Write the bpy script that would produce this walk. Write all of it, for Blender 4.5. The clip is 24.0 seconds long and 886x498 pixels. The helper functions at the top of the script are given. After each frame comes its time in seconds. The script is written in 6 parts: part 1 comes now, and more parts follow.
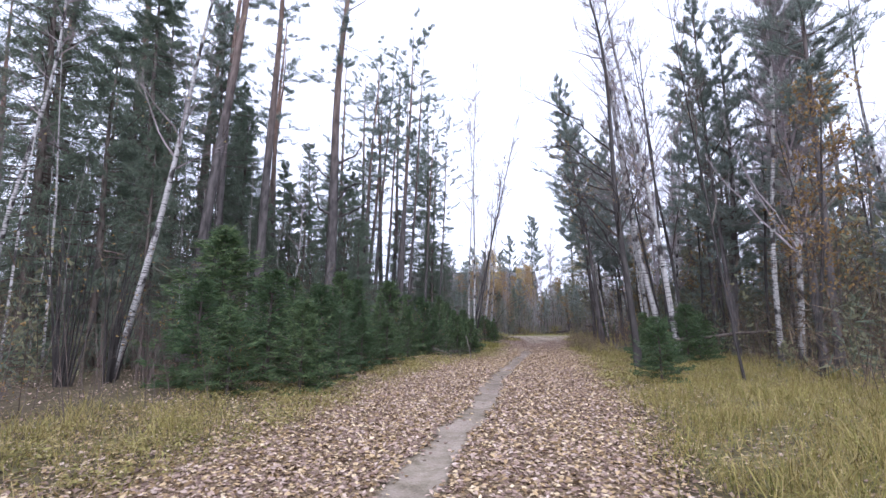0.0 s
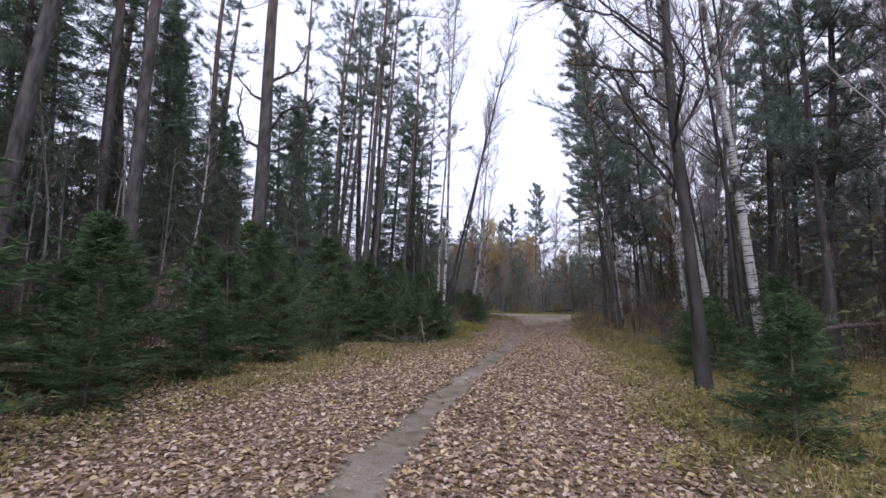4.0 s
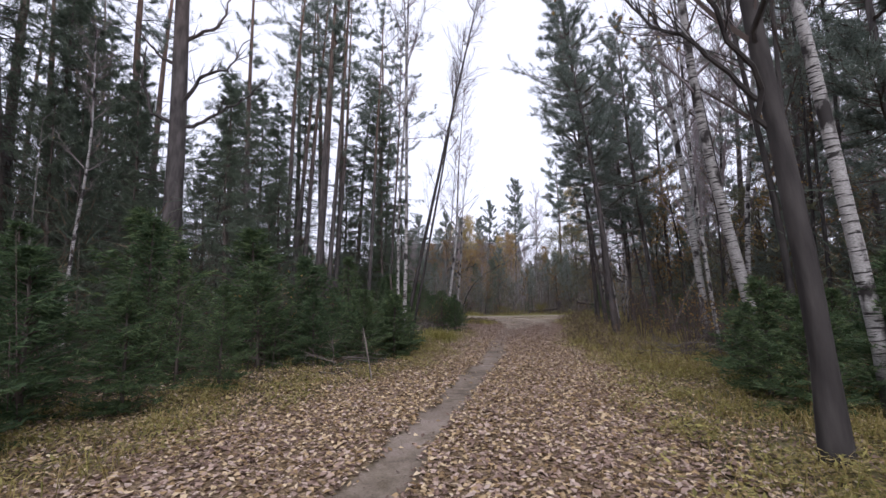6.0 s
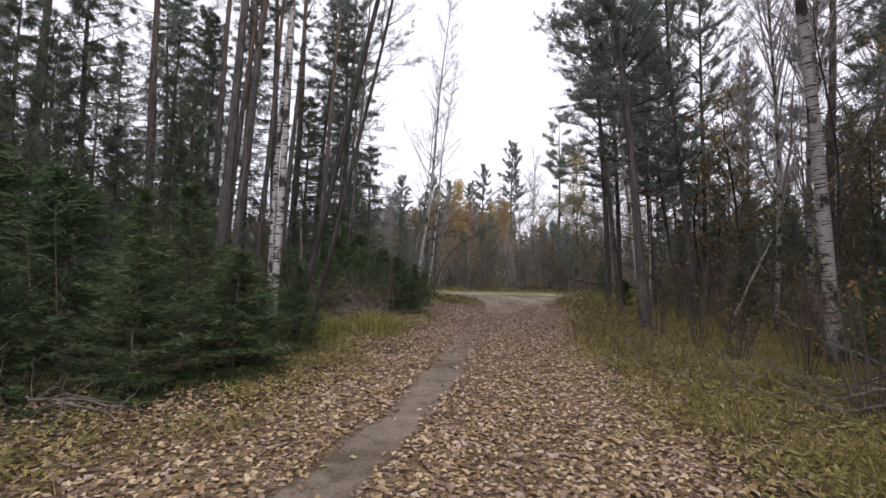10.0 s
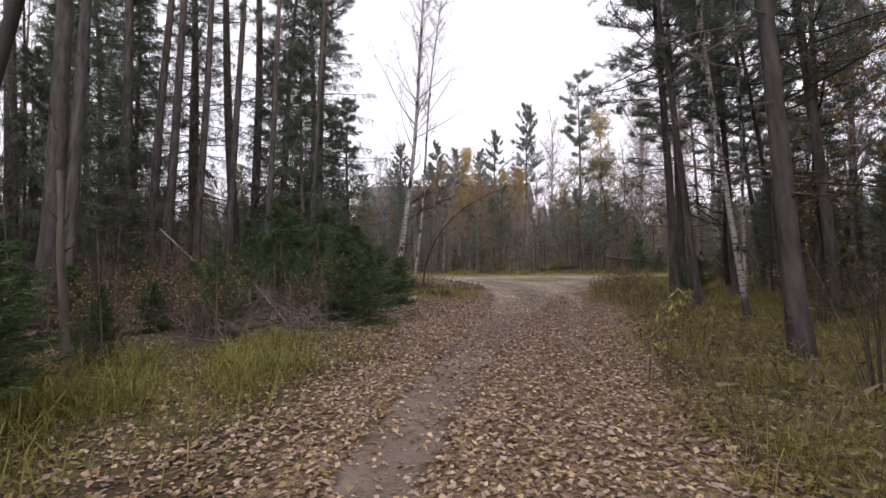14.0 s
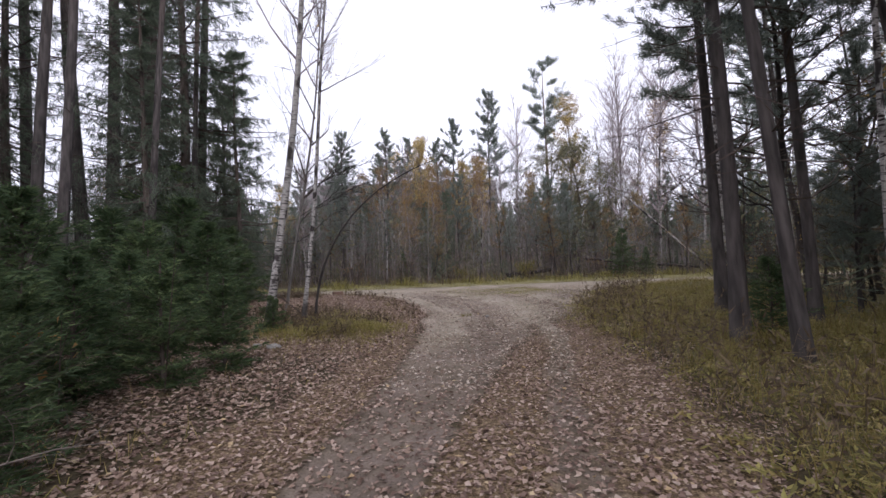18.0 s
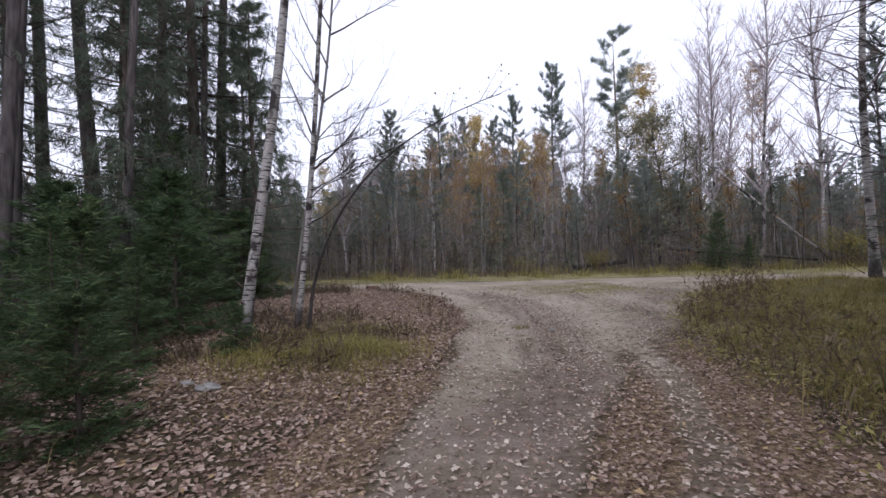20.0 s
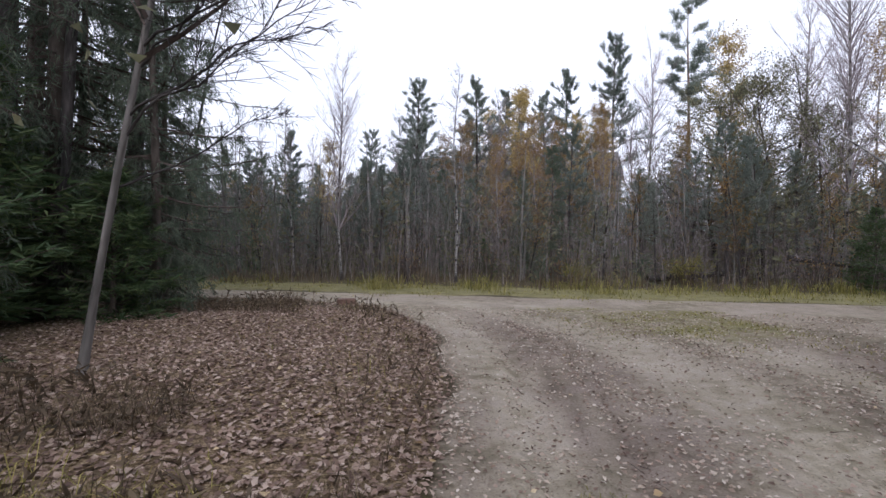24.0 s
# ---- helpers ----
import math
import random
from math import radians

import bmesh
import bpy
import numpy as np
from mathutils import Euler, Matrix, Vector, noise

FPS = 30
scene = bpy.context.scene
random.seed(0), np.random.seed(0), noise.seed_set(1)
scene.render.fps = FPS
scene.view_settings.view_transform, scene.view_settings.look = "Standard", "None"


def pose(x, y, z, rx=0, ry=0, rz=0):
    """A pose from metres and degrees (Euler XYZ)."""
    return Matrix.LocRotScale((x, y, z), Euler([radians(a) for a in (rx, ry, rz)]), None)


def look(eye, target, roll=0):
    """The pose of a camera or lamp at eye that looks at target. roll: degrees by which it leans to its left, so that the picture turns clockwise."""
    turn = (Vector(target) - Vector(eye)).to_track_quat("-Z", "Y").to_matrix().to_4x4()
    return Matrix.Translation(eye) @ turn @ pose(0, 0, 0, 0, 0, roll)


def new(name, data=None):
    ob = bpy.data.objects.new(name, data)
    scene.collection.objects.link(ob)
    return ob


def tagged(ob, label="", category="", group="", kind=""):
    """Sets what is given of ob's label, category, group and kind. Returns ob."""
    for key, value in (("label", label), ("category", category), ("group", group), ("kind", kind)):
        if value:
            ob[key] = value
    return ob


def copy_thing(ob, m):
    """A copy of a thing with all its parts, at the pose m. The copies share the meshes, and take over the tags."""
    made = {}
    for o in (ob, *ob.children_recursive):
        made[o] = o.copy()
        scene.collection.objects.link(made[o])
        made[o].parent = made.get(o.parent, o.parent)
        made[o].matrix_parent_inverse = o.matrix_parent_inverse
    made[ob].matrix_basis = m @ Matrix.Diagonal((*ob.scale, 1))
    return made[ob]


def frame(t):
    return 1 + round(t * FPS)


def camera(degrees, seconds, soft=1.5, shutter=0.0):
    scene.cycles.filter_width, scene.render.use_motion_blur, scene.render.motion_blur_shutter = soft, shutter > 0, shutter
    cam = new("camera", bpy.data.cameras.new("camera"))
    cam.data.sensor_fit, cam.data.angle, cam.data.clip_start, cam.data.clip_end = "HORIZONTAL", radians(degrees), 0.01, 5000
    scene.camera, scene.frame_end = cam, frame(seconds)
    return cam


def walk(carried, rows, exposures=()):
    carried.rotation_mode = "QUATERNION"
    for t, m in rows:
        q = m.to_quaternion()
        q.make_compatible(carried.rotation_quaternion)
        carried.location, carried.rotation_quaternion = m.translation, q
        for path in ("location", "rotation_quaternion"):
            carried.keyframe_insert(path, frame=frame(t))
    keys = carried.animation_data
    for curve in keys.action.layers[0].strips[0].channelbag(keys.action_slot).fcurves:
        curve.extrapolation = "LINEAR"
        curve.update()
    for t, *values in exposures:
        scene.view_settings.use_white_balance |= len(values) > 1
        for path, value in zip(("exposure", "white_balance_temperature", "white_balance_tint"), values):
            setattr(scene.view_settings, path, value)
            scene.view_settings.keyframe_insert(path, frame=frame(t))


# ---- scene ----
cam = camera(86.1, 24.0)
walk(cam, [
    (0.0, pose(-0.000, 0.000, 1.441, 98.74, 0.21, 0.00)),
    (0.5, pose(0.269, 0.828, 1.455, 97.26, 0.46, -1.44)),
    (1.0, pose(0.526, 1.627, 1.447, 97.28, 1.19, 0.74)),
    (1.5, pose(0.717, 2.443, 1.441, 95.74, 0.32, -0.25)),
    (2.0, pose(0.904, 3.234, 1.443, 97.50, 2.71, 0.39)),
    (2.5, pose(1.072, 4.012, 1.450, 96.13, 0.30, 0.47)),
    (4.5, pose(1.771, 7.181, 1.444, 95.67, -1.39, 0.56)),
    (5.0, pose(1.920, 8.044, 1.447, 97.39, 0.31, -0.63)),
    (5.5, pose(2.028, 8.927, 1.453, 96.92, 1.33, 0.01)),
    (6.0, pose(2.132, 9.796, 1.469, 95.98, 0.66, -1.68)),
    (6.5, pose(2.240, 10.640, 1.482, 95.32, 0.55, -0.27)),
    (7.0, pose(2.364, 11.461, 1.483, 94.27, 1.58, -3.21)),
    (7.5, pose(2.515, 12.252, 1.478, 94.14, 0.54, -1.71)),
    (8.0, pose(2.677, 12.999, 1.471, 92.95, 1.63, -1.83)),
    (8.5, pose(2.898, 13.727, 1.457, 92.19, 0.11, 0.76)),
    (9.0, pose(3.102, 14.429, 1.448, 90.96, -0.13, 0.24)),
    (9.5, pose(3.340, 15.127, 1.425, 91.85, -0.44, 1.90)),
    (10.0, pose(3.570, 15.898, 1.415, 92.68, -1.58, -2.28)),
    (10.5, pose(3.776, 16.643, 1.412, 92.01, -2.27, -1.27)),
    (11.0, pose(3.894, 17.359, 1.388, 92.25, -1.69, -3.36)),
    (11.5, pose(4.024, 18.074, 1.379, 92.13, -1.80, -1.82)),
    (13.5, pose(4.530, 21.016, 1.439, 91.00, 0.07, 0.65)),
    (14.0, pose(4.702, 21.794, 1.443, 90.31, 0.31, -0.16)),
    (14.5, pose(4.902, 22.571, 1.430, 92.02, 1.45, 4.83)),
    (15.0, pose(5.110, 23.361, 1.418, 90.80, -0.99, 1.77)),
    (15.5, pose(5.313, 24.070, 1.405, 90.67, -0.40, 1.07)),
    (16.0, pose(5.514, 24.780, 1.413, 89.72, -0.17, -0.57)),
    (16.5, pose(5.706, 25.503, 1.452, 90.46, 0.37, -2.05)),
    (17.0, pose(5.873, 26.223, 1.482, 90.28, -0.97, -3.86)),
    (17.5, pose(6.014, 26.959, 1.495, 90.61, 1.34, -4.52)),
    (19.5, pose(6.502, 30.070, 1.504, 90.57, 2.36, -0.85)),
    (20.0, pose(6.601, 30.890, 1.482, 89.43, 1.69, 3.42)),
    (20.5, pose(6.690, 31.700, 1.455, 90.64, 1.92, 6.55)),
    (21.0, pose(6.755, 32.464, 1.426, 89.17, 2.68, 9.29)),
    (21.5, pose(6.817, 33.188, 1.417, 90.05, 2.97, 8.72)),
    (22.0, pose(6.855, 33.920, 1.407, 89.31, 2.02, 10.06)),
    (22.5, pose(6.887, 34.661, 1.422, 90.51, 2.40, 4.29)),
    (23.0, pose(6.943, 35.363, 1.441, 89.17, 0.43, 5.30)),
    (23.5, pose(6.968, 36.044, 1.441, 88.54, 0.52, 3.13)),
    (24.0, pose(6.960, 36.715, 1.425, 89.17, -0.39, 8.82)),
], exposures=[(0.0, 0.86, 5500, 20), (1.0, 0.58, 5550, 20), (2.5, 0.42, 5600, 20), (4.5, 0.14, 5700, 21), (7.0, 0.13, 6050, 19), (10.0, 0.17, 6300, 18), (14.0, 0.2, 6450, 21), (17.5, 0.22, 6150, 21), (20.0, 0.23, 5850, 20), (23.0, 0.26, 5850, 18), (24.0, 0.2, 5850, 17)])

# ---- light ----
world = bpy.data.worlds.new("overcast_sky")
scene.world = world
world.use_nodes = True
wn, wl = world.node_tree.nodes, world.node_tree.links
wn.clear()
sky = wn.new("ShaderNodeTexSky")
sky.sky_type = "NISHITA"
sky.sun_disc = False
sky.sun_elevation, sky.sun_rotation = radians(38), radians(200)
sky.air_density, sky.dust_density, sky.ozone_density = 1.0, 6.0, 1.0
veil = wn.new("ShaderNodeHueSaturation")
veil.inputs["Saturation"].default_value = 0.22
cloud = wn.new("ShaderNodeMixRGB")
cloud.inputs[0].default_value = 0.6
cloud.inputs[2].default_value = (9.2, 9.4, 9.9, 1)
back = wn.new("ShaderNodeBackground")
back.inputs["Strength"].default_value = 0.15
wout = wn.new("ShaderNodeOutputWorld")
wl.new(sky.outputs[0], veil.inputs["Color"])
wl.new(veil.outputs[0], cloud.inputs[1])
wl.new(cloud.outputs[0], back.inputs["Color"])
wl.new(back.outputs[0], wout.inputs["Surface"])

sun_data = bpy.data.lights.new("sun", "SUN")
sun_data.energy, sun_data.angle, sun_data.color = 0.9, radians(25), (1.0, 0.96, 0.9)
sun = new("sun", sun_data)
sun.matrix_basis = look((0, 0, 60), (-8, 24, 40))


# ---- materials ----
def shader(name, rough=0.9, spec=0.2):
    m = bpy.data.materials.new(name)
    m.use_nodes = True
    b = m.node_tree.nodes["Principled BSDF"]
    b.inputs["Roughness"].default_value = rough
    b.inputs["Specular IOR Level"].default_value = spec
    return m, m.node_tree.nodes, m.node_tree.links, b


def ramp(nodes, stops):
    r = nodes.new("ShaderNodeValToRGB")
    while len(r.color_ramp.elements) < len(stops):
        r.color_ramp.elements.new(0.5)
    for e, (p, c) in zip(r.color_ramp.elements, stops):
        e.position, e.color = p, (*c, 1)
    return r


def noise_node(nodes, links, scale, detail=4.0, stretch=(1, 1, 1), coord="Object"):
    tc = nodes.new("ShaderNodeTexCoord")
    mp = nodes.new("ShaderNodeMapping")
    mp.inputs["Scale"].default_value = stretch
    n = nodes.new("ShaderNodeTexNoise")
    n.inputs["Scale"].default_value, n.inputs["Detail"].default_value = scale, detail
    links.new(tc.outputs[coord], mp.inputs[0])
    links.new(mp.outputs[0], n.inputs["Vector"])
    return n


def bump(nodes, links, height, b, strength=0.5, distance=0.02):
    n = nodes.new("ShaderNodeBump")
    n.inputs["Strength"].default_value, n.inputs["Distance"].default_value = strength, distance
    links.new(height, n.inputs["Height"])
    links.new(n.outputs[0], b.inputs["Normal"])


def bark(name, stops, scale=9.0, stretch=(1, 1, 0.22), strength=0.8):
    m, n, l, b = shader(name)
    a = noise_node(n, l, scale, 6, stretch)
    big = noise_node(n, l, 0.9, 3)
    mix = n.new("ShaderNodeMath")
    mix.operation = "MULTIPLY_ADD"
    l.new(big.outputs[0], mix.inputs[0])
    mix.inputs[1].default_value = 0.5
    half = n.new("ShaderNodeMath")
    half.operation = "MULTIPLY_ADD"
    l.new(a.outputs[0], half.inputs[0])
    half.inputs[1].default_value, half.inputs[2].default_value = 1.1, -0.3
    l.new(half.outputs[0], mix.inputs[2])
    r = ramp(n, stops)
    l.new(mix.outputs[0], r.inputs[0])
    l.new(r.outputs[0], b.inputs["Base Color"])
    bump(n, l, a.outputs[0], b, strength, 0.03)
    return m


def pine_bark():
    # grey furrowed plates below, orange flaking bark higher on the stem
    m, n, l, b = shader("pine_bark")
    a = noise_node(n, l, 8, 6, (1, 1, 0.25))
    low = ramp(n, [(0.3, (0.04, 0.036, 0.035)), (0.7, (0.13, 0.114, 0.108))])
    high = ramp(n, [(0.3, (0.11, 0.07, 0.053)), (0.7, (0.26, 0.17, 0.125))])
    l.new(a.outputs[0], low.inputs[0])
    l.new(a.outputs[0], high.inputs[0])
    tc = n.new("ShaderNodeTexCoord")
    sep = n.new("ShaderNodeSeparateXYZ")
    l.new(tc.outputs["Object"], sep.inputs[0])
    mr = n.new("ShaderNodeMapRange")
    mr.inputs["From Min"].default_value, mr.inputs["From Max"].default_value = 8, 19
    l.new(sep.outputs["Z"], mr.inputs[0])
    mx = n.new("ShaderNodeMixRGB")
    l.new(mr.outputs[0], mx.inputs[0])
    l.new(low.outputs[0], mx.inputs[1])
    l.new(high.outputs[0], mx.inputs[2])
    l.new(mx.outputs[0], b.inputs["Base Color"])
    bump(n, l, a.outputs[0], b, 0.9, 0.03)
    return m


def birch_bark():
    m, n, l, b = shader("birch_bark", 0.7)
    dash = noise_node(n, l, 3.2, 4, (1.3, 1.3, 11))
    patch = noise_node(n, l, 2.6, 5, (1.3, 1.3, 0.9))
    fine = noise_node(n, l, 30, 3, (1, 1, 3))
    white = ramp(n, [(0.3, (0.215, 0.2, 0.186)), (0.7, (0.45, 0.432, 0.41))])
    l.new(fine.outputs[0], white.inputs[0])
    cut = ramp(n, [(0.54, (0, 0, 0)), (0.60, (1, 1, 1))])
    l.new(dash.outputs[0], cut.inputs[0])
    cut2 = ramp(n, [(0.53, (0, 0, 0)), (0.60, (1, 1, 1))])
    l.new(patch.outputs[0], cut2.inputs[0])
    add = n.new("ShaderNodeMixRGB")
    add.blend_type, add.inputs[0].default_value = "LIGHTEN", 1
    l.new(cut.outputs[0], add.inputs[1])
    l.new(cut2.outputs[0], add.inputs[2])
    # rough black bark at the foot of the stem
    tc = n.new("ShaderNodeTexCoord")
    sep = n.new("ShaderNodeSeparateXYZ")
    l.new(tc.outputs["Object"], sep.inputs[0])
    foot = n.new("ShaderNodeMath")
    foot.operation = "MULTIPLY_ADD"
    l.new(patch.outputs[0], foot.inputs[0])
    foot.inputs[1].default_value = -1.6
    l.new(sep.outputs["Z"], foot.inputs[2])
    low = n.new("ShaderNodeMapRange")
    low.inputs["From Min"].default_value, low.inputs["From Max"].default_value = -0.45, 0.15
    low.inputs["To Min"].default_value, low.inputs["To Max"].default_value = 0.9, 0.0
    l.new(foot.outputs[0], low.inputs[0])
    both = n.new("ShaderNodeMixRGB")
    both.blend_type, both.inputs[0].default_value = "LIGHTEN", 1
    l.new(add.outputs[0], both.inputs[1])
    l.new(low.outputs[0], both.inputs[2])
    mx = n.new("ShaderNodeMixRGB")
    l.new(both.outputs[0], mx.inputs[0])
    l.new(white.outputs[0], mx.inputs[1])
    mx.inputs[2].default_value = (0.035, 0.03, 0.028, 1)
    l.new(mx.outputs[0], b.inputs["Base Color"])
    bump(n, l, dash.outputs[0], b, 0.4, 0.01)
    return m


def foliage(name, stops, through_light=0.25):
    m, n, l, b = shader(name, 0.75, 0.25)
    g = n.new("ShaderNodeNewGeometry")
    oi = n.new("ShaderNodeObjectInfo")
    r = ramp(n, stops)
    mix = n.new("ShaderNodeMath")
    mix.operation = "MULTIPLY_ADD"
    l.new(g.outputs["Random Per Island"], mix.inputs[0])
    mix.inputs[1].default_value = 0.75
    sc = n.new("ShaderNodeMath")
    sc.operation = "MULTIPLY"
    sc.inputs[1].default_value = 0.25
    l.new(oi.outputs["Random"], sc.inputs[0])
    l.new(sc.outputs[0], mix.inputs[2])
    l.new(mix.outputs[0], r.inputs[0])
    l.new(r.outputs[0], b.inputs["Base Color"])
    tr = n.new("ShaderNodeBsdfTranslucent")
    l.new(r.outputs[0], tr.inputs["Color"])
    ms = n.new("ShaderNodeMixShader")
    ms.inputs[0].default_value = through_light
    l.new(b.outputs[0], ms.inputs[1])
    l.new(tr.outputs[0], ms.inputs[2])
    l.new(ms.outputs[0], n["Material Output"].inputs["Surface"])
    return m


M_PINE = pine_bark()
M_BIRCH = birch_bark()
M_SPRUCE = bark("spruce_bark", [(0.25, (0.05, 0.042, 0.036)), (0.75, (0.17, 0.14, 0.12))])
M_GREY = bark("alder_bark", [(0.25, (0.024, 0.021, 0.02)), (0.75, (0.075, 0.067, 0.062))], 7)
M_TWIG = bark("twig_bark", [(0.25, (0.055, 0.042, 0.035)), (0.75, (0.14, 0.11, 0.095))], 5)
M_BTWIG = bark("birch_twig_bark", [(0.25, (0.13, 0.105, 0.105)), (0.75, (0.28, 0.235, 0.23))], 5)
M_DEAD = bark("dead_wood", [(0.25, (0.12, 0.10, 0.085)), (0.75, (0.36, 0.32, 0.28))], 8)
M_NPINE = foliage("pine_needles", [(0.0, (0.12, 0.15, 0.125)), (0.6, (0.215, 0.255, 0.215)), (1.0, (0.35, 0.38, 0.31))], 0.5)
M_NSPRUCE = foliage("spruce_needles", [(0.0, (0.082, 0.106, 0.08)), (0.6, (0.14, 0.175, 0.125)), (1.0, (0.22, 0.25, 0.17))], 0.5)
M_NYOUNG = foliage("young_spruce_needles", [(0.0, (0.04, 0.07, 0.034)), (0.65, (0.084, 0.128, 0.057)), (1.0, (0.19, 0.24, 0.10))], 0.38)
M_YELLOW = foliage("yellow_leaves", [(0.0, (0.30, 0.21, 0.075)), (0.5, (0.47, 0.355, 0.135)), (1.0, (0.62, 0.51, 0.24))], 0.5)
M_RUST = foliage("rust_leaves", [(0.0, (0.19, 0.115, 0.045)), (0.6, (0.34, 0.22, 0.085)), (1.0, (0.50, 0.37, 0.15))], 0.6)
M_GRASS = foliage("dry_grass", [(0.0, (0.10, 0.078, 0.03)), (0.35, (0.195, 0.152, 0.05)), (0.7, (0.30, 0.235, 0.082)), (1.0, (0.42, 0.34, 0.16))], 0.3)
M_GGRASS = foliage("green_grass", [(0.0, (0.10, 0.105, 0.028)), (0.6, (0.245, 0.225, 0.06)), (1.0, (0.45, 0.375, 0.13))], 0.3)
M_WEED = foliage("withered_weeds", [(0.0, (0.06, 0.045, 0.03)), (0.6, (0.15, 0.11, 0.07)), (1.0, (0.27, 0.21, 0.13))], 0.2)
M_LEAF = foliage("fallen_leaves", [(0.0, (0.10, 0.06, 0.032)), (0.25, (0.25, 0.165, 0.08)), (0.5, (0.43, 0.31, 0.165)), (0.75, (0.58, 0.455, 0.28)), (1.0, (0.74, 0.64, 0.47))], 0.12)
M_LEAF2 = foliage("brown_fallen_leaves", [(0.0, (0.085, 0.055, 0.042)), (0.3, (0.20, 0.133, 0.102)), (0.6, (0.36, 0.26, 0.20)), (0.85, (0.52, 0.415, 0.34)), (1.0, (0.72, 0.63, 0.55))], 0.12)
M_LEAF3 = foliage("pale_fallen_leaves", [(0.0, (0.22, 0.15, 0.11)), (0.4, (0.45, 0.36, 0.28)), (0.75, (0.62, 0.54, 0.45)), (1.0, (0.80, 0.75, 0.68))], 0.12)
M_OLIVE = foliage("olive_leaves", [(0.0, (0.12, 0.12, 0.075)), (0.6, (0.20, 0.20, 0.115)), (1.0, (0.33, 0.28, 0.16))], 0.45)
M_BRUSH = foliage("grey_brush_twigs", [(0.0, (0.13, 0.108, 0.10)), (0.6, (0.24, 0.205, 0.195)), (1.0, (0.38, 0.33, 0.31))], 0.2)
M_HAZE = bark("fine_birch_twigs", [(0.25, (0.22, 0.18, 0.185)), (0.75, (0.38, 0.33, 0.33))], 5)
M_LEAFY = foliage("weed_leaves", [(0.0, (0.12, 0.105, 0.04)), (0.6, (0.24, 0.22, 0.07)), (1.0, (0.45, 0.40, 0.14))], 0.3)
M_ALDER = bark("grey_alder_bark", [(0.25, (0.06, 0.055, 0.05)), (0.75, (0.26, 0.24, 0.22))], 6)
M_STICK = bark("weathered_stick", [(0.25, (0.07, 0.058, 0.05)), (0.75, (0.22, 0.19, 0.165))], 8)
M_STONE = bark("stone", [(0.2, (0.20, 0.19, 0.175)), (0.8, (0.40, 0.385, 0.36))], 6, (1, 1, 1))
M_BRICK = bark("old_brick", [(0.2, (0.12, 0.075, 0.06)), (0.8, (0.27, 0.17, 0.13))], 9, (1, 1, 1))
M_PLASTER = bark("weathered_plaster", [(0.2, (0.19, 0.155, 0.135)), (0.8, (0.33, 0.275, 0.24))], 1.5, (1, 1, 0.6), 0.3)
M_SLATE = bark("roof_slate", [(0.2, (0.09, 0.082, 0.08)), (0.8, (0.19, 0.175, 0.17))], 3, (1, 1, 1), 0.3)
# near-black that stands for the shade inside the house windows
M_DARK = bark("interior_shade", [(0.2, (0.015, 0.014, 0.013)), (0.8, (0.03, 0.028, 0.026))], 3, (1, 1, 1), 0.1)


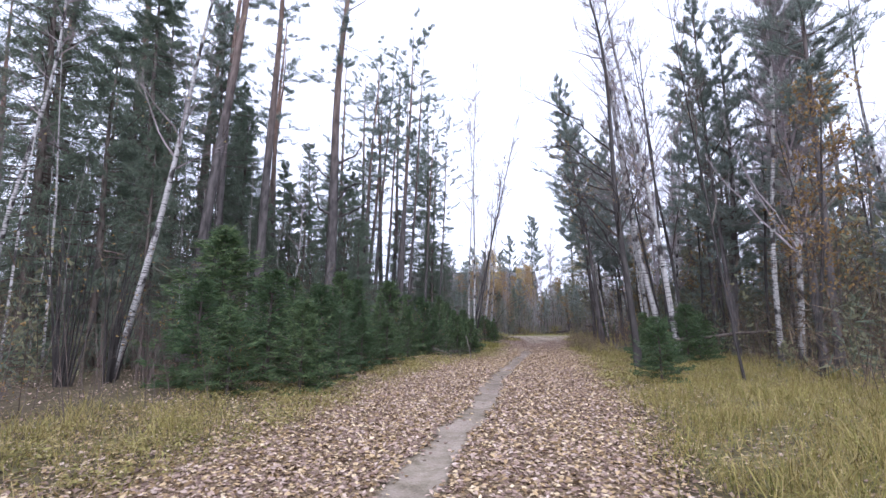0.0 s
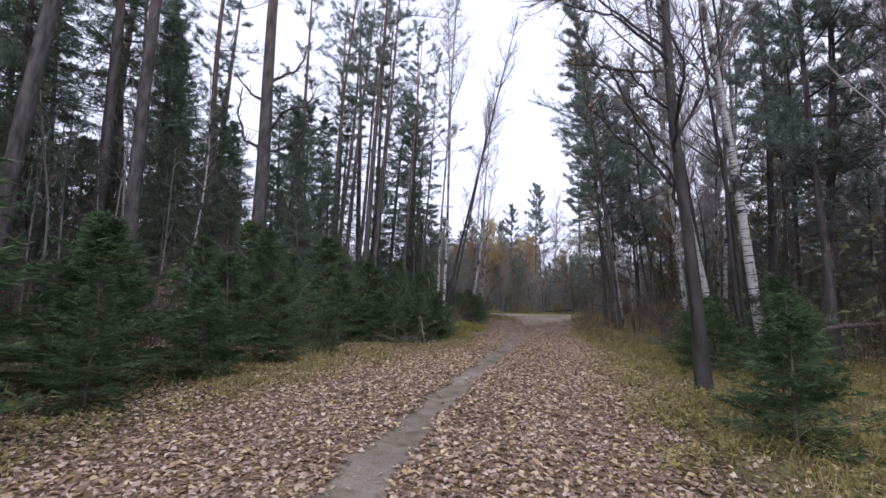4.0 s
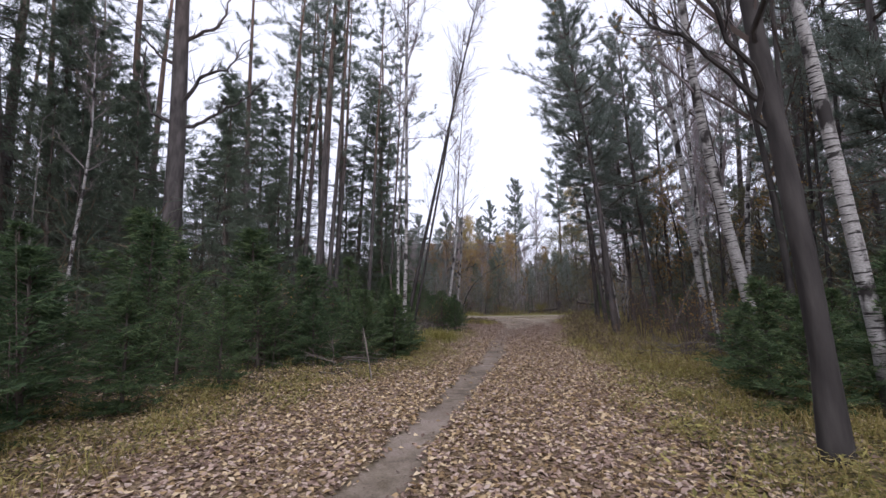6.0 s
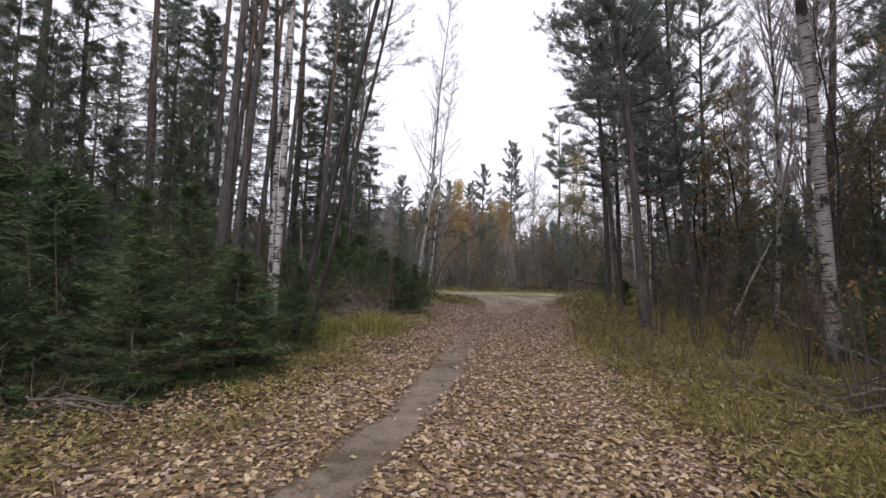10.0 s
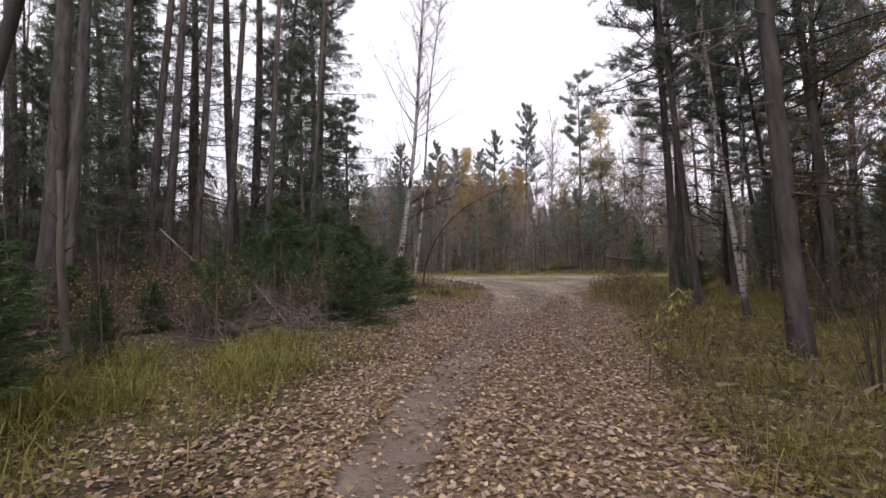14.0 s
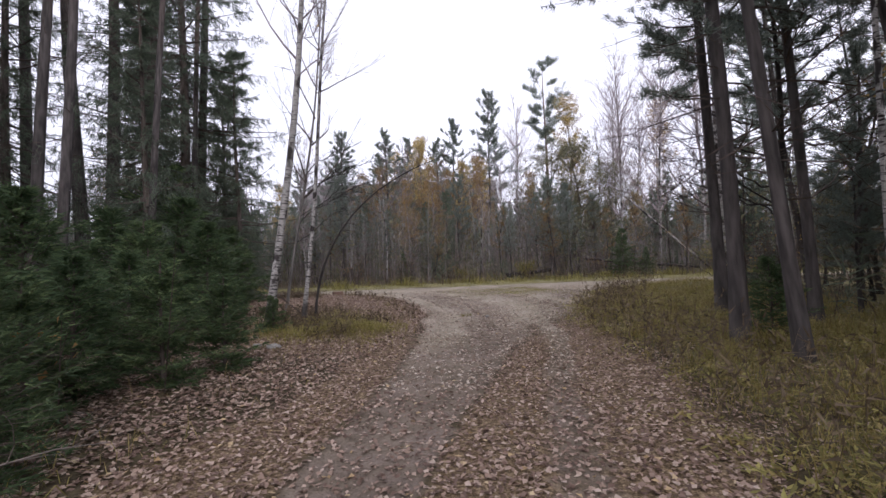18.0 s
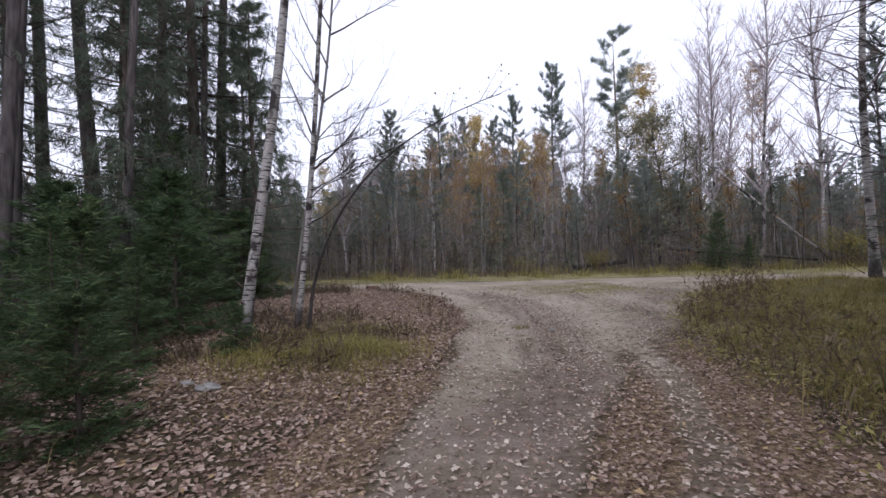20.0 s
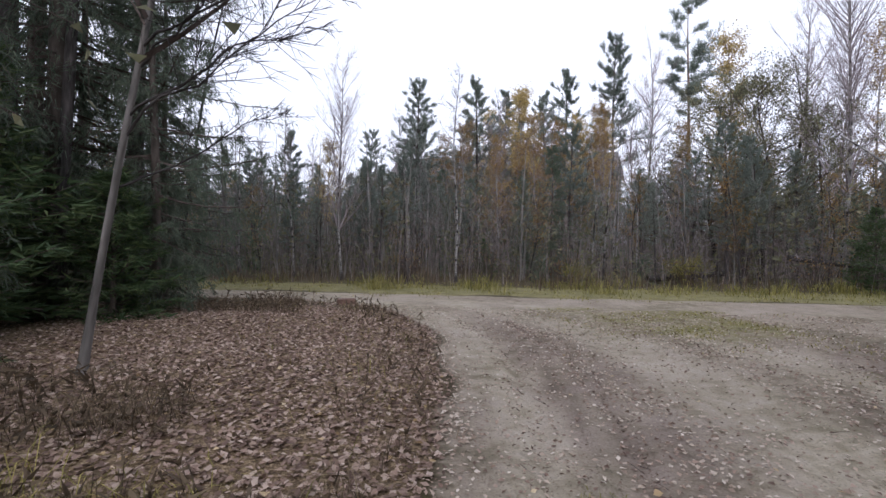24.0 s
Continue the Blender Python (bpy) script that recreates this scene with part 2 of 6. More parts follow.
def ground_material():
    m, n, l, b = shader("forest_floor", 0.95, 0.15)
    at = n.new("ShaderNodeVertexColor")
    at.layer_name = "cover"
    sep = n.new("ShaderNodeSeparateColor")
    l.new(at.outputs["Color"], sep.inputs[0])
    # sandy dirt
    d1 = noise_node(n, l, 1.3, 6)
    d2 = noise_node(n, l, 38, 5)
    dirt = ramp(n, [(0.3, (0.135, 0.104, 0.082)), (0.5, (0.22, 0.175, 0.143)), (0.7, (0.31, 0.255, 0.213))])
    mixd = n.new("ShaderNodeMixRGB")
    mixd.inputs[0].default_value = 0.45
    l.new(d1.outputs[0], mixd.inputs[1])
    l.new(d2.outputs[0], mixd.inputs[2])
    l.new(mixd.outputs[0], dirt.inputs[0])
    packed = ramp(n, [(0.3, (0.31, 0.264, 0.208)), (0.7, (0.46, 0.401, 0.322))])
    l.new(mixd.outputs[0], packed.inputs[0])
    dirt_mix = n.new("ShaderNodeMixRGB")
    l.new(at.outputs["Alpha"], dirt_mix.inputs[0])
    l.new(dirt.outputs[0], dirt_mix.inputs[1])
    l.new(packed.outputs[0], dirt_mix.inputs[2])
    # damp, trodden and gritty patches
    g1 = noise_node(n, l, 0.55, 7)
    g2 = noise_node(n, l, 5.5, 6)
    mixg = n.new("ShaderNodeMixRGB")
    mixg.inputs[0].default_value = 0.5
    l.new(g1.outputs[0], mixg.inputs[1])
    l.new(g2.outputs[0], mixg.inputs[2])
    damp = ramp(n, [(0.38, (0.58, 0.58, 0.50)), (0.5, (0.90, 0.90, 0.85)), (0.6, (1.0, 1.0, 1.0))])
    l.new(mixg.outputs[0], damp.inputs[0])
    g3 = noise_node(n, l, 62, 2)
    grit = ramp(n, [(0.30, (0.5, 0.48, 0.45)), (0.40, (1, 1, 1)), (0.66, (1, 1, 1)), (0.74, (1.45, 1.4, 1.3))])
    l.new(g3.outputs[0], grit.inputs[0])
    worn = n.new("ShaderNodeMixRGB")
    worn.blend_type, worn.inputs[0].default_value = "MULTIPLY", 1
    l.new(dirt_mix.outputs[0], worn.inputs[1])
    l.new(damp.outputs[0], worn.inputs[2])
    gritty = n.new("ShaderNodeMixRGB")
    gritty.blend_type, gritty.inputs[0].default_value = "MULTIPLY", 1
    l.new(worn.outputs[0], gritty.inputs[1])
    l.new(grit.outputs[0], gritty.inputs[2])
    # leaf litter pressed flat
    p1 = noise_node(n, l, 22, 6)
    p2 = noise_node(n, l, 75, 3)
    mixp = n.new("ShaderNodeMixRGB")
    mixp.inputs[0].default_value = 0.45
    l.new(p1.outputs[0], mixp.inputs[1])
    l.new(p2.outputs[0], mixp.inputs[2])
    lit = ramp(n, [(0.36, (0.06, 0.041, 0.026)), (0.48, (0.14, 0.098, 0.058)), (0.56, (0.26, 0.19, 0.115)), (0.66, (0.44, 0.345, 0.225))])
    l.new(mixp.outputs[0], lit.inputs[0])
    # mossy soil below grass and trees
    s1 = noise_node(n, l, 2.2, 6)
    s2 = noise_node(n, l, 25, 4)
    mixs = n.new("ShaderNodeMixRGB")
    mixs.inputs[0].default_value = 0.5
    l.new(s1.outputs[0], mixs.inputs[1])
    l.new(s2.outputs[0], mixs.inputs[2])
    soil = ramp(n, [(0.3, (0.05, 0.038, 0.026)), (0.55, (0.085, 0.068, 0.038)), (0.75, (0.12, 0.11, 0.05))])
    l.new(mixs.outputs[0], soil.inputs[0])
    # edges broken up by noise
    e = noise_node(n, l, 7, 5)

    def weight(channel):
        a = n.new("ShaderNodeMath")
        a.operation = "MULTIPLY_ADD"
        l.new(e.outputs[0], a.inputs[0])
        a.inputs[1].default_value = 0.9
        l.new(sep.outputs[channel], a.inputs[2])
        r = n.new("ShaderNodeMapRange")
        r.inputs["From Min"].default_value, r.inputs["From Max"].default_value = 0.78, 1.1
        l.new(a.outputs[0], r.inputs[0])
        return r
    m1 = n.new("ShaderNodeMixRGB")
    l.new(weight("Blue").outputs[0], m1.inputs[0])
    l.new(soil.outputs[0], m1.inputs[1])
    l.new(lit.outputs[0], m1.inputs[2])
    m2 = n.new("ShaderNodeMixRGB")
    l.new(weight("Red").outputs[0], m2.inputs[0])
    l.new(m1.outputs[0], m2.inputs[1])
    l.new(gritty.outputs[0], m2.inputs[2])
    grs = ramp(n, [(0.3, (0.10, 0.09, 0.042)), (0.5, (0.19, 0.172, 0.078)), (0.7, (0.30, 0.265, 0.135))])
    l.new(mixs.outputs[0], grs.inputs[0])
    m3 = n.new("ShaderNodeMixRGB")
    l.new(weight("Green").outputs[0], m3.inputs[0])
    l.new(m2.outputs[0], m3.inputs[1])
    l.new(grs.outputs[0], m3.inputs[2])
    l.new(m3.outputs[0], b.inputs["Base Color"])
    hgt = n.new("ShaderNodeMixRGB")
    hgt.inputs[0].default_value = 0.5
    l.new(d2.outputs[0], hgt.inputs[1])
    l.new(p1.outputs[0], hgt.inputs[2])
    bump(n, l, hgt.outputs[0], b, 0.6, 0.03)
    return m


M_GROUND = ground_material()


# ---- mesh tools ----
class Soup:
    """Triangles gathered into one mesh."""

    def __init__(self):
        self.v, self.f, self.n = [], [], 0

    def add(self, v, f):
        self.v.append(np.asarray(v, float).reshape(-1, 3))
        self.f.append(np.asarray(f, int).reshape(-1, 3) + self.n)
        self.n += len(self.v[-1])

    def mesh(self, name, mat, smooth=False):
        v, f = np.concatenate(self.v), np.concatenate(self.f)
        me = bpy.data.meshes.new(name)
        me.vertices.add(len(v))
        me.vertices.foreach_set("co", v.astype(np.float32).ravel())
        me.loops.add(f.size)
        me.loops.foreach_set("vertex_index", f.astype(np.int32).ravel())
        me.polygons.add(len(f))
        me.polygons.foreach_set("loop_start", np.arange(0, f.size, 3, dtype=np.int32))
        me.polygons.foreach_set("use_smooth", np.full(len(f), smooth))
        me.update(calc_edges=True)
        me.materials.append(mat)
        return me


def unit(a):
    return a / np.maximum(np.linalg.norm(a, axis=-1, keepdims=True), 1e-9)


def tube(s, pts, radii, n=8):
    pts, radii = np.asarray(pts, float), np.asarray(radii, float)
    t = unit(np.gradient(pts, axis=0))
    ref = np.array([1.0, 0.13, 0.07])
    side = unit(np.cross(t, ref))
    up = np.cross(t, side)
    a = np.arange(n) * 2 * np.pi / n
    ring = side[:, None] * np.cos(a)[None, :, None] + up[:, None] * np.sin(a)[None, :, None]
    v = pts[:, None] + ring * radii[:, None, None]
    k, j = np.meshgrid(np.arange(len(pts) - 1), np.arange(n), indexing="ij")
    q = [k * n + j, k * n + (j + 1) % n, (k + 1) * n + (j + 1) % n, (k + 1) * n + j]
    f = np.concatenate([np.stack([q[0], q[1], q[2]], -1).reshape(-1, 3), np.stack([q[0], q[2], q[3]], -1).reshape(-1, 3)])
    s.add(v, f)
    cap = np.concatenate([v[-1], pts[-1:]])
    s.add(cap, [[i, (i + 1) % n, n] for i in range(n)])


def sticks(s, p0, p1, r0, r1):
    """Many straight three-sided twigs at once."""
    p0, p1 = np.asarray(p0, float), np.asarray(p1, float)
    m = len(p0)
    if not m:
        return
    r0, r1 = np.broadcast_to(r0, m), np.broadcast_to(r1, m)
    t = unit(p1 - p0)
    side = unit(np.cross(t, np.array([0.31, 0.17, 0.93])))
    up = np.cross(t, side)
    v = []
    for p, r in ((p0, r0), (p1, r1)):
        for a in (0, 2.094, 4.189):
            v.append(p + (side * np.cos(a) + up * np.sin(a)) * r[:, None])
    v = np.stack(v, 1)
    base = (np.arange(m) * 6)[:, None, None]
    one = np.array([[0, 1, 4], [0, 4, 3], [1, 2, 5], [1, 5, 4], [2, 0, 3], [2, 3, 5]])
    s.add(v, base + one)


def blades(s, c, d, length, width, rng):
    """Many needle sprays or leaves, one narrow triangle each."""
    m = len(c)
    if not m:
        return
    side = unit(np.cross(d, rng.normal(size=(m, 3))))
    w = np.broadcast_to(width, m)[:, None] * 0.5
    v = np.stack([c - side * w, c + side * w, c + d * np.broadcast_to(length, m)[:, None]], 1)
    s.add(v, np.arange(m * 3).reshape(-1, 3))


def kites(s, c, d, nrm, length, width, curl=0.25):
    """Many leaves of four points, folded along the middle rib."""
    m = len(c)
    side = unit(np.cross(nrm, d))
    ln, wd = np.broadcast_to(length, m)[:, None], np.broadcast_to(width, m)[:, None]
    a, b = c - d * ln * 0.5, c + d * ln * 0.5 + nrm * ln * curl * 0.3
    lft = c - d * ln * 0.08 + side * wd * 0.5 + nrm * wd * curl
    rgt = c - d * ln * 0.1 - side * wd * 0.5 + nrm * wd * curl * 0.7
    mid = c + nrm * wd * 0.02
    v = np.stack([a, lft, b, rgt, mid], 1)
    one = np.array([[0, 4, 1], [1, 4, 2], [2, 4, 3], [3, 4, 0]])
    s.add(v, (np.arange(m) * 5)[:, None, None] + one)


def part(name, mesh, parent, label="", kind=""):
    ob = new(name, mesh)
    ob.parent = parent
    return tagged(ob, label, kind=kind)


# ---- the plan: a track through the wood to a sandy crossing ----
def left_edge(y):
    return np.interp(y, [-20, 4.5, 8.5, 11.5, 15, 19.5, 22, 25, 28.5, 31, 34.8, 37, 40, 41.4, 44, 46, 47.8, 48.8],
                     [-8, -3.6, -2.9, -2.3, -1.5, 0.7, 1.8, 2.9, 4.0, 4.1, 5.4, 6.2, 6.5, 6.3, 5.7, 4.6, 2.7, -2.4])


def right_edge(y):
    return np.interp(y, [-20, 4.5, 7.4, 12.6, 15.5, 17.6, 22, 25.3, 28, 33, 36, 39, 41, 43.5, 45, 47, 48],
                     [-4, 2.0, 2.9, 4.2, 4.9, 5.4, 6.3, 6.7, 7.5, 9.2, 9.5, 10.1, 10.9, 12.5, 13.5, 17, 30])


def rut_line(y):
    return np.interp(y, [-20, 4.5, 6.3, 9, 12.2, 15.9, 19.5, 22.6, 25.9, 28, 32.3, 36, 40], [-6, -0.3, 0.1, 0.75, 1.3, 2.2, 3.1, 3.9, 4.45, 5.0, 6.1, 7.2, 7.6])


def rut_width(y):
    return np.interp(y, [-20, 6, 14, 20, 26, 30, 33, 36, 39], [0.19, 0.19, 0.18, 0.19, 0.25, 0.34, 0.5, 0.8, 1.2])


def smooth(a, lo, hi):
    t = np.clip((a - lo) / (hi - lo), 0, 1)
    return t * t * (3 - 2 * t)


def field(x, y, scale, seed=0.0):
    """A cheap smooth random field between 0 and 1."""
    a = 0
    for k, (fx, fy, p) in enumerate(((1, 0.3, 0.0), (-0.4, 1.1, 1.7), (0.8, -0.9, 4.1), (1.7, 1.2, 2.2), (-1.4, 1.9, 5.5))):
        a = a + np.sin((fx * x + fy * y) / scale + p + seed) / (1 + 0.3 * k)
    return 0.5 + a / 6.6


def cover(x, y):
    """How much of the ground is dirt, grass and leaf litter at a place."""
    lw, rw = left_edge(y), right_edge(y)
    wob = (field(x, y, 0.35) - 0.5) * 0.5
    inside = smooth(x - lw + wob, -0.25, np.where(y < 26, 1.5, 0.25)) * smooth(rw - x + wob, -0.3, 0.3) * (y < 49.2)
    rut = 1 - smooth(np.abs(x - rut_line(y)) + wob * 0.3 + 0.12 * (field(x, y, 0.11, 5) - 0.5), rut_width(y) * 0.6, rut_width(y) * 1.6 + 0.06)
    rut2 = (1 - smooth(np.abs(x - rut_line(y) - 1.5) + wob * 0.3, 0.1, 0.4)) * smooth(y, 23, 30) * 0.6
    mid = np.minimum(x - lw, rw - x)
    open_dirt = smooth(y + (field(x, y, 0.8) - 0.5) * 3 + np.minimum(mid, 1.6) * 1.6, 36.0, 42.0)
    cross = smooth(y, 46.6, 47.2) * (1 - smooth(y + wob * 2.5, 48.4, 49.2))
    dirt = np.maximum(np.maximum(rut, rut2) * inside, np.maximum(open_dirt * inside, cross))
    patch = np.exp(-(((x - 9.7 - 1.2 * (field(x, y, 1.1, 2) - 0.5)) / 2.0) ** 4 + ((y - 45.6 - 0.4 * np.abs(x - 9.8)) / 1.9) ** 4)) * (0.2 + 0.7 * field(x, y, 0.5, 3) + 0.45 * field(x, y, 0.17, 1))
    patch = np.maximum(patch, 0.8 * np.exp(-(((x - 11.3) / 0.7) ** 4 + ((y - 43.3) / 1.0) ** 4)) * field(x, y, 0.4, 1))
    strip = smooth(y + 1.2 * (field(x, y, 0.9, 6) - 0.5), 48.9, 49.7) * (1 - smooth(y, 51.0, 53.0))
    verge_r = smooth(x - rw, -0.1, 0.6) * (1 - smooth(x - rw, 5, 8)) * (y < 47)
    verge_l = (y < 32) * smooth(lw - x, 0.0, 0.5) * (1 - smooth(lw - x, 1.5, 3)) * smooth(field(x, y, 1.6, 2.0), 0.45, 0.6) * (y < 47)
    mottle = 9 * (field(x, y, 2.3, 4) - 0.5) + 4 * (field(x, y, 0.7, 1) - 0.5)
    glade = smooth(x + mottle, 11, 17) * (1 - smooth(x + mottle, 28, 40)) * smooth(y + mottle, 6, 16) * (1 - smooth(y, 43, 47)) * (0.3 + 0.6 * field(x, y, 1.1, 2))
    grass = np.maximum.reduce([patch * 0.8, strip, verge_r * 0.45, verge_l * 0.4, glade])
    wedge = smooth(lw - x, -0.1, 0.2) * (1 - smooth(lw - x, 5, 8)) * smooth(y, 33, 37) * (1 - smooth(y, 45.5, 47))
    litter = np.maximum.reduce([inside * (1 - open_dirt * 0.8) * (1 - 0.9 * rut), wedge * 0.95, (1 - inside) * 0.26 * (1 - cross)])
    return dirt * (1 - patch * 0.15), np.maximum(grass * (1 - dirt * (1 - patch)), patch * 0.75), litter * (1 - dirt * 0.7)


def tread(y, k):
    """Thin tyre-edge lines across the crossing."""
    if k == 0:
        return np.interp(y, [34, 38, 39, 41, 43, 46], [7.72, 7.75, 7.79, 7.83, 7.6, 6.6])
    if k == 1:
        return np.interp(y, [34, 38, 40, 43.1, 46], [7.3, 7.28, 7.19, 6.91, 5.9])
    return np.interp(y, [34, 38, 41, 43.5, 46], [9.0, 9.5, 10.2, 11.5, 14.4])


def wheels(x, y):
    """Packed wheel lanes of the crossing and of the track."""
    d = x - left_edge(y) + 0.3 * (field(x, y, 0.7, 5) - 0.5)
    a = (np.exp(-((d - 0.75) / 0.4) ** 2) + 0.8 * np.exp(-((d - 2.7) / 0.45) ** 2) + 0.8 * np.exp(-((d - 4.4) / 0.4) ** 2)) * smooth(y, 34, 38)
    for k in range(3):
        for off in (0.0, 0.34, -0.42):
            a = a - (0.9 if off == 0 else 0.55) * np.exp(-((x - tread(y, k) - off) / 0.13) ** 2) * smooth(y, 33, 36) * (1 - smooth(y, 44, 46)) * (0.4 + 0.9 * field(x, y, 0.25, 4))
    return np.clip(a + 0.3 * smooth(y, 34, 38) + smooth(y, 45, 47.5) * 0.05 + (y < 34) * np.interp(y, [4, 12, 20], [0.35, 0.1, 0.0]) + 0.25 * smooth(y, 30, 38), 0, 1)


def relief(x, y):
    """Ground height: worn ruts, low banks, uneven wood floor."""
    lw, rw = left_edge(y), right_edge(y)
    out = smooth(np.maximum(lw - x, x - rw), 0.1, 2.0) * (y < 50)
    rut = 1 - smooth(np.abs(x - rut_line(y)), 0.05, rut_width(y) * 1.4 + 0.08)
    near = np.exp(-((np.abs(y - 24) / 45) ** 4)) * np.exp(-((np.abs(x - 4) / 40) ** 4))
    z = 0.015 * (field(x, y, 0.3, 1) - 0.5) + out * near * (0.16 * (field(x, y, 1.3, 3) - 0.45) + 0.06)
    lane = x - lw
    wheel = (np.exp(-((lane - 1.0) / 0.3) ** 2) + np.exp(-((lane - 2.6) / 0.3) ** 2) + 0.7 * np.exp(-((lane - 4.2) / 0.25) ** 2)) * smooth(y, 35, 38) * (1 - smooth(y, 45, 47))
    for k in range(3):
        z = z - 0.05 * np.exp(-((x - tread(y, k)) / 0.11) ** 2) * smooth(y, 34, 37) * (1 - smooth(y, 43, 46))
    z = z - 0.045 * rut * (y < 34) - 0.02 * rut * (y >= 34) - 0.035 * wheel
    return z


def axis(lo, hi, step, far):
    mid = np.arange(lo, hi + step, step)
    grow = np.cumsum(step * 1.35 ** np.arange(1, 40))
    grow = grow[grow < far]
    return np.concatenate([lo - grow[::-1], mid, hi + grow])


gx, gy = axis(-13, 20, 0.16, 900), axis(-3, 54, 0.17, 900)
GX, GY = np.meshgrid(gx, gy, indexing="ij")
GZ = relief(GX, GY)
gs = Soup()
ni, nj = GX.shape
ii, jj = np.meshgrid(np.arange(ni - 1), np.arange(nj - 1), indexing="ij")
q0, q1, q2, q3 = ii * nj + jj, (ii + 1) * nj + jj, (ii + 1) * nj + jj + 1, ii * nj + jj + 1
gs.add(np.stack([GX, GY, GZ], -1), np.concatenate([np.stack([q0, q1, q2], -1).reshape(-1, 3), np.stack([q0, q2, q3], -1).reshape(-1, 3)]))
gmesh = gs.mesh("ground", M_GROUND, True)
dirt_a, grass_a, litter_a = cover(GX.ravel(), GY.ravel())
lay = gmesh.color_attributes.new("cover", "FLOAT_COLOR", "POINT")
lay.data.foreach_set("color", np.stack([dirt_a, grass_a, litter_a, wheels(GX.ravel(), GY.ravel())], -1).astype(np.float32).ravel())
ground = tagged(new("ground", gmesh), "woodland ground with a leaf-strewn sandy track", "ground", kind="structure")


# ---- trees ----
def bent(h, rng, sway=0.02, n=12):
    z = np.linspace(0, h, n)
    a = rng.uniform(0, 6.28, 4)
    x = sway * h * (np.sin(z / h * 3.5 + a[0]) - np.sin(a[0]) + 0.35 * np.sin(z / h * 9 + a[1]) - 0.35 * np.sin(a[1]))
    y = sway * h * (np.sin(z / h * 3.1 + a[2]) - np.sin(a[2]) + 0.35 * np.sin(z / h * 8 + a[3]) - 0.35 * np.sin(a[3]))
    return np.stack([x, y, z], -1)


def trunk_soup(h, r, rng, sway=0.02, sides=9, n=14, tip=0.12):
    p = bent(h, rng, sway, n)
    s = Soup()
    t = p[:, 2] / h
    rad = r * (1 - t) ** 0.75 * (1 - tip) + r * tip * (1 - t) + 0.008
    rad[0] *= 1.35
    p2, rad2 = np.concatenate([[p[0] - (0, 0, 0.25)], p]), np.concatenate([[rad[0] * 1.15], rad])
    tube(s, p2, rad2, sides)
    return s, p, rad


def on_trunk(p, z):
    return np.stack([np.interp(z, p[:, 2], p[:, 0]), np.interp(z, p[:, 2], p[:, 1]), z], -1)


def azim(a, e):
    return np.stack([np.cos(a) * np.cos(e), np.sin(a) * np.cos(e), np.sin(e)], -1)


def grow(p0, d0, length, segs, up, wobble, rng):
    """Curved shoots: start points, directions and lengths to rows of nodes."""
    p, d = [np.asarray(p0, float)], unit(np.asarray(d0, float))
    step = (np.broadcast_to(length, len(p[0])) / segs)[:, None]
    for _ in range(segs):
        d = unit(d + np.array([0, 0, 1.0]) * up + rng.normal(size=d.shape) * wobble)
        p.append(p[-1] + d * step)
    return np.stack(p, 1)


def along(nodes, u):
    """Points and directions at the shares u (m, j) of shoots (m, k, 3)."""
    k = nodes.shape[1] - 1
    i = np.clip((u * k).astype(int), 0, k - 1)
    w = (u * k - i)[..., None]
    row = np.arange(len(nodes))[:, None]
    a, b = nodes[row, i], nodes[row, i + 1]
    return a + (b - a) * w, unit(b - a)


def wood(s, nodes, r0, r1):
    """Shoots as tapering three-sided sticks."""
    k = nodes.shape[1] - 1
    r0, r1 = np.broadcast_to(r0, len(nodes)), np.broadcast_to(r1, len(nodes))
    for i in range(k):
        sticks(s, nodes[:, i], nodes[:, i + 1], r0 + (r1 - r0) * i / k, r0 + (r1 - r0) * (i + 1) / k)


def tufts(s, c, d, count, size, width, fan, lift, rng):
    """Needle tufts: at each point a brush of narrow blades about its direction."""
    c, d = np.repeat(c.reshape(-1, 3), count, 0), np.repeat(d.reshape(-1, 3), count, 0)
    dd = unit(d * 0.8 + rng.normal(size=d.shape) * fan + (0, 0, lift))
    blades(s, c + rng.normal(size=c.shape) * size * 0.18, dd, size * rng.uniform(0.55, 1.15, len(c)), width, rng)


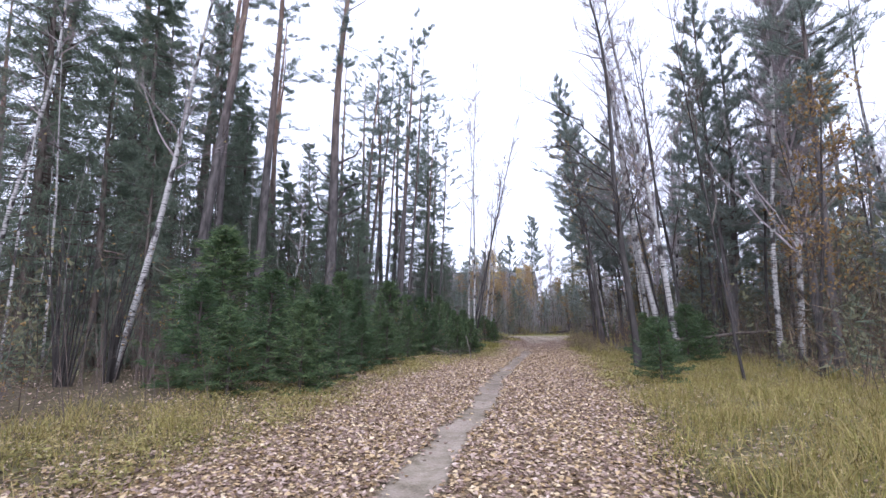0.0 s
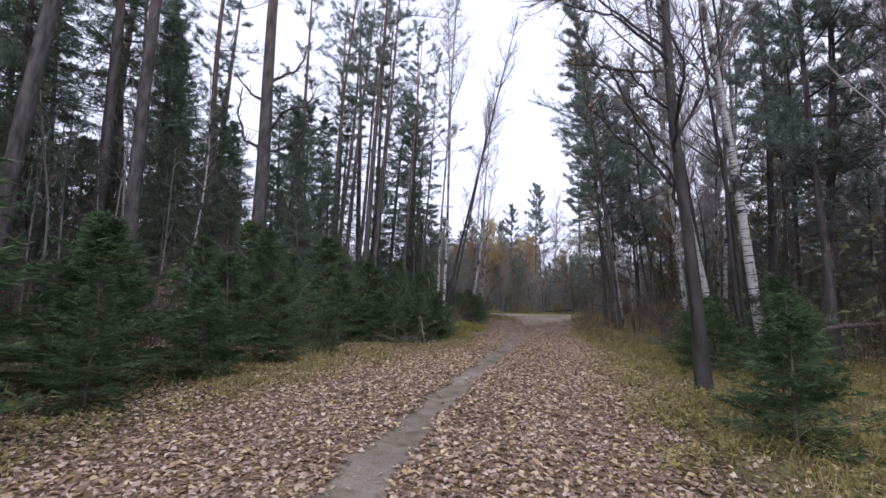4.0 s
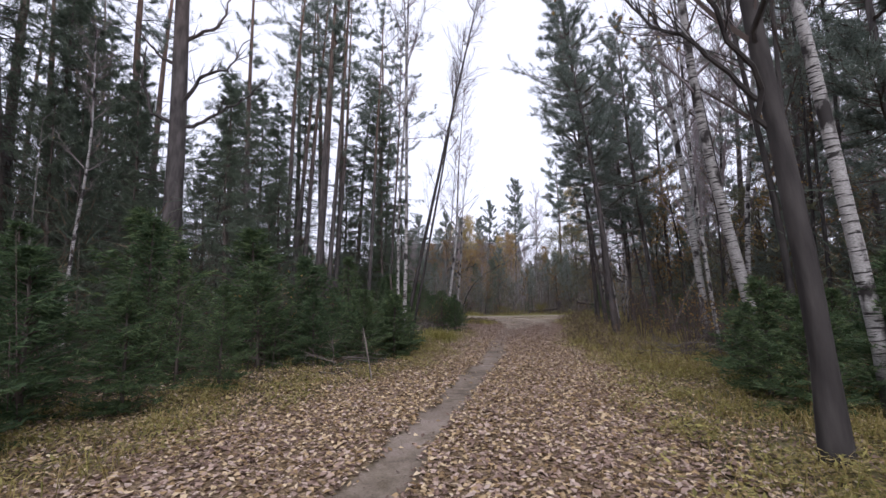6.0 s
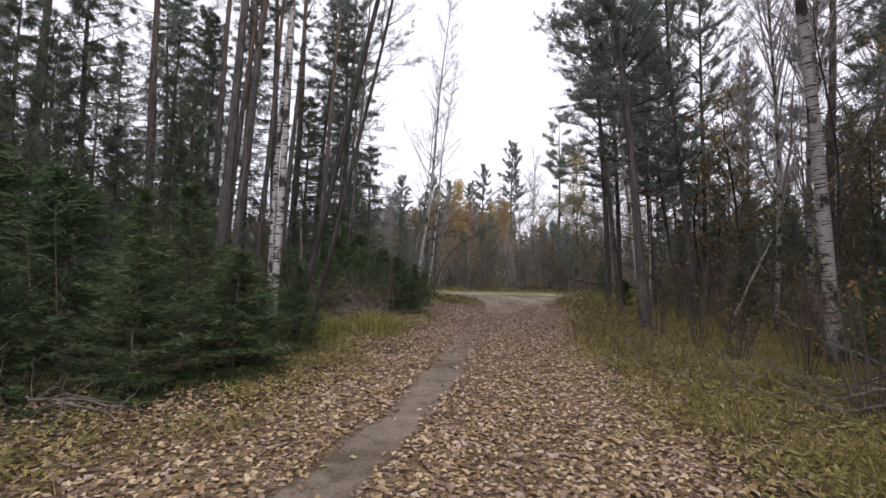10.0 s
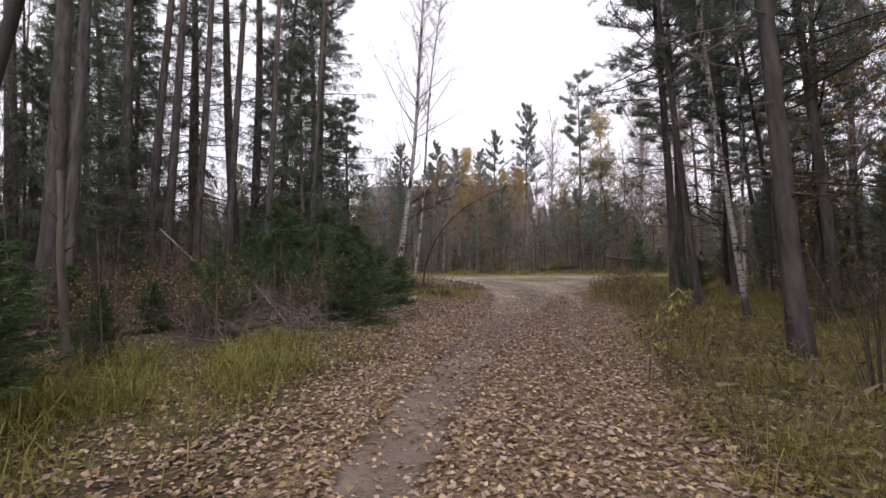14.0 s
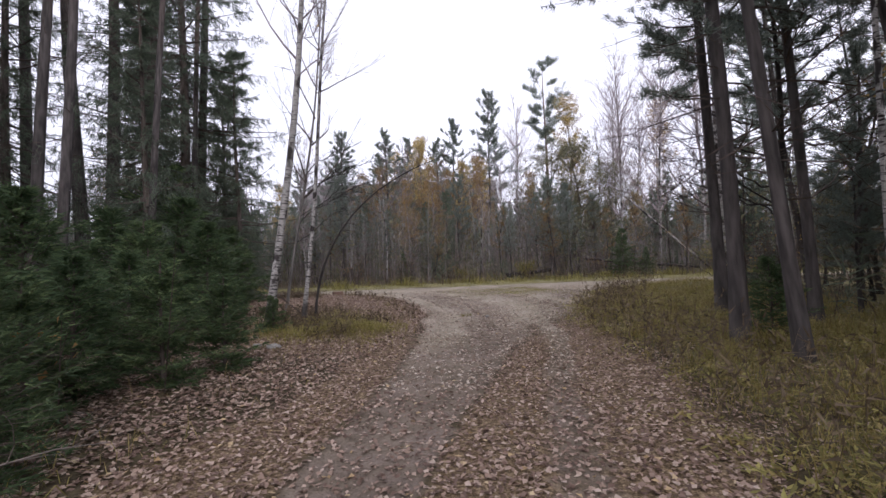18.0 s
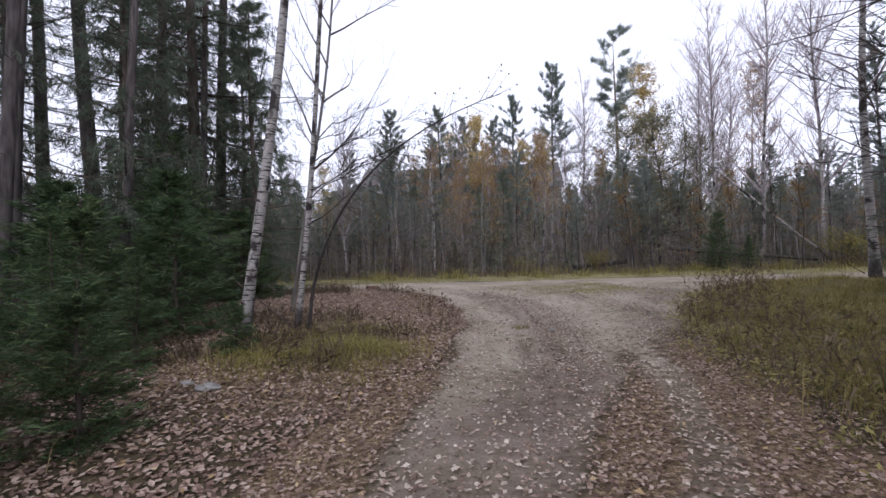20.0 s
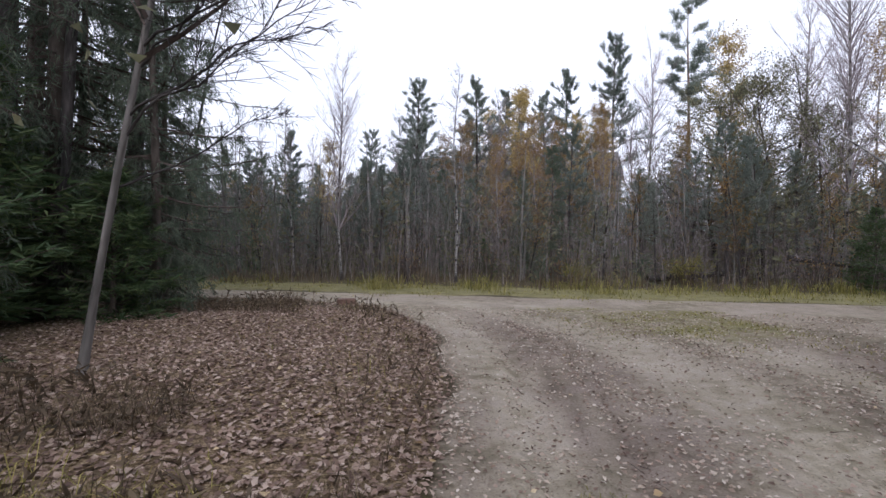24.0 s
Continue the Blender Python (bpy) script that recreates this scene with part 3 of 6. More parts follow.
def pine_tree(seed, h=25, r=0.22, crown=0.55, spread=2.6, size=0.26, dead=14, young=False, whorl=0.5, shoot=11):
    rng = np.random.default_rng(seed)
    ts, p, rad = trunk_soup(h, r, rng, 0.008)
    bs, ns = Soup(), Soup()
    # dead snags under the crown
    zd = rng.uniform(0.12 * h, (crown + 0.1) * h, dead)
    ad = rng.uniform(0, 6.28, dead)
    ld = rng.uniform(0.3, 1.5, dead) * (1.3 if young else 1)
    snag = grow(on_trunk(p, zd), azim(ad, rng.uniform(-0.2, 0.3, dead)), ld, 3, 0.05, 0.16, rng)
    wood(bs, snag, 0.016, 0.004)
    sp, sd = along(snag, rng.uniform(0.3, 0.95, (dead, 3)))
    wood(bs, grow(sp.reshape(-1, 3), sd.reshape(-1, 3) + rng.normal(size=(dead * 3, 3)) * 0.6, np.repeat(ld, 3) * 0.35, 2, 0.05, 0.2, rng), 0.007, 0.003)
    span = h * (1 - crown)
    if young:
        # whorls, one a year, with bare stem between them
        tier = np.arange(crown * h, h - 0.15, whorl)
        z = np.repeat(tier, rng.integers(5, 8, len(tier)))
        z = z + rng.normal(size=len(z)) * 0.5 * whorl
    else:
        z = np.sort(crown * h + span * rng.uniform(0, 0.98, int(span * 3.1)))
    z = np.clip(z, 0, h - 0.05)
    k = len(z)
    f = np.clip((z - crown * h) / span, 0, 1)
    a = np.arange(k) * 2.4 + rng.normal(size=k) * 0.6
    if young:
        prof = (1 - f) ** 0.62 * np.minimum(1, 0.5 + 2.2 * f) + 0.05
        ln = spread * 1.15 * prof * rng.uniform(0.5, 1.2, k) * (0.8 + 0.3 * np.sin(a * 2 + z * 1.1))
        el = 0.06 + 0.9 * f ** 1.5 + rng.normal(size=k) * 0.2
    else:
        prof = np.minimum(0.45 + 1.6 * f, 1.0) * np.sqrt(np.clip(1.06 - f, 0, 1))
        ln = spread * 1.4 * prof * rng.choice([0.4, 0.8, 1.0, 1.3], k) * rng.uniform(0.75, 1.2, k) * (0.75 + 0.35 * np.sin(a + z * 0.9))
        el = 0.02 + 0.5 * f + rng.normal(size=k) * 0.2
    ln = np.maximum(ln, 0.16)
    boughs = grow(on_trunk(p, z), azim(a, el), ln, 4, 0.07, 0.10, rng)
    wood(bs, boughs, 0.008 + 0.007 * ln, 0.004)
    m = shoot if young else 12
    u = np.concatenate([rng.uniform(0.3, 0.98, (k, m - 1)), np.full((k, 1), 0.97)], 1)
    q, dq = along(boughs, u)
    side = np.stack([-dq[..., 1], dq[..., 0], 0 * dq[..., 0]], -1) * rng.choice([-1, 1], (k, m))[..., None]
    ds = unit(dq * 0.75 + side * rng.uniform(0.2, 1.0, (k, m))[..., None] + rng.normal(size=q.shape) * 0.15 + (0, 0, 0.12))
    sl = np.maximum(0.16, ln[:, None] * rng.uniform(0.14, 0.36, (k, m)) * (1.25 - 0.5 * u))
    some = (rng.uniform(0, 1, (k, m)) < np.clip(ln / (0.45 * spread), 0.2, 1)[:, None]).ravel()
    shoots = grow(q.reshape(-1, 3)[some], ds.reshape(-1, 3)[some], sl.ravel()[some], 2, 0.12, 0.12, rng)
    wood(bs, shoots[:, ::2], 0.006, 0.003)
    c, dc = along(shoots, rng.uniform(0.1, 1.0, (len(shoots), 5)))
    tufts(ns, c, dc, 7 if young else 6, size * 0.72, 0.017 * size / 0.24, 0.65, 0.12, rng)
    return (("trunk", ts.mesh("pine_trunk", M_PINE, True)), ("twig_work", bs.mesh("pine_branches", M_TWIG)), ("foliage", ns.mesh("pine_crown", M_NPINE)))


def spruce_tree(seed, h=22, r=0.2, base=0.16, spread=2.8, size=0.34):
    rng = np.random.default_rng(seed)
    ts, p, rad = trunk_soup(h, r, rng, 0.006)
    bs, ns = Soup(), Soup()
    tiers = np.arange(base * h, h - 0.2, 0.42)
    z = np.repeat(tiers, rng.integers(4, 7, len(tiers)))
    k = len(z)
    z = np.clip(z + rng.normal(size=k) * 0.15, 0.1, h - 0.06)
    f = np.clip((z - base * h) / (h * (1 - base)), 0, 1)
    a = np.arange(k) * 2.4 + rng.normal(size=k) * 0.5
    ln = (spread * 1.45 * (1 - f) ** 0.68 * np.minimum(1, 0.7 + 2 * f) + 0.16) * rng.uniform(0.4, 1.2, k) * (0.85 + 0.25 * np.sin(a * 2 + z * 0.6))
    # boughs sink from the stem and turn up again at the tip
    boughs = grow(on_trunk(p, z), azim(a, 0.75 * f - 0.42 + rng.normal(size=k) * 0.12), ln, 5, 0.06, 0.05, rng)
    wood(bs, boughs, 0.008 + 0.009 * ln, 0.004)
    m = 17
    u = rng.uniform(0.12, 1.0, (k, m)) ** 0.8
    q, dq = along(boughs, u)
    sd = rng.choice([-1, 1], (k, m))[..., None]
    side = np.stack([-dq[..., 1], dq[..., 0], 0 * dq[..., 0]], -1) * sd
    reach = (ln[:, None] * 0.30 * (1.15 - u) * rng.uniform(0.1, 1.0, (k, m)))[..., None]
    # twigs hang in curtains below each bough
    c = q + side * reach * 0.55
    drop = unit(side * 0.35 + dq * 0.45 + rng.normal(size=q.shape) * 0.2 + np.array([0, 0, -1.0]) * (1.05 - 0.8 * f)[:, None, None])
    length = size * (0.6 + 1.5 * (1 - f))[:, None] * rng.uniform(0.3, 1.1, (k, m))
    blades(bs, c.reshape(-1, 3), drop.reshape(-1, 3), length.ravel(), 0.012, rng)
    for w in (0.0, 0.3, 0.6, 0.9):
        tufts(ns, c + drop * (length * w)[..., None], drop, 3, size * 0.62, 0.023 * size / 0.3, 0.4, -0.1, rng)
    tufts(ns, q + dq * 0.05, unit(dq + side * 0.8), 3, size * 0.5, 0.02 * size / 0.3, 0.35, 0.0, rng)
    return (("trunk", ts.mesh("spruce_trunk", M_SPRUCE, True)), ("twig_work", bs.mesh("spruce_branches", M_TWIG)), ("foliage", ns.mesh("spruce_crown", M_NSPRUCE)))


def young_spruce(seed, h=2.0, spread=0.95, density=1.0):
    rng = np.random.default_rng(seed)
    ts, p, rad = trunk_soup(h, 0.03, rng, 0.01, 6, 8)
    bs, ns = Soup(), Soup()
    for z in np.arange(0.08, h - 0.04, 0.115):
        f = z / h
        k = rng.integers(5, 8)
        a = rng.uniform(0, 6.28, k)
        ln = (spread * (1 - f) ** 0.8 * min(1, 0.55 + f * 2) + 0.05) * rng.uniform(0.55, 1.15, k)
        e0 = 0.05 + 0.6 * f + rng.normal(size=k) * 0.14
        a0 = on_trunk(p, np.full(k, z))
        a1 = a0 + azim(a, e0) * (ln * 0.6)[:, None]
        a2 = a1 + azim(a + rng.normal(size=k) * 0.15, e0 + 0.1) * (ln * 0.45)[:, None]
        sticks(bs, a0, a1, 0.008, 0.005)
        sticks(bs, a1, a2, 0.005, 0.002)
        m = int((8 + 12 * (1 - f)) * density)
        u = rng.uniform(0.15, 1.0, (k, m))
        pos = np.where((u < 0.6)[..., None], a0[:, None] + (a1 - a0)[:, None] * (u / 0.6)[..., None], a1[:, None] + (a2 - a1)[:, None] * ((u - 0.6) / 0.4)[..., None])
        sd = rng.choice([-1, 1], (k, m))
        reach = ln[:, None] * 0.4 * (1.1 - u) * rng.uniform(0, 1.0, (k, m))
        pos = pos + np.stack([-np.sin(a)[:, None] * sd * reach, np.cos(a)[:, None] * sd * reach, 0.05 * reach], -1)
        c = np.repeat(pos.reshape(-1, 3), 4, 0)
        da = np.repeat((a[:, None] + sd * 0.6).ravel(), 4) + rng.normal(size=len(c)) * 0.6
        d = azim(da, rng.normal(size=len(c)) * 0.32 + 0.08)
        blades(ns, c + rng.normal(size=c.shape) * 0.018, d, rng.uniform(0.08, 0.17, len(c)), 0.022, rng)
    return (("trunk", ts.mesh("young_trunk", M_SPRUCE, True)), ("twig_work", bs.mesh("young_branches", M_TWIG)), ("foliage", ns.mesh("young_crown", M_NYOUNG)))


def bare_tree(seed, h=15, r=0.1, first=0.3, spread=2.4, boughs=34, leaves=0, leaf_mat=None, mat=None, twig=None, sway=0.02, rise=0.85, lsize=0.06, split=False, fine=3, steep=0.5):
    rng = np.random.default_rng(seed)
    ts, p, rad = trunk_soup(h, r, rng, sway, 9, 18)
    bs = Soup()
    k = boughs
    z = h * (first + (0.97 - first) * np.sort(rng.uniform(0, 1, k)) ** 0.9)
    f = (z / h - first) / (1 - first)
    a = np.arange(k) * 2.4 + rng.normal(size=k) * 0.5
    ln = spread * 1.15 * (1 - f * 0.7) * rng.choice([0.4, 0.7, 1.0, 1.2], k) * rng.uniform(0.8, 1.15, k)
    el = rise * rng.uniform(steep, 1.1, k)
    main = grow(on_trunk(p, z), azim(a, el), ln, 6, 0.05, 0.09, rng)
    rr = 0.006 + 0.009 * ln
    limbs = []
    if split:
        for i in range(k):
            one = Soup()
            wood(one, main[i:i + 1], rr[i:i + 1], 0.003)
            limbs.append(("bough", one.mesh("bough", twig or M_TWIG)))
    else:
        wood(bs, main, rr, 0.003)
    m = 8
    q, dq = along(main, rng.uniform(0.18, 0.98, (k, m)))
    sl = (ln[:, None] * rng.uniform(0.15, 0.45, (k, m))).ravel()
    second = grow(q.reshape(-1, 3), dq.reshape(-1, 3) + rng.normal(size=(k * m, 3)) * 0.45 + (0, 0, 0.1), sl, 3, 0.06, 0.13, rng)
    wood(bs, second, 0.006, 0.002)
    tips = [main[:, -1], second[:, -1], second[:, -2]]
    n = 2 + fine
    q, dq = along(second, rng.uniform(0.2, 1.0, (k * m, n)))
    tl = (rng.uniform(0.15, 0.5, (k * m, n)) * (h / 14) ** 0.5).ravel()
    third = grow(q.reshape(-1, 3), dq.reshape(-1, 3) + rng.normal(size=(k * m * n, 3)) * 0.5 + (0, 0, 0.08), tl, 2, 0.05, 0.15, rng)
    blades(bs, third[:, 0], unit(third[:, 1] - third[:, 0]), tl * 0.55, 0.010, rng)
    blades(bs, third[:, 1], unit(third[:, 2] - third[:, 1]), tl * 0.6, 0.007, rng)
    tips.append(third[:, -1])
    out = [("trunk", ts.mesh("stem", mat or M_GREY, True)), ("twig_work", bs.mesh("boughs", twig or M_TWIG))] + limbs
    if leaves:
        ls = Soup()
        t = np.concatenate(tips)
        c = t[rng.integers(0, len(t), leaves)] + rng.normal(size=(leaves, 3)) * 0.12
        d = unit(rng.normal(size=(leaves, 3)) + (0, 0, -0.8))
        blades(ls, c, d, lsize * rng.uniform(0.8, 1.5, leaves), lsize * 0.9, rng)
        out.append(("foliage", ls.mesh("leaves", leaf_mat or M_YELLOW)))
    return tuple(out)


def bush(seed, h=2.2, stems=16, spread=0.9, leaves=0, thick=0.014, mat=None, lmat=None):
    rng = np.random.default_rng(seed)
    bs = Soup()
    a = rng.uniform(0, 6.28, stems)
    lean = rng.uniform(0.02, spread, stems)
    p0 = np.stack([np.cos(a) * 0.18 * lean, np.sin(a) * 0.18 * lean, np.full(stems, -0.1)], -1)
    ln = h * rng.uniform(0.55, 1.05, stems)
    p1 = p0 + np.stack([np.cos(a) * lean * 0.35, np.sin(a) * lean * 0.35, ln * 0.5], -1)
    p2 = p1 + np.stack([np.cos(a) * lean * 0.45, np.sin(a) * lean * 0.45, ln * 0.5], -1) + rng.normal(size=(stems, 3)) * 0.1
    sticks(bs, p0, p1, thick, thick * 0.6)
    sticks(bs, p1, p2, thick * 0.6, 0.003)
    tips = [p2]
    for _ in range(7):
        w = rng.uniform(0.1, 1, stems)[:, None]
        s0 = p1 + (p2 - p1) * w
        s1 = s0 + unit(np.stack([np.cos(a), np.sin(a), rng.uniform(0.3, 1.4, stems)], -1) + rng.normal(size=(stems, 3)) * 0.6) * rng.uniform(0.15, 0.6, (stems, 1))
        sticks(bs, s0, s1, 0.005, 0.002)
        tips.append(s1)
    out = [("stem_work", bs.mesh("stems", mat or M_TWIG))]
    if leaves:
        ls = Soup()
        t = np.concatenate(tips)
        c = t[rng.integers(0, len(t), leaves)] + rng.normal(size=(leaves, 3)) * 0.08
        blades(ls, c, unit(rng.normal(size=(leaves, 3))), rng.uniform(0.05, 0.09, leaves), 0.05, rng)
        out.append(("foliage", ls.mesh("leaves", lmat or M_RUST)))
    return tuple(out)


KINDS = {
    "pine_a": (lambda: pine_tree(1, 25, 0.22, 0.52, 2.6, size=0.3), 25, 0.44, "pine_tree", "tall Scots pine with grey lower trunk and high crown", "pine"),
    "pine_b": (lambda: pine_tree(2, 25, 0.2, 0.62, 2.2, size=0.3, dead=22), 25, 0.40, "pine_tree", "tall Scots pine with long bare trunk and dead snags", "pine"),
    "pine_c": (lambda: pine_tree(3, 24, 0.2, 0.45, 2.4, size=0.3), 24, 0.40, "pine_tree", "tall Scots pine with dark grey-green crown", "pine"),
    "young_pine_a": (lambda: pine_tree(4, 15, 0.13, 0.27, 2.5, size=0.22, dead=16, young=True), 15, 0.26, "pine_tree", "young pine with a full blue-green crown", "pine"),
    "young_pine_b": (lambda: pine_tree(5, 15, 0.12, 0.34, 2.1, size=0.22, dead=34, young=True), 15, 0.24, "pine_tree", "slim young pine with dead lower branches", "pine"),
    "young_pine_c": (lambda: pine_tree(6, 15, 0.12, 0.48, 1.8, size=0.24, dead=26, young=True), 15, 0.24, "pine_tree", "slim pine with a short crown above bare trunk", "pine"),
    "edge_pine_a": (lambda: pine_tree(25, 11, 0.12, 0.26, 2.5, size=0.24, dead=18, young=True, whorl=0.4, shoot=12), 11, 0.29, "pine_tree", "pine with a shaggy blue-green crown at the wood's edge", "pine"),
    "edge_pine_b": (lambda: pine_tree(26, 11, 0.12, 0.38, 2.6, size=0.24, dead=22, young=True, whorl=0.4, shoot=12), 11, 0.29, "pine_tree", "pine with bare lower trunk and rounded top", "pine"),
    "edge_pine_c": (lambda: pine_tree(27, 11, 0.12, 0.42, 2.0, size=0.22, dead=22, young=True, whorl=0.36, shoot=11), 11, 0.27, "pine_tree", "slim pine with a ragged crown at the wood's edge", "pine"),
    "big_pine": (lambda: pine_tree(28, 26, 0.26, 0.56, 3.4, size=0.8, dead=16), 26, 0.5, "pine_tree", "tall old pine with layered open crown", "pine"),
    "alder_g": (lambda: bare_tree(29, 9, 0.1, 0.14, 4.3, 76, 14000, M_OLIVE, M_GREY, M_TWIG, 0.03, 0.75, lsize=0.072, steep=0.2), 9, 0.20, "alder_tree", "broad tree still in dull olive leaf", "tree"),
    "green_bush": (lambda: bush(30, 1.3, 30, 1.0, 900, 0.01, M_WEED, M_GGRASS), 1.3, 0.03, "shrub", "low yellow-green leafy bush at the wood's edge", "shrub"),
    "spruce_a": (lambda: spruce_tree(7, 22, 0.2, 0.14, 3.5), 22, 0.40, "spruce_tree", "tall dark spruce with drooping branches", "spruce"),
    "spruce_b": (lambda: spruce_tree(8, 20, 0.18, 0.1, 2.6), 20, 0.36, "spruce_tree", "narrow dark spruce among the pines", "spruce"),
    "spruce_c": (lambda: spruce_tree(9, 12, 0.12, 0.05, 2.3, 0.3), 12, 0.24, "spruce_tree", "half-grown dark green spruce tree", "spruce"),
    "young_a": (lambda: young_spruce(10, 2.0, 1.3, 1.3), 2.0, 0.06, "young_spruce", "bushy young spruce with fresh green needles", "spruce"),
    "young_b": (lambda: young_spruce(11, 2.0, 1.1, 1.2), 2.0, 0.06, "young_spruce", "young spruce with dense green branches", "spruce"),
    "young_c": (lambda: young_spruce(12, 3.0, 1.3, 0.9), 3.0, 0.06, "young_spruce", "slender young spruce in the thicket", "spruce"),
    "birch_a": (lambda: bare_tree(13, 15, 0.1, 0.36, 2.2, 34, 60, M_YELLOW, M_BIRCH, M_BTWIG, 0.012, split=True), 15, 0.20, "birch_tree", "nearly bare birch with white black-marked bark", "birch"),
    "birch_b": (lambda: bare_tree(14, 14, 0.075, 0.42, 1.7, 30, 30, M_YELLOW, M_BIRCH, M_BTWIG, 0.016), 14, 0.15, "birch_tree", "slim bare birch with white bark", "birch"),
    "birch_y": (lambda: bare_tree(15, 13, 0.09, 0.3, 2.2, 44, 4800, M_YELLOW, M_BIRCH, M_BTWIG, 0.012, lsize=0.1), 13, 0.18, "birch_tree", "birch with yellow autumn leaves", "birch"),
    "birch_r": (lambda: bare_tree(16, 13, 0.08, 0.3, 2.2, 44, 3600, M_RUST, M_BIRCH, M_HAZE, 0.014, lsize=0.09), 13, 0.16, "birch_tree", "birch with thin rust-coloured leaves", "birch"),
    "birch_h": (lambda: bare_tree(17, 15, 0.09, 0.22, 3.7, 80, 0, None, M_BIRCH, M_HAZE, 0.014, 1.08, fine=7, steep=0.68), 15, 0.18, "birch_tree", "bare birch with a fine purple-grey twig crown", "birch"),
    "dark_a": (lambda: bare_tree(18, 14, 0.11, 0.25, 2.8, 34, 50, M_RUST, M_GREY, M_TWIG, 0.025, split=True), 14, 0.22, "alder_tree", "bare dark-barked deciduous tree with spreading boughs", "tree"),
    "grey_a": (lambda: bare_tree(32, 12, 0.07, 0.25, 2.4, 30, 0, None, M_ALDER, M_TWIG, 0.02, split=True), 12, 0.14, "alder_tree", "slim grey-barked tree with bare boughs", "tree"),
    "dark_b": (lambda: bare_tree(19, 12, 0.07, 0.3, 1.6, 26, 20, M_RUST, M_GREY, M_TWIG, 0.02, 1.0), 12, 0.14, "alder_tree", "thin bare tree with dark bark", "tree"),
    "dark_c": (lambda: bare_tree(20, 9, 0.04, 0.3, 1.1, 22, 90, M_RUST, M_GREY, M_TWIG, 0.02, 1.0), 9, 0.08, "sapling", "thin leafless sapling among the trees", "tree"),
    "rust_b": (lambda: bare_tree(21, 8, 0.05, 0.2, 1.7, 30, 1300, M_RUST, M_GREY, M_TWIG, 0.03, lsize=0.085), 8, 0.10, "alder_tree", "small tree with brown autumn leaves", "tree"),
    "bush_a": (lambda: bush(22, 2.4, 18, 0.9, 60), 2.4, 0.03, "shrub", "leafless brown shrub under the trees", "shrub"),
    "bush_b": (lambda: bush(23, 1.5, 22, 0.9, 160), 1.5, 0.03, "shrub", "low twiggy shrub with withered leaves", "shrub"),
    "bush_c": (lambda: bush(24, 4.5, 14, 1.1, 40, 0.028, M_GREY), 4.5, 0.06, "shrub", "clump of bare alder stems from one root", "shrub"),
}
BUILT = {}


def plant(key, x, y, height=None, width=None, lean=(0, 0), turn=0.0, label="", group=""):
    build, h0, d0, name, text, cat = KINDS[key]
    sz = (height or h0) / h0
    girth = (width * (1.0 if cat == "pine" and (height or h0) > 20 else 0.85) / d0) if width else sz
    crown = sz if cat in ("pine", "spruce") else max(girth, 0.8 * sz)
    tilt = Vector((0, 0, 1)).rotation_difference(Vector((lean[0], lean[1], 1))).to_matrix().to_4x4()
    z = float(relief(np.array(x), np.array(y)))
    m = Matrix.Translation((x, y, z - 0.02)) @ tilt @ Matrix.Rotation(turn, 4, "Z") @ Matrix.Diagonal((crown, crown, sz, 1))
    if key in BUILT:
        root = BUILT[key]
        ob = copy_thing(root, m @ Matrix.Diagonal((1 / root.scale[0], 1 / root.scale[1], 1 / root.scale[2], 1)))
        ob.name = name
    else:
        ob = new(name)
        ob.matrix_basis = m
        for nm, me in build():
            part(nm, me, ob, kind="" if nm in ("trunk", "bough") else "stuff")
        BUILT[key] = ob
    for c in ob.children:
        if c.name.startswith("trunk"):
            c.scale = (girth / crown, girth / crown, 1)
    tagged(ob, label or text, cat, group or "trees of the wood" if cat not in ("shrub",) else "shrubs of the wood")
    return ob


# trees that line the track
R = random.Random(4)
crooked_pine = plant("pine_a", -5.9, 24.4, 27, 0.60, (0.03, 0.017), 0.3, "tall Scots pine with bare crooked boughs low in the crown")
plant("pine_b", -7.9, 20.18, 25, 0.43, (0.05, 0.02), 1.1)
plant("pine_c", -11.7, 23.6, 27, 0.45, (0.05, 0.02), 2.0)
plant("pine_a", -9.3, 17.43, 26, 0.43, (0.065, 0.03), 3.4)
plant("birch_a", -8.43, 12.46, 16, 0.2, (0.099, 0.06), 0.5, "pale birch leaning over the young spruces")
plant("birch_b", -11.8, 12.2, 14, 0.16, (0.06, 0.05), 1.5)
plant("pine_b", -5.81, 46.06, 28, 0.5, (0, 0), 0.9, "one of two tall pines side by side")
plant("pine_b", -4.99, 46.27, 27, 0.48, (0.009, 0), 2.9, "one of two tall pines side by side")
plant("pine_c", -8.04, 46.5, 28, 0.45, (-0.018, 0), 4.0)
plant("pine_b", -5.98, 39.96, 26, 0.36, (0.055, 0.012), 5.1)
plant("pine_a", -6.6, 38.4, 26, 0.34, (0.05, 0), 0.2)
plant("pine_c", -7.78, 35.45, 24, 0.36, (0.02, 0.009), 1.3)
plant("birch_b", 1.28, 23.1, 13, 0.10, (0.007, 0), 0.4, "one of two slim white birches side by side")
plant("birch_b", 1.42, 22.73, 15, 0.12, (0.05, 0.01), 2.4, "one of two slim white birches side by side")
plant("dark_b", 1.35, 24.16, 13, 0.13, (0.2, 0.017), 1.0, "thin bare tree leaning towards the track")
plant("dark_b", 1.51, 24.57, 11, 0.10, (0.2, 0.011), 4.0, "thin bare tree leaning towards the track")
plant("spruce_a", -3.4, 45.3, 19, 0.45, (0.05, 0.01), 0.0, "tall old spruce with hanging dark branches")
plant("pine_c", -1.9, 46.6, 25.5, 0.36, (0.01, 0), 5.2)
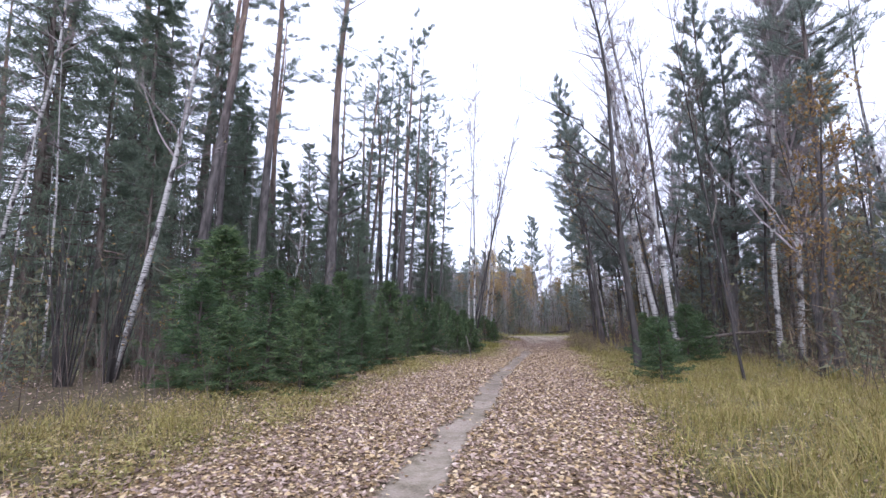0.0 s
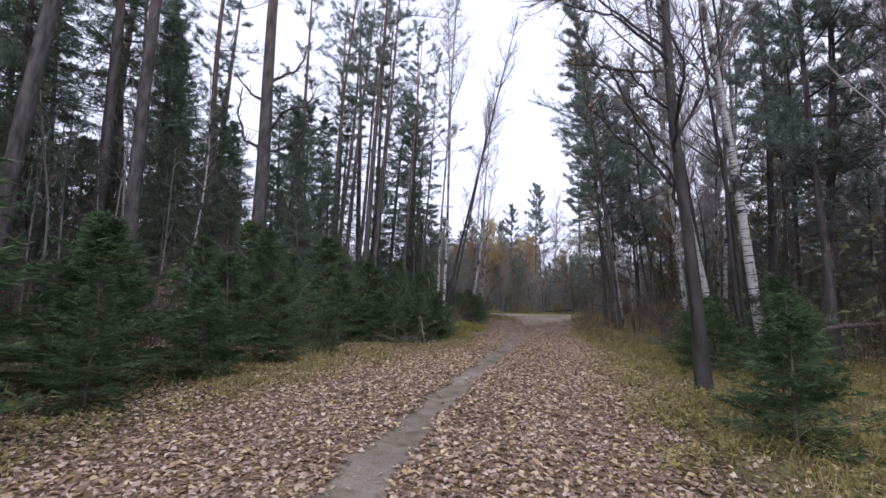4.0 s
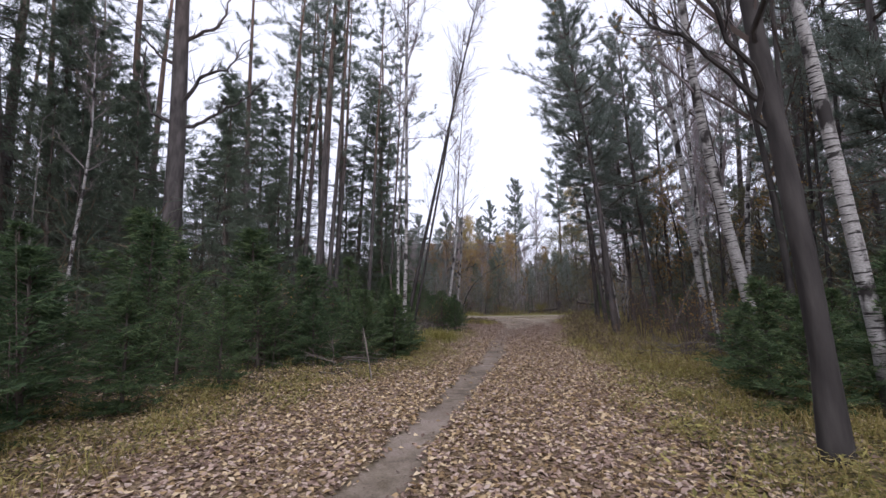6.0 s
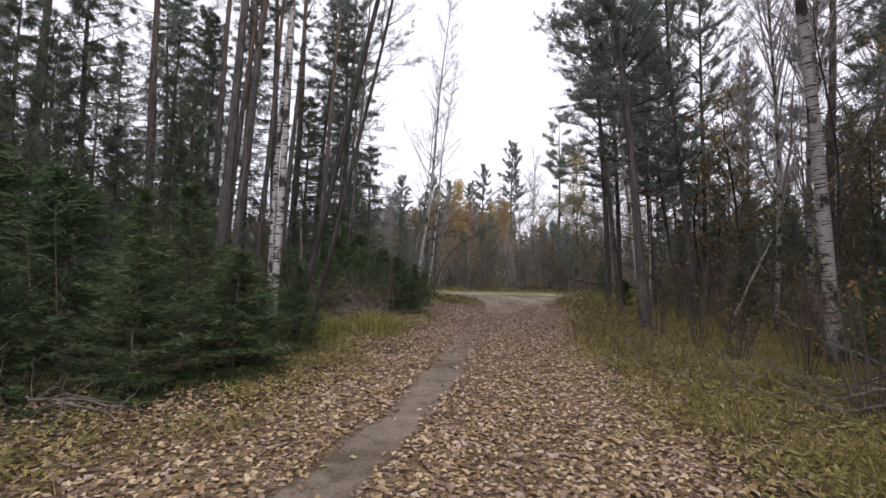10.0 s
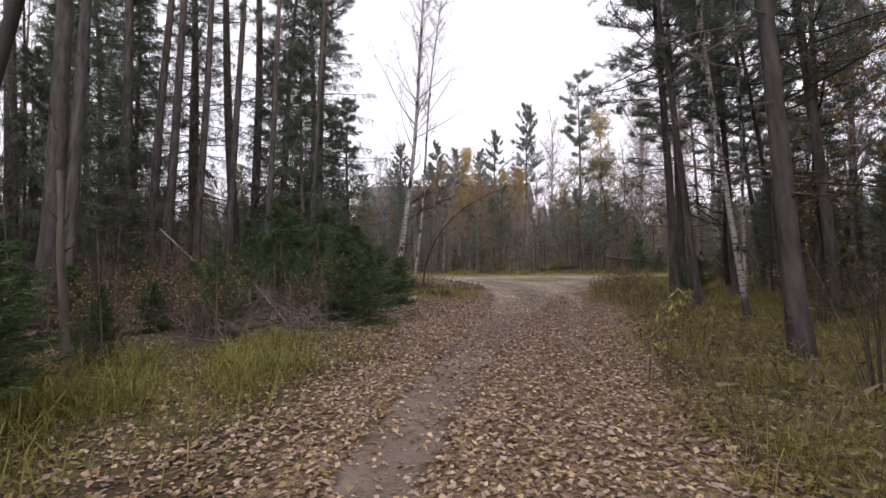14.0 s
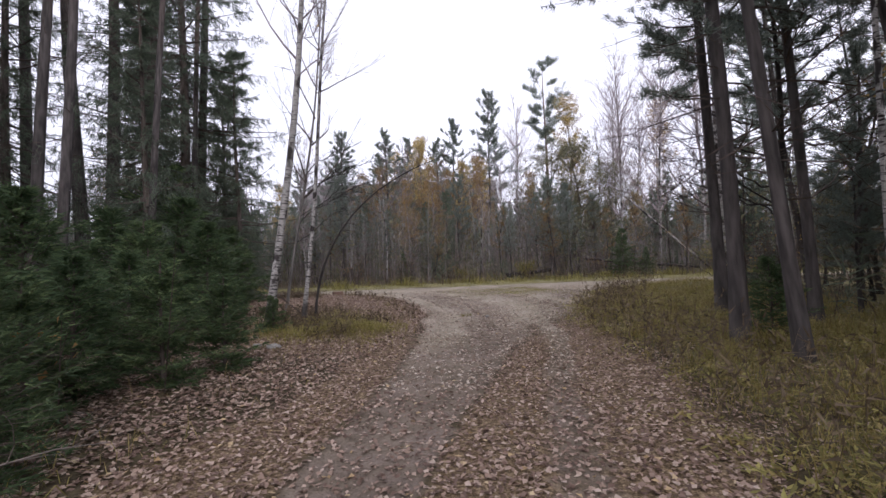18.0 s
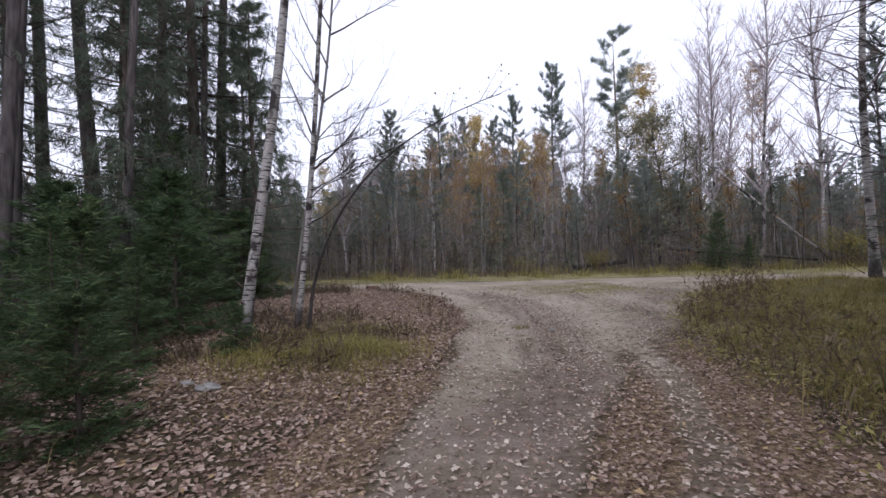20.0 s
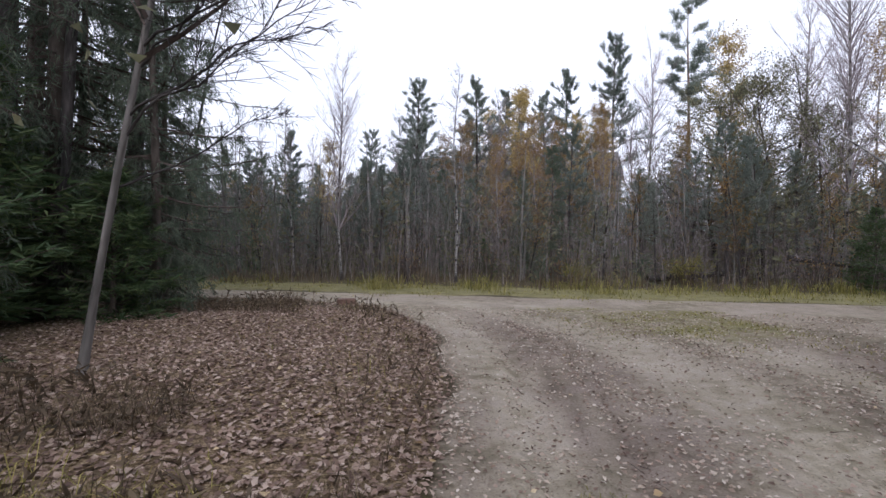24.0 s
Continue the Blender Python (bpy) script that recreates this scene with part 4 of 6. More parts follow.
plant("spruce_a", -1.45, 44.2, 17.5, 0.45, (0.02, 0.01), 2.2, "tall old spruce with hanging dark branches")
plant("pine_c", -2.93, 30.88, 23, 0.34, (0.06, 0.02), 0.7)
plant("pine_b", -2.36, 30.67, 22, 0.22, (0.06, 0.04), 1.9)
plant("pine_a", -6.52, 40.15, 24, 0.36, (0.05, 0.02), 2.7)
plant("pine_b", -5.17, 40.73, 24, 0.32, (0.035, 0.018), 3.3)
plant("pine_c", -4.07, 41.3, 24, 0.32, (0.029, 0.012), 4.9)
plant("birch_a", 3.17, 37.72, 15, 0.19, (0.09, 0.05), 0.8, "white birch with black scars at the edge of the crossing")
plant("birch_b", 3.7, 38.5, 12, 0.11, (0.125, 0.06), 2.8, "slim birch leaning towards the crossing")
plant("pine_b", -1.1, 43.9, 20, 0.25, (0.03, 0.03), 5.5)
crossing_tree = plant("grey_a", 2.75, 40.75, 12, 0.085, (0.13, 0.10), 0.5, "grey leaning tree with long bare boughs over the crossing")
plant("dark_b", -3.14, 49.47, 11, 0.12, (0.13, 0.08), 1.2)
plant("dark_b", -3.9, 48.2, 10, 0.11, (0.08, 0.05), 2.6)
bending_tree = plant("dark_a", 5.6, 13.9, 15, 0.23, (-0.095, 0.045), 2.6, "dark bare tree bending over the track")
plant("birch_a", 7.45, 15.2, 15, 0.21, (-0.10, 0.02), 1.1)
plant("birch_a", 8.93, 19.4, 16, 0.27, (-0.11, 0.02), 3.1)
plant("birch_a", 10.0, 23.06, 16, 0.23, (-0.13, 0.03), 5.0)
plant("dark_b", 9.25, 19.93, 14, 0.12, (-0.12, 0.07), 0.3)
plant("dark_a", 9.79, 19.55, 15, 0.17, (-0.03, 0.02), 4.4)
plant("dark_b", 8.17, 17.01, 14, 0.11, (-0.075, 0.05), 1.8)
plant("young_pine_b", 9.2, 27.7, 17, 0.27, (-0.13, 0.03), 0.6, "pine with dead lower branches beside the track")
plant("young_pine_a", 12.4, 31.0, 15, 0.24, (-0.07, 0.03), 2.6)
plant("young_pine_a", 10.81, 34.2, 16.5, 0.25, (-0.05, 0.02), 3.9, "young pine with a full blue-green crown at the bend")
plant("young_pine_c", 10.89, 33.19, 16, 0.2, (-0.12, 0.05), 0.9)
plant("young_pine_b", 13.2, 33.4, 14, 0.14, (-0.13, 0.08), 5.3)
plant("birch_a", 10.72, 31.1, 15, 0.13, (-0.08, 0.06), 2.2)
plant("birch_b", 11.9, 33.0, 13, 0.09, (-0.03, 0.03), 4.2)
plant("birch_b", 8.65, 20.4, 15, 0.10, (-0.055, 0.03), 0.2)
plant("young_pine_a", 11.0, 18.0, 15, 0.22, (-0.03, 0.01), 1.9)
plant("young_pine_a", 13.3, 23.4, 16, 0.24, (-0.03, 0.0), 5.1)
plant("young_pine_c", 11.6, 14.2, 16, 0.26, (0.0, 0.0), 0.4)
plant("dark_b", 12.15, 17.9, 13, 0.12, (0.0, 0.0), 2.3)
plant("birch_h", 12.2, 27.2, 14, 0.12, (-0.03, 0.0), 0.9)
plant("dark_b", 12.1, 20.6, 14, 0.13, (-0.03, 0.0), 2.9)
plant("dark_b", 14.5, 19.7, 13, 0.13, (-0.03, 0.0), 1.3)
plant("young_pine_b", 13.4, 17.0, 15, 0.2, (-0.02, 0.0), 3.9)
plant("birch_a", 14.3, 39.2, 13, 0.13, (-0.05, 0), 1.2)
plant("birch_a", 19.2, 46.5, 15, 0.3, (-0.05, 0.02), 4.1, "white birch in the grass beside the crossing")
plant("young_pine_a", 13.4, 35.8, 15, 0.22, (-0.04, 0), 2.2)
plant("young_pine_a", 14.9, 34.6, 16, 0.24, (-0.03, 0), 4.2)
overhang_tree = plant("dark_a", 14.0, 37.1, 10, 0.16, (-0.05, 0), 0.2, "bare dark tree reaching over the verge")
plant("young_pine_b", 12.4, 36.9, 15, 0.26, (-0.05, 0.0), 1.7, "pine reaching over the verge of the crossing")
plant("young_pine_b", 17.4, 40.4, 14, 0.22, (-0.07, 0.04), 3.3)
plant("dark_b", 6.95, 11.25, 11, 0.065, (-0.11, 0.02), 0.4, "thin bare tree leaning out of the grass")
for bx, by in ((8.7, 20.4), (9.3, 21.4), (9.1, 22.6), (8.2, 19.2), (10.0, 23.6), (9.9, 25.0), (10.6, 26.4), (7.9, 17.9), (10.9, 28.4), (11.2, 29.8)):
    plant(R.choice(("bush_b", "bush_a")), bx, by, R.uniform(1.2, 1.9), None, (0, 0), R.uniform(0, 6))
for k, (bx, by) in enumerate(((-3.4, 28.8), (-2.6, 30.4), (-1.2, 31.6), (0.4, 32.6), (-3.0, 32.4), (-1.8, 33.6), (-0.2, 33.8), (-4.4, 30.6), (-4.0, 34.4), (0.9, 29.9), (-0.6, 29.4), (-2.0, 27.6))):
    plant(("young_c", "bush_a", "bush_b")[k % 3], bx, by, (1.4 if k % 3 == 0 else 0.9) + 0.13 * (k % 7), None, (0, 0), k * 1.3)
plant("bush_c", -8.5, 10.9, 4.6, None, (0, 0), 0.7)
plant("bush_c", -7.9, 11.5, 4.0, None, (0.05, 0), 2.7)

# trees that stand out above the far edge of the crossing
plant("edge_pine_c", 10.6, 75.6, 15, 0.34, (0, 0), 0.5)
plant("edge_pine_c", 14.9, 78.7, 18.9, 0.4, (0, 0), 1.5, "tall slim pine above the far trees")
plant("big_pine", 25.3, 90.7, 27, 0.5, (0, 0), 2.5, "tall pine with layered crown far behind")
plant("edge_pine_a", -11.2, 64.3, 7.4, None, (0, 0), 0.0)
plant("edge_pine_b", -8.5, 63.7, 6.7, None, (0, 0), 1.7)
plant("edge_pine_a", -6.8, 63.9, 8.2, None, (0, 0), 3.4)
plant("birch_h", 0.6, 53.4, 7.9, None, (0, 0), 5.1, "bare birch with several pale stems at the wood's edge")
plant("birch_y", -2.2, 58.6, 6.2, None, (0, 0), 0.6)
plant("edge_pine_a", 0.8, 65.1, 11.3, None, (0, 0), 2.3)
plant("birch_b", 4.8, 53.6, 7.6, None, (0, 0), 4.0, "slim straight white birch at the wood's edge")
plant("edge_pine_a", 4.5, 67.7, 12.0, None, (0, 0), 5.7)
plant("edge_pine_c", 6.0, 70.0, 11.8, None, (0, 0), 1.2)
plant("birch_y", 7.5, 71.2, 12.1, None, (0, 0), 2.9, "birch with golden leaves among the pines")
plant("edge_pine_c", 8.9, 71.4, 11.9, None, (0, 0), 4.6)
plant("birch_h", 17.7, 78.9, 17.6, None, (0, 0), 0.1)
plant("birch_y", 22.7, 75.6, 17.1, None, (0, 0), 1.8, "birch with a golden top")
plant("birch_h", 25.3, 69.9, 16.6, None, (0, 0), 3.5)
plant("birch_h", 27.8, 71.3, 15.9, None, (0, 0), 5.2)
plant("birch_r", 29.4, 70.6, 15.1, None, (0, 0), 0.7)
plant("dark_a", 19.3, 60.9, 10.3, None, (0, 0), 2.4, "bare dark tree with crooked boughs")
plant("alder_g", 16.2, 60.4, 8.1, None, (0, 0), 4.1)
plant("alder_g", 17.7, 59.6, 8.4, None, (0, 0), 5.8)
plant("alder_g", 20.0, 60.0, 6.9, None, (0, 0), 1.3)
plant("edge_pine_a", 16.0, 57.4, 5.8, None, (0, 0), 3.0)
plant("edge_pine_a", 18.1, 57.7, 5.2, None, (0, 0), 4.7)
plant("edge_pine_b", 14.4, 58.1, 5.2, None, (0, 0), 0.2)
plant("birch_b", 13.3, 57.9, 6.0, None, (0, 0), 1.9)
plant("birch_h", 12.6, 71.0, 10.8, None, (0, 0), 3.6)
plant("rust_b", 10.0, 61.5, 6.5, None, (0, 0), 5.3)
plant("rust_b", 0.6, 60.0, 4.2, None, (0, 0), 0.8)
plant("edge_pine_a", 0.2, 57.9, 4.0, None, (0, 0), 2.5)
plant("edge_pine_a", -1.8, 56.6, 3.4, None, (0, 0), 4.2)
plant("edge_pine_b", 3.0, 61.4, 4.4, None, (0, 0), 5.9)
plant("birch_r", 5.6, 63.8, 5.6, None, (0, 0), 1.4)
plant("edge_pine_b", 12.8, 60.9, 4.9, None, (0, 0), 3.1)
plant("edge_pine_a", 7.3, 57.0, 2.8, None, (0, 0), 4.8)
plant("edge_pine_a", -10.3, 60.3, 4.5, None, (0, 0), 0.3)
for key, fx, fy, fh in (("birch_y", 7.3, 66.0, 10.6), ("birch_b", 8.6, 63.2, 8.6), ("birch_y", 10.4, 65.5, 8.6), ("birch_y", 12.6, 70.0, 9.6), ("birch_y", 5.2, 70.5, 10.6), ("birch_h", 9.4, 71.0, 9.6), ("birch_r", 2.6, 66.0, 8.0),
                        ("birch_r", 7.8, 61.0, 7.8), ("birch_r", 11.4, 62.5, 8.5), ("birch_r", 9.0, 59.5, 7.0), ("birch_r", 6.0, 59.5, 6.5), ("birch_r", 4.0, 63.0, 8.0), ("edge_pine_a", 3.4, 72.0, 10.6), ("edge_pine_a", 7.0, 74.0, 11.0), ("edge_pine_b", 0.0, 70.0, 10.0),
                        ("edge_pine_a", -3.0, 68.0, 9.0), ("edge_pine_a", 1.2, 64.0, 7.6), ("birch_h", 5.6, 66.5, 10.4), ("birch_h", -0.6, 66.0, 9.4)):
    plant(key, fx, fy, fh, None, (0, 0), R.uniform(0, 6))
# low growth that closes the view between the trunks beyond the verge
for k, (fx, fy) in enumerate(((16.0, 37.5), (18.0, 39.0), (17.0, 42.5), (20.0, 41.0), (15.6, 33.0), (18.0, 35.0), (20.0, 37.0), (22.0, 39.0), (16.5, 30.0), (19.0, 32.0), (21.0, 34.5), (14.8, 27.5), (17.0, 26.0), (19.0, 28.5), (22.0, 30.0),
                               (15.5, 22.0), (18.0, 21.0), (20.0, 24.0), (14.0, 18.5), (17.0, 17.5), (23.0, 27.0), (24.0, 33.0), (24.0, 42.0), (25.0, 37.0), (13.6, 24.6), (21.5, 19.0))):
    plant(("edge_pine_a", "alder_g", "spruce_c", "rust_b", "edge_pine_b")[k % 5], fx, fy, R.uniform(4.0, 7.0), None, (0, 0), R.uniform(0, 6))
for fx, fy, fh in ((19.8, 58.0, 14.5), (22.0, 57.0, 15.5), (24.5, 56.0, 16.0)):
    plant("birch_h", fx, fy, fh, None, (0, 0), R.uniform(0, 6))
plant("green_bush", 22.9, 52.9, 1.5, None, (0, 0), 0.6)
plant("green_bush", 23.9, 53.3, 1.2, None, (0, 0), 2.6)
plant("green_bush", 12.4, 53.2, 0.9, None, (0, 0), 1.6)
plant("green_bush", 8.9, 53.0, 0.7, None, (0, 0), 4.6)

# young spruces of the thickets
for sx, sy, sh in ((-4.1, 9.3, 1.6), (-3.0, 10.2, 1.8), (-5.1, 10.0, 2.1), (-4.2, 11.6, 2.5), (-2.6, 12.0, 1.6), (-5.8, 12.4, 3.6), (-3.4, 13.2, 2.3), (-2.4, 14.2, 1.5),
                   (-4.6, 14.6, 2.6), (-2.8, 15.8, 2.0), (-1.9, 16.3, 1.5), (-3.9, 17.0, 2.5), (-1.3, 17.8, 1.6), (-2.4, 18.6, 2.3), (-3.5, 19.6, 3.0)):
    plant(R.choice(("young_a", "young_b", "young_a", "young_c")), sx, sy, sh * 1.05, None, (0, 0), R.uniform(0, 6))
for sx, sy, sh in ((-1.5, 20.1, 1.9), (-0.4, 20.4, 1.4), (0.5, 21.3, 1.6), (-0.9, 22.0, 2.4), (1.1, 22.4, 1.5), (1.25, 21.9, 1.5), (0.6, 20.9, 1.6), (-0.2, 23.6, 2.5), (1.5, 23.9, 1.4), (-2.5, 22.4, 3.1), (-4.4, 21.0, 3.4), (-1.8, 25.2, 2.6),
                   (0.9, 25.4, 1.6), (-0.6, 27.2, 1.5), (0.6, 27.5, 0.95), (-1.6, 28.4, 1.8)):
    plant(R.choice(("young_a", "young_b", "young_c")), sx, sy, sh * 1.05, None, (0, 0), R.uniform(0, 6))
for sx, sy, sh in ((3.3, 31.0, 1.55), (2.7, 31.5, 1.7), (2.5, 32.4, 1.3), (2.4, 33.2, 1.5), (3.2, 33.5, 1.4), (1.3, 33.6, 1.4), (3.6, 34.3, 1.2), (2.2, 34.6, 1.5), (0.2, 34.6, 1.9), (0.0, 35.6, 2.6), (1.6, 36.2, 1.8), (2.5, 36.4, 1.3), (0.8, 37.6, 2.2),
                   (1.6, 38.6, 2.2), (-0.6, 38.8, 2.6), (0.2, 40.6, 3.0), (3.5, 36.9, 0.7), (-1.2, 42.6, 4.2), (-2.4, 44.2, 3.6), (0.1, 43.9, 2.4), (-3.4, 46.6, 3.2)):
    plant(R.choice(("young_a", "young_b", "young_c")), sx, sy, sh * 1.05, None, (0, 0), R.uniform(0, 6))
for sx, sy, sh in ((4.97, 11.1, 1.5), (7.0, 16.6, 1.7), (6.7, 15.5, 1.4), (7.7, 15.2, 1.9), (7.4, 17.7, 1.3), (8.6, 16.2, 1.6), (5.7, 12.3, 1.1), (9.6, 18.4, 1.5), (9.8, 20.8, 1.3), (10.6, 22.6, 1.6), (11.4, 24.0, 1.4), (11.8, 28.0, 1.5),
                   (12.5, 31.0, 1.4), (11.6, 34.6, 1.2)):
    plant(R.choice(("young_a", "young_b")), sx, sy, sh, None, (0, 0), R.uniform(0, 6))
for sx, sy, sh in ((-0.4, 30.2, 0.9), (-1.4, 29.6, 1.2), (-2.4, 27.6, 1.3), (-0.6, 32.0, 1.2)):
    plant(R.choice(("young_a", "young_b")), sx, sy, sh, None, (0, 0), R.uniform(0, 6))
for bx, by in ((0.4, 30.6), (1.4, 31.5), (-0.8, 31.2), (2.0, 31.6), (-1.8, 30.4), (0.9, 29.4), (-0.5, 28.8), (2.7, 31.3)):
    plant("bush_b", bx, by, R.uniform(0.8, 1.3), None, (0, 0), R.uniform(0, 6))
plant("spruce_c", -4.6, 47.8, 13, None, (0, 0), 0.4)
plant("spruce_c", -0.9, 46.3, 9, None, (0, 0), 1.4)
plant("spruce_c", -4.5, 25.4, 7, None, (0, 0), 3.4)
plant("spruce_c", -7.4, 30.0, 8, None, (0, 0), 4.4)
plant("spruce_c", -7.6, 25.4, 8.5, None, (0, 0), 0.6)
plant("spruce_c", -8.7, 26.6, 9.5, None, (0, 0), 1.9)
plant("spruce_c", -9.4, 24.4, 8, None, (0, 0), 3.0)
plant("spruce_b", -13.6, 31.0, 18, None, (0, 0), 5.4)
plant("spruce_b", -12.3, 28.6, 15, None, (0, 0), 1.0)
for sx, sy, sh, key in ((-20.4, 53.3, 19, "spruce_a"), (-13.5, 47.2, 20, "spruce_a"), (-11.0, 46.0, 18, "spruce_b"), (-14.0, 32.5, 15, "spruce_a"), (-10.5, 30.0, 12, "spruce_b"), (-10.4, 42.0, 17, "spruce_a"), (-8.2, 41.6, 15, "spruce_b"),
                        (-7.2, 44.4, 18, "spruce_a"), (-15.0, 17.0, 20, "spruce_a"), (-12.5, 19.2, 18, "spruce_b"), (-17.6, 20.4, 22, "spruce_a"), (-13.6, 22.4, 18, "spruce_a"), (-11.4, 15.6, 12, "spruce_c"), (-16.6, 25.0, 19, "spruce_a"),
                        (-17.0, 38.0, 19, "spruce_a"), (-19.0, 30.0, 20, "spruce_b")):
    plant(key, sx, sy, sh, None, (0, 0), R.uniform(0, 6))


# the wood on both sides
def clear_of(x, y, pad):
    """Whether a place is off the track and the crossing."""
    if y > 46 - pad and y < 52 + pad * 0.3:
        return False
    lo, hi = float(left_edge(np.array(min(y, 46.0)))), float(right_edge(np.array(min(y, 46.0))))
    if y > 50:
        return True
    if y > 34 and x > 0 and x < lo:
        return False
    return x < lo - pad or x > hi + pad


taken = [(o.location.x, o.location.y) for o in scene.objects if o.parent is None and o.type == "EMPTY" and "young_spruce" not in o.name]


# lanes where the sky stands open between the trees: eye x, y and the two slopes
GAPS = ((4.7, 21.8, -0.46, -0.33), (1.9, 8.0, -0.215, -0.12), (1.9, 8.0, -0.47, -0.40))


def scatter(count, xs, ys, pad, gap, keys, hs, low=False):
    tries = 0
    while count and tries < 20000:
        tries += 1
        x, y = R.uniform(*xs), R.uniform(*ys)
        if not clear_of(x, y, pad) or any((x - a) ** 2 + (y - b) ** 2 < gap * gap for a, b in taken):
            continue
        if 11 < x < 14.5 and 36 < y < 47:
            continue
        if (not low or y < 50) and any(y > y0 + 12 and lo < (x - x0) / (y - y0) < hi for x0, y0, lo, hi in GAPS):
            continue
        if keys[0] == "bush_a" and x > 0 and y < 17:
            continue
        taken.append((x, y))
        key = R.choice(keys)
        h0 = KINDS[key][1]
        k = R.uniform(*hs)
        plant(key, x, y, h0 * k, KINDS[key][2] * k * 1.18, (R.uniform(-0.03, 0.03), R.uniform(-0.03, 0.03)), R.uniform(0, 6.28))
        count -= 1


scatter(17, (-26, -9), (12, 46), 6, 1.9, ("pine_a", "pine_b", "pine_c", "spruce_b", "pine_b"), (0.85, 1.08))
scatter(22, (-50, -24), (6, 62), 4, 2.2, ("pine_a", "pine_c", "spruce_a", "pine_b"), (0.85, 1.05))
scatter(20, (-22, -3), (10, 46), 5, 1.2, ("dark_b", "birch_b", "spruce_c", "dark_c", "spruce_c"), (0.6, 0.95), True)
scatter(20, (13, 30), (9, 46), 5.5, 1.5, ("young_pine_b", "young_pine_c", "birch_b", "birch_h", "young_pine_a", "young_pine_b"), (0.85, 1.15))
scatter(30, (28, 54), (4, 62), 3, 1.8, ("young_pine_b", "young_pine_a", "pine_c", "birch_h", "dark_b", "young_pine_a"), (0.9, 1.2))
scatter(26, (8, 24), (9, 46), 4.0, 0.9, ("dark_c", "dark_b", "dark_c", "birch_b", "birch_h", "rust_b"), (0.75, 1.15))
scatter(90, (-24, 38), (54, 68), 0.5, 0.9, ("birch_b", "dark_c", "birch_b", "edge_pine_b", "rust_b", "birch_r", "edge_pine_a", "edge_pine_c", "dark_c", "edge_pine_a"), (0.32, 0.55), True)
scatter(90, (-26, 40), (55, 74), 0.5, 1.0, ("edge_pine_a", "edge_pine_b", "alder_g", "rust_b", "spruce_c", "edge_pine_a", "birch_r"), (0.42, 0.6), True)
scatter(60, (-38, 54), (66, 92), 0.5, 1.6, ("edge_pine_a", "edge_pine_b", "birch_h", "birch_r", "edge_pine_c", "edge_pine_c"), (0.5, 0.78), True)
plant("spruce_c", -0.9, 41.0, 10, None, (0, 0), 2.4)
plant("spruce_c", 0.2, 44.8, 9, None, (0, 0), 3.4)
plant("pine_b", -1.6, 38.6, 21, 0.24, (0.03, 0.02), 4.4)
plant("pine_c", -0.4, 40.0, 20, 0.22, (0.04, 0.02), 5.4)
scatter(4, (-24, -9), (9, 24), 4, 1.3, ("spruce_b", "spruce_b", "spruce_a", "spruce_c"), (0.75, 1.0), True)
scatter(12, (-9, -4), (24, 38), 5, 1.0, ("spruce_c", "young_c"), (0.4, 0.6), True)
scatter(26, (-40, -12), (14, 62), 5, 1.6, ("spruce_c", "spruce_b", "spruce_c"), (0.5, 0.9), True)
for tx, ty, th in ((12.9, 29.4, 7.0), (13.8, 33.0, 7.0), (14.5, 26.0, 7.5)):
    plant("rust_b", tx, ty, th, None, (0, 0), R.uniform(0, 6), "small tree with yellow-brown autumn leaves")
scatter(9, (11, 24), (12, 44), 5, 0.9, ("birch_h", "young_pine_a", "dark_b", "young_pine_a"), (0.8, 1.1), True)
scatter(30, (10, 26), (14, 46), 4.2, 1.0, ("spruce_c", "edge_pine_a"), (0.2, 0.5), True)
scatter(40, (20, 48), (14, 62), 5, 1.3, ("edge_pine_a", "birch_h", "young_pine_a", "edge_pine_b", "rust_b", "dark_b"), (0.6, 1.0), True)
scatter(24, (-30, -8), (16, 60), 5, 1.2, ("dark_b", "spruce_c", "birch_h", "spruce_c"), (0.35, 0.7), True)
scatter(14, (-18, 14), (-24, -5), 3.5, 2.5, ("pine_a", "young_pine_a", "birch_a", "spruce_b"), (0.8, 1.0))
scatter(46, (-9, 16), (5, 46), 1.6, 0.7, ("bush_a", "bush_b", "bush_a"), (0.5, 0.95), True)
scatter(46, (-20, 32), (52.6, 58), 0.3, 0.8, ("bush_a", "bush_b", "bush_b", "bush_a", "young_c", "rust_b"), (0.4, 0.9), True)


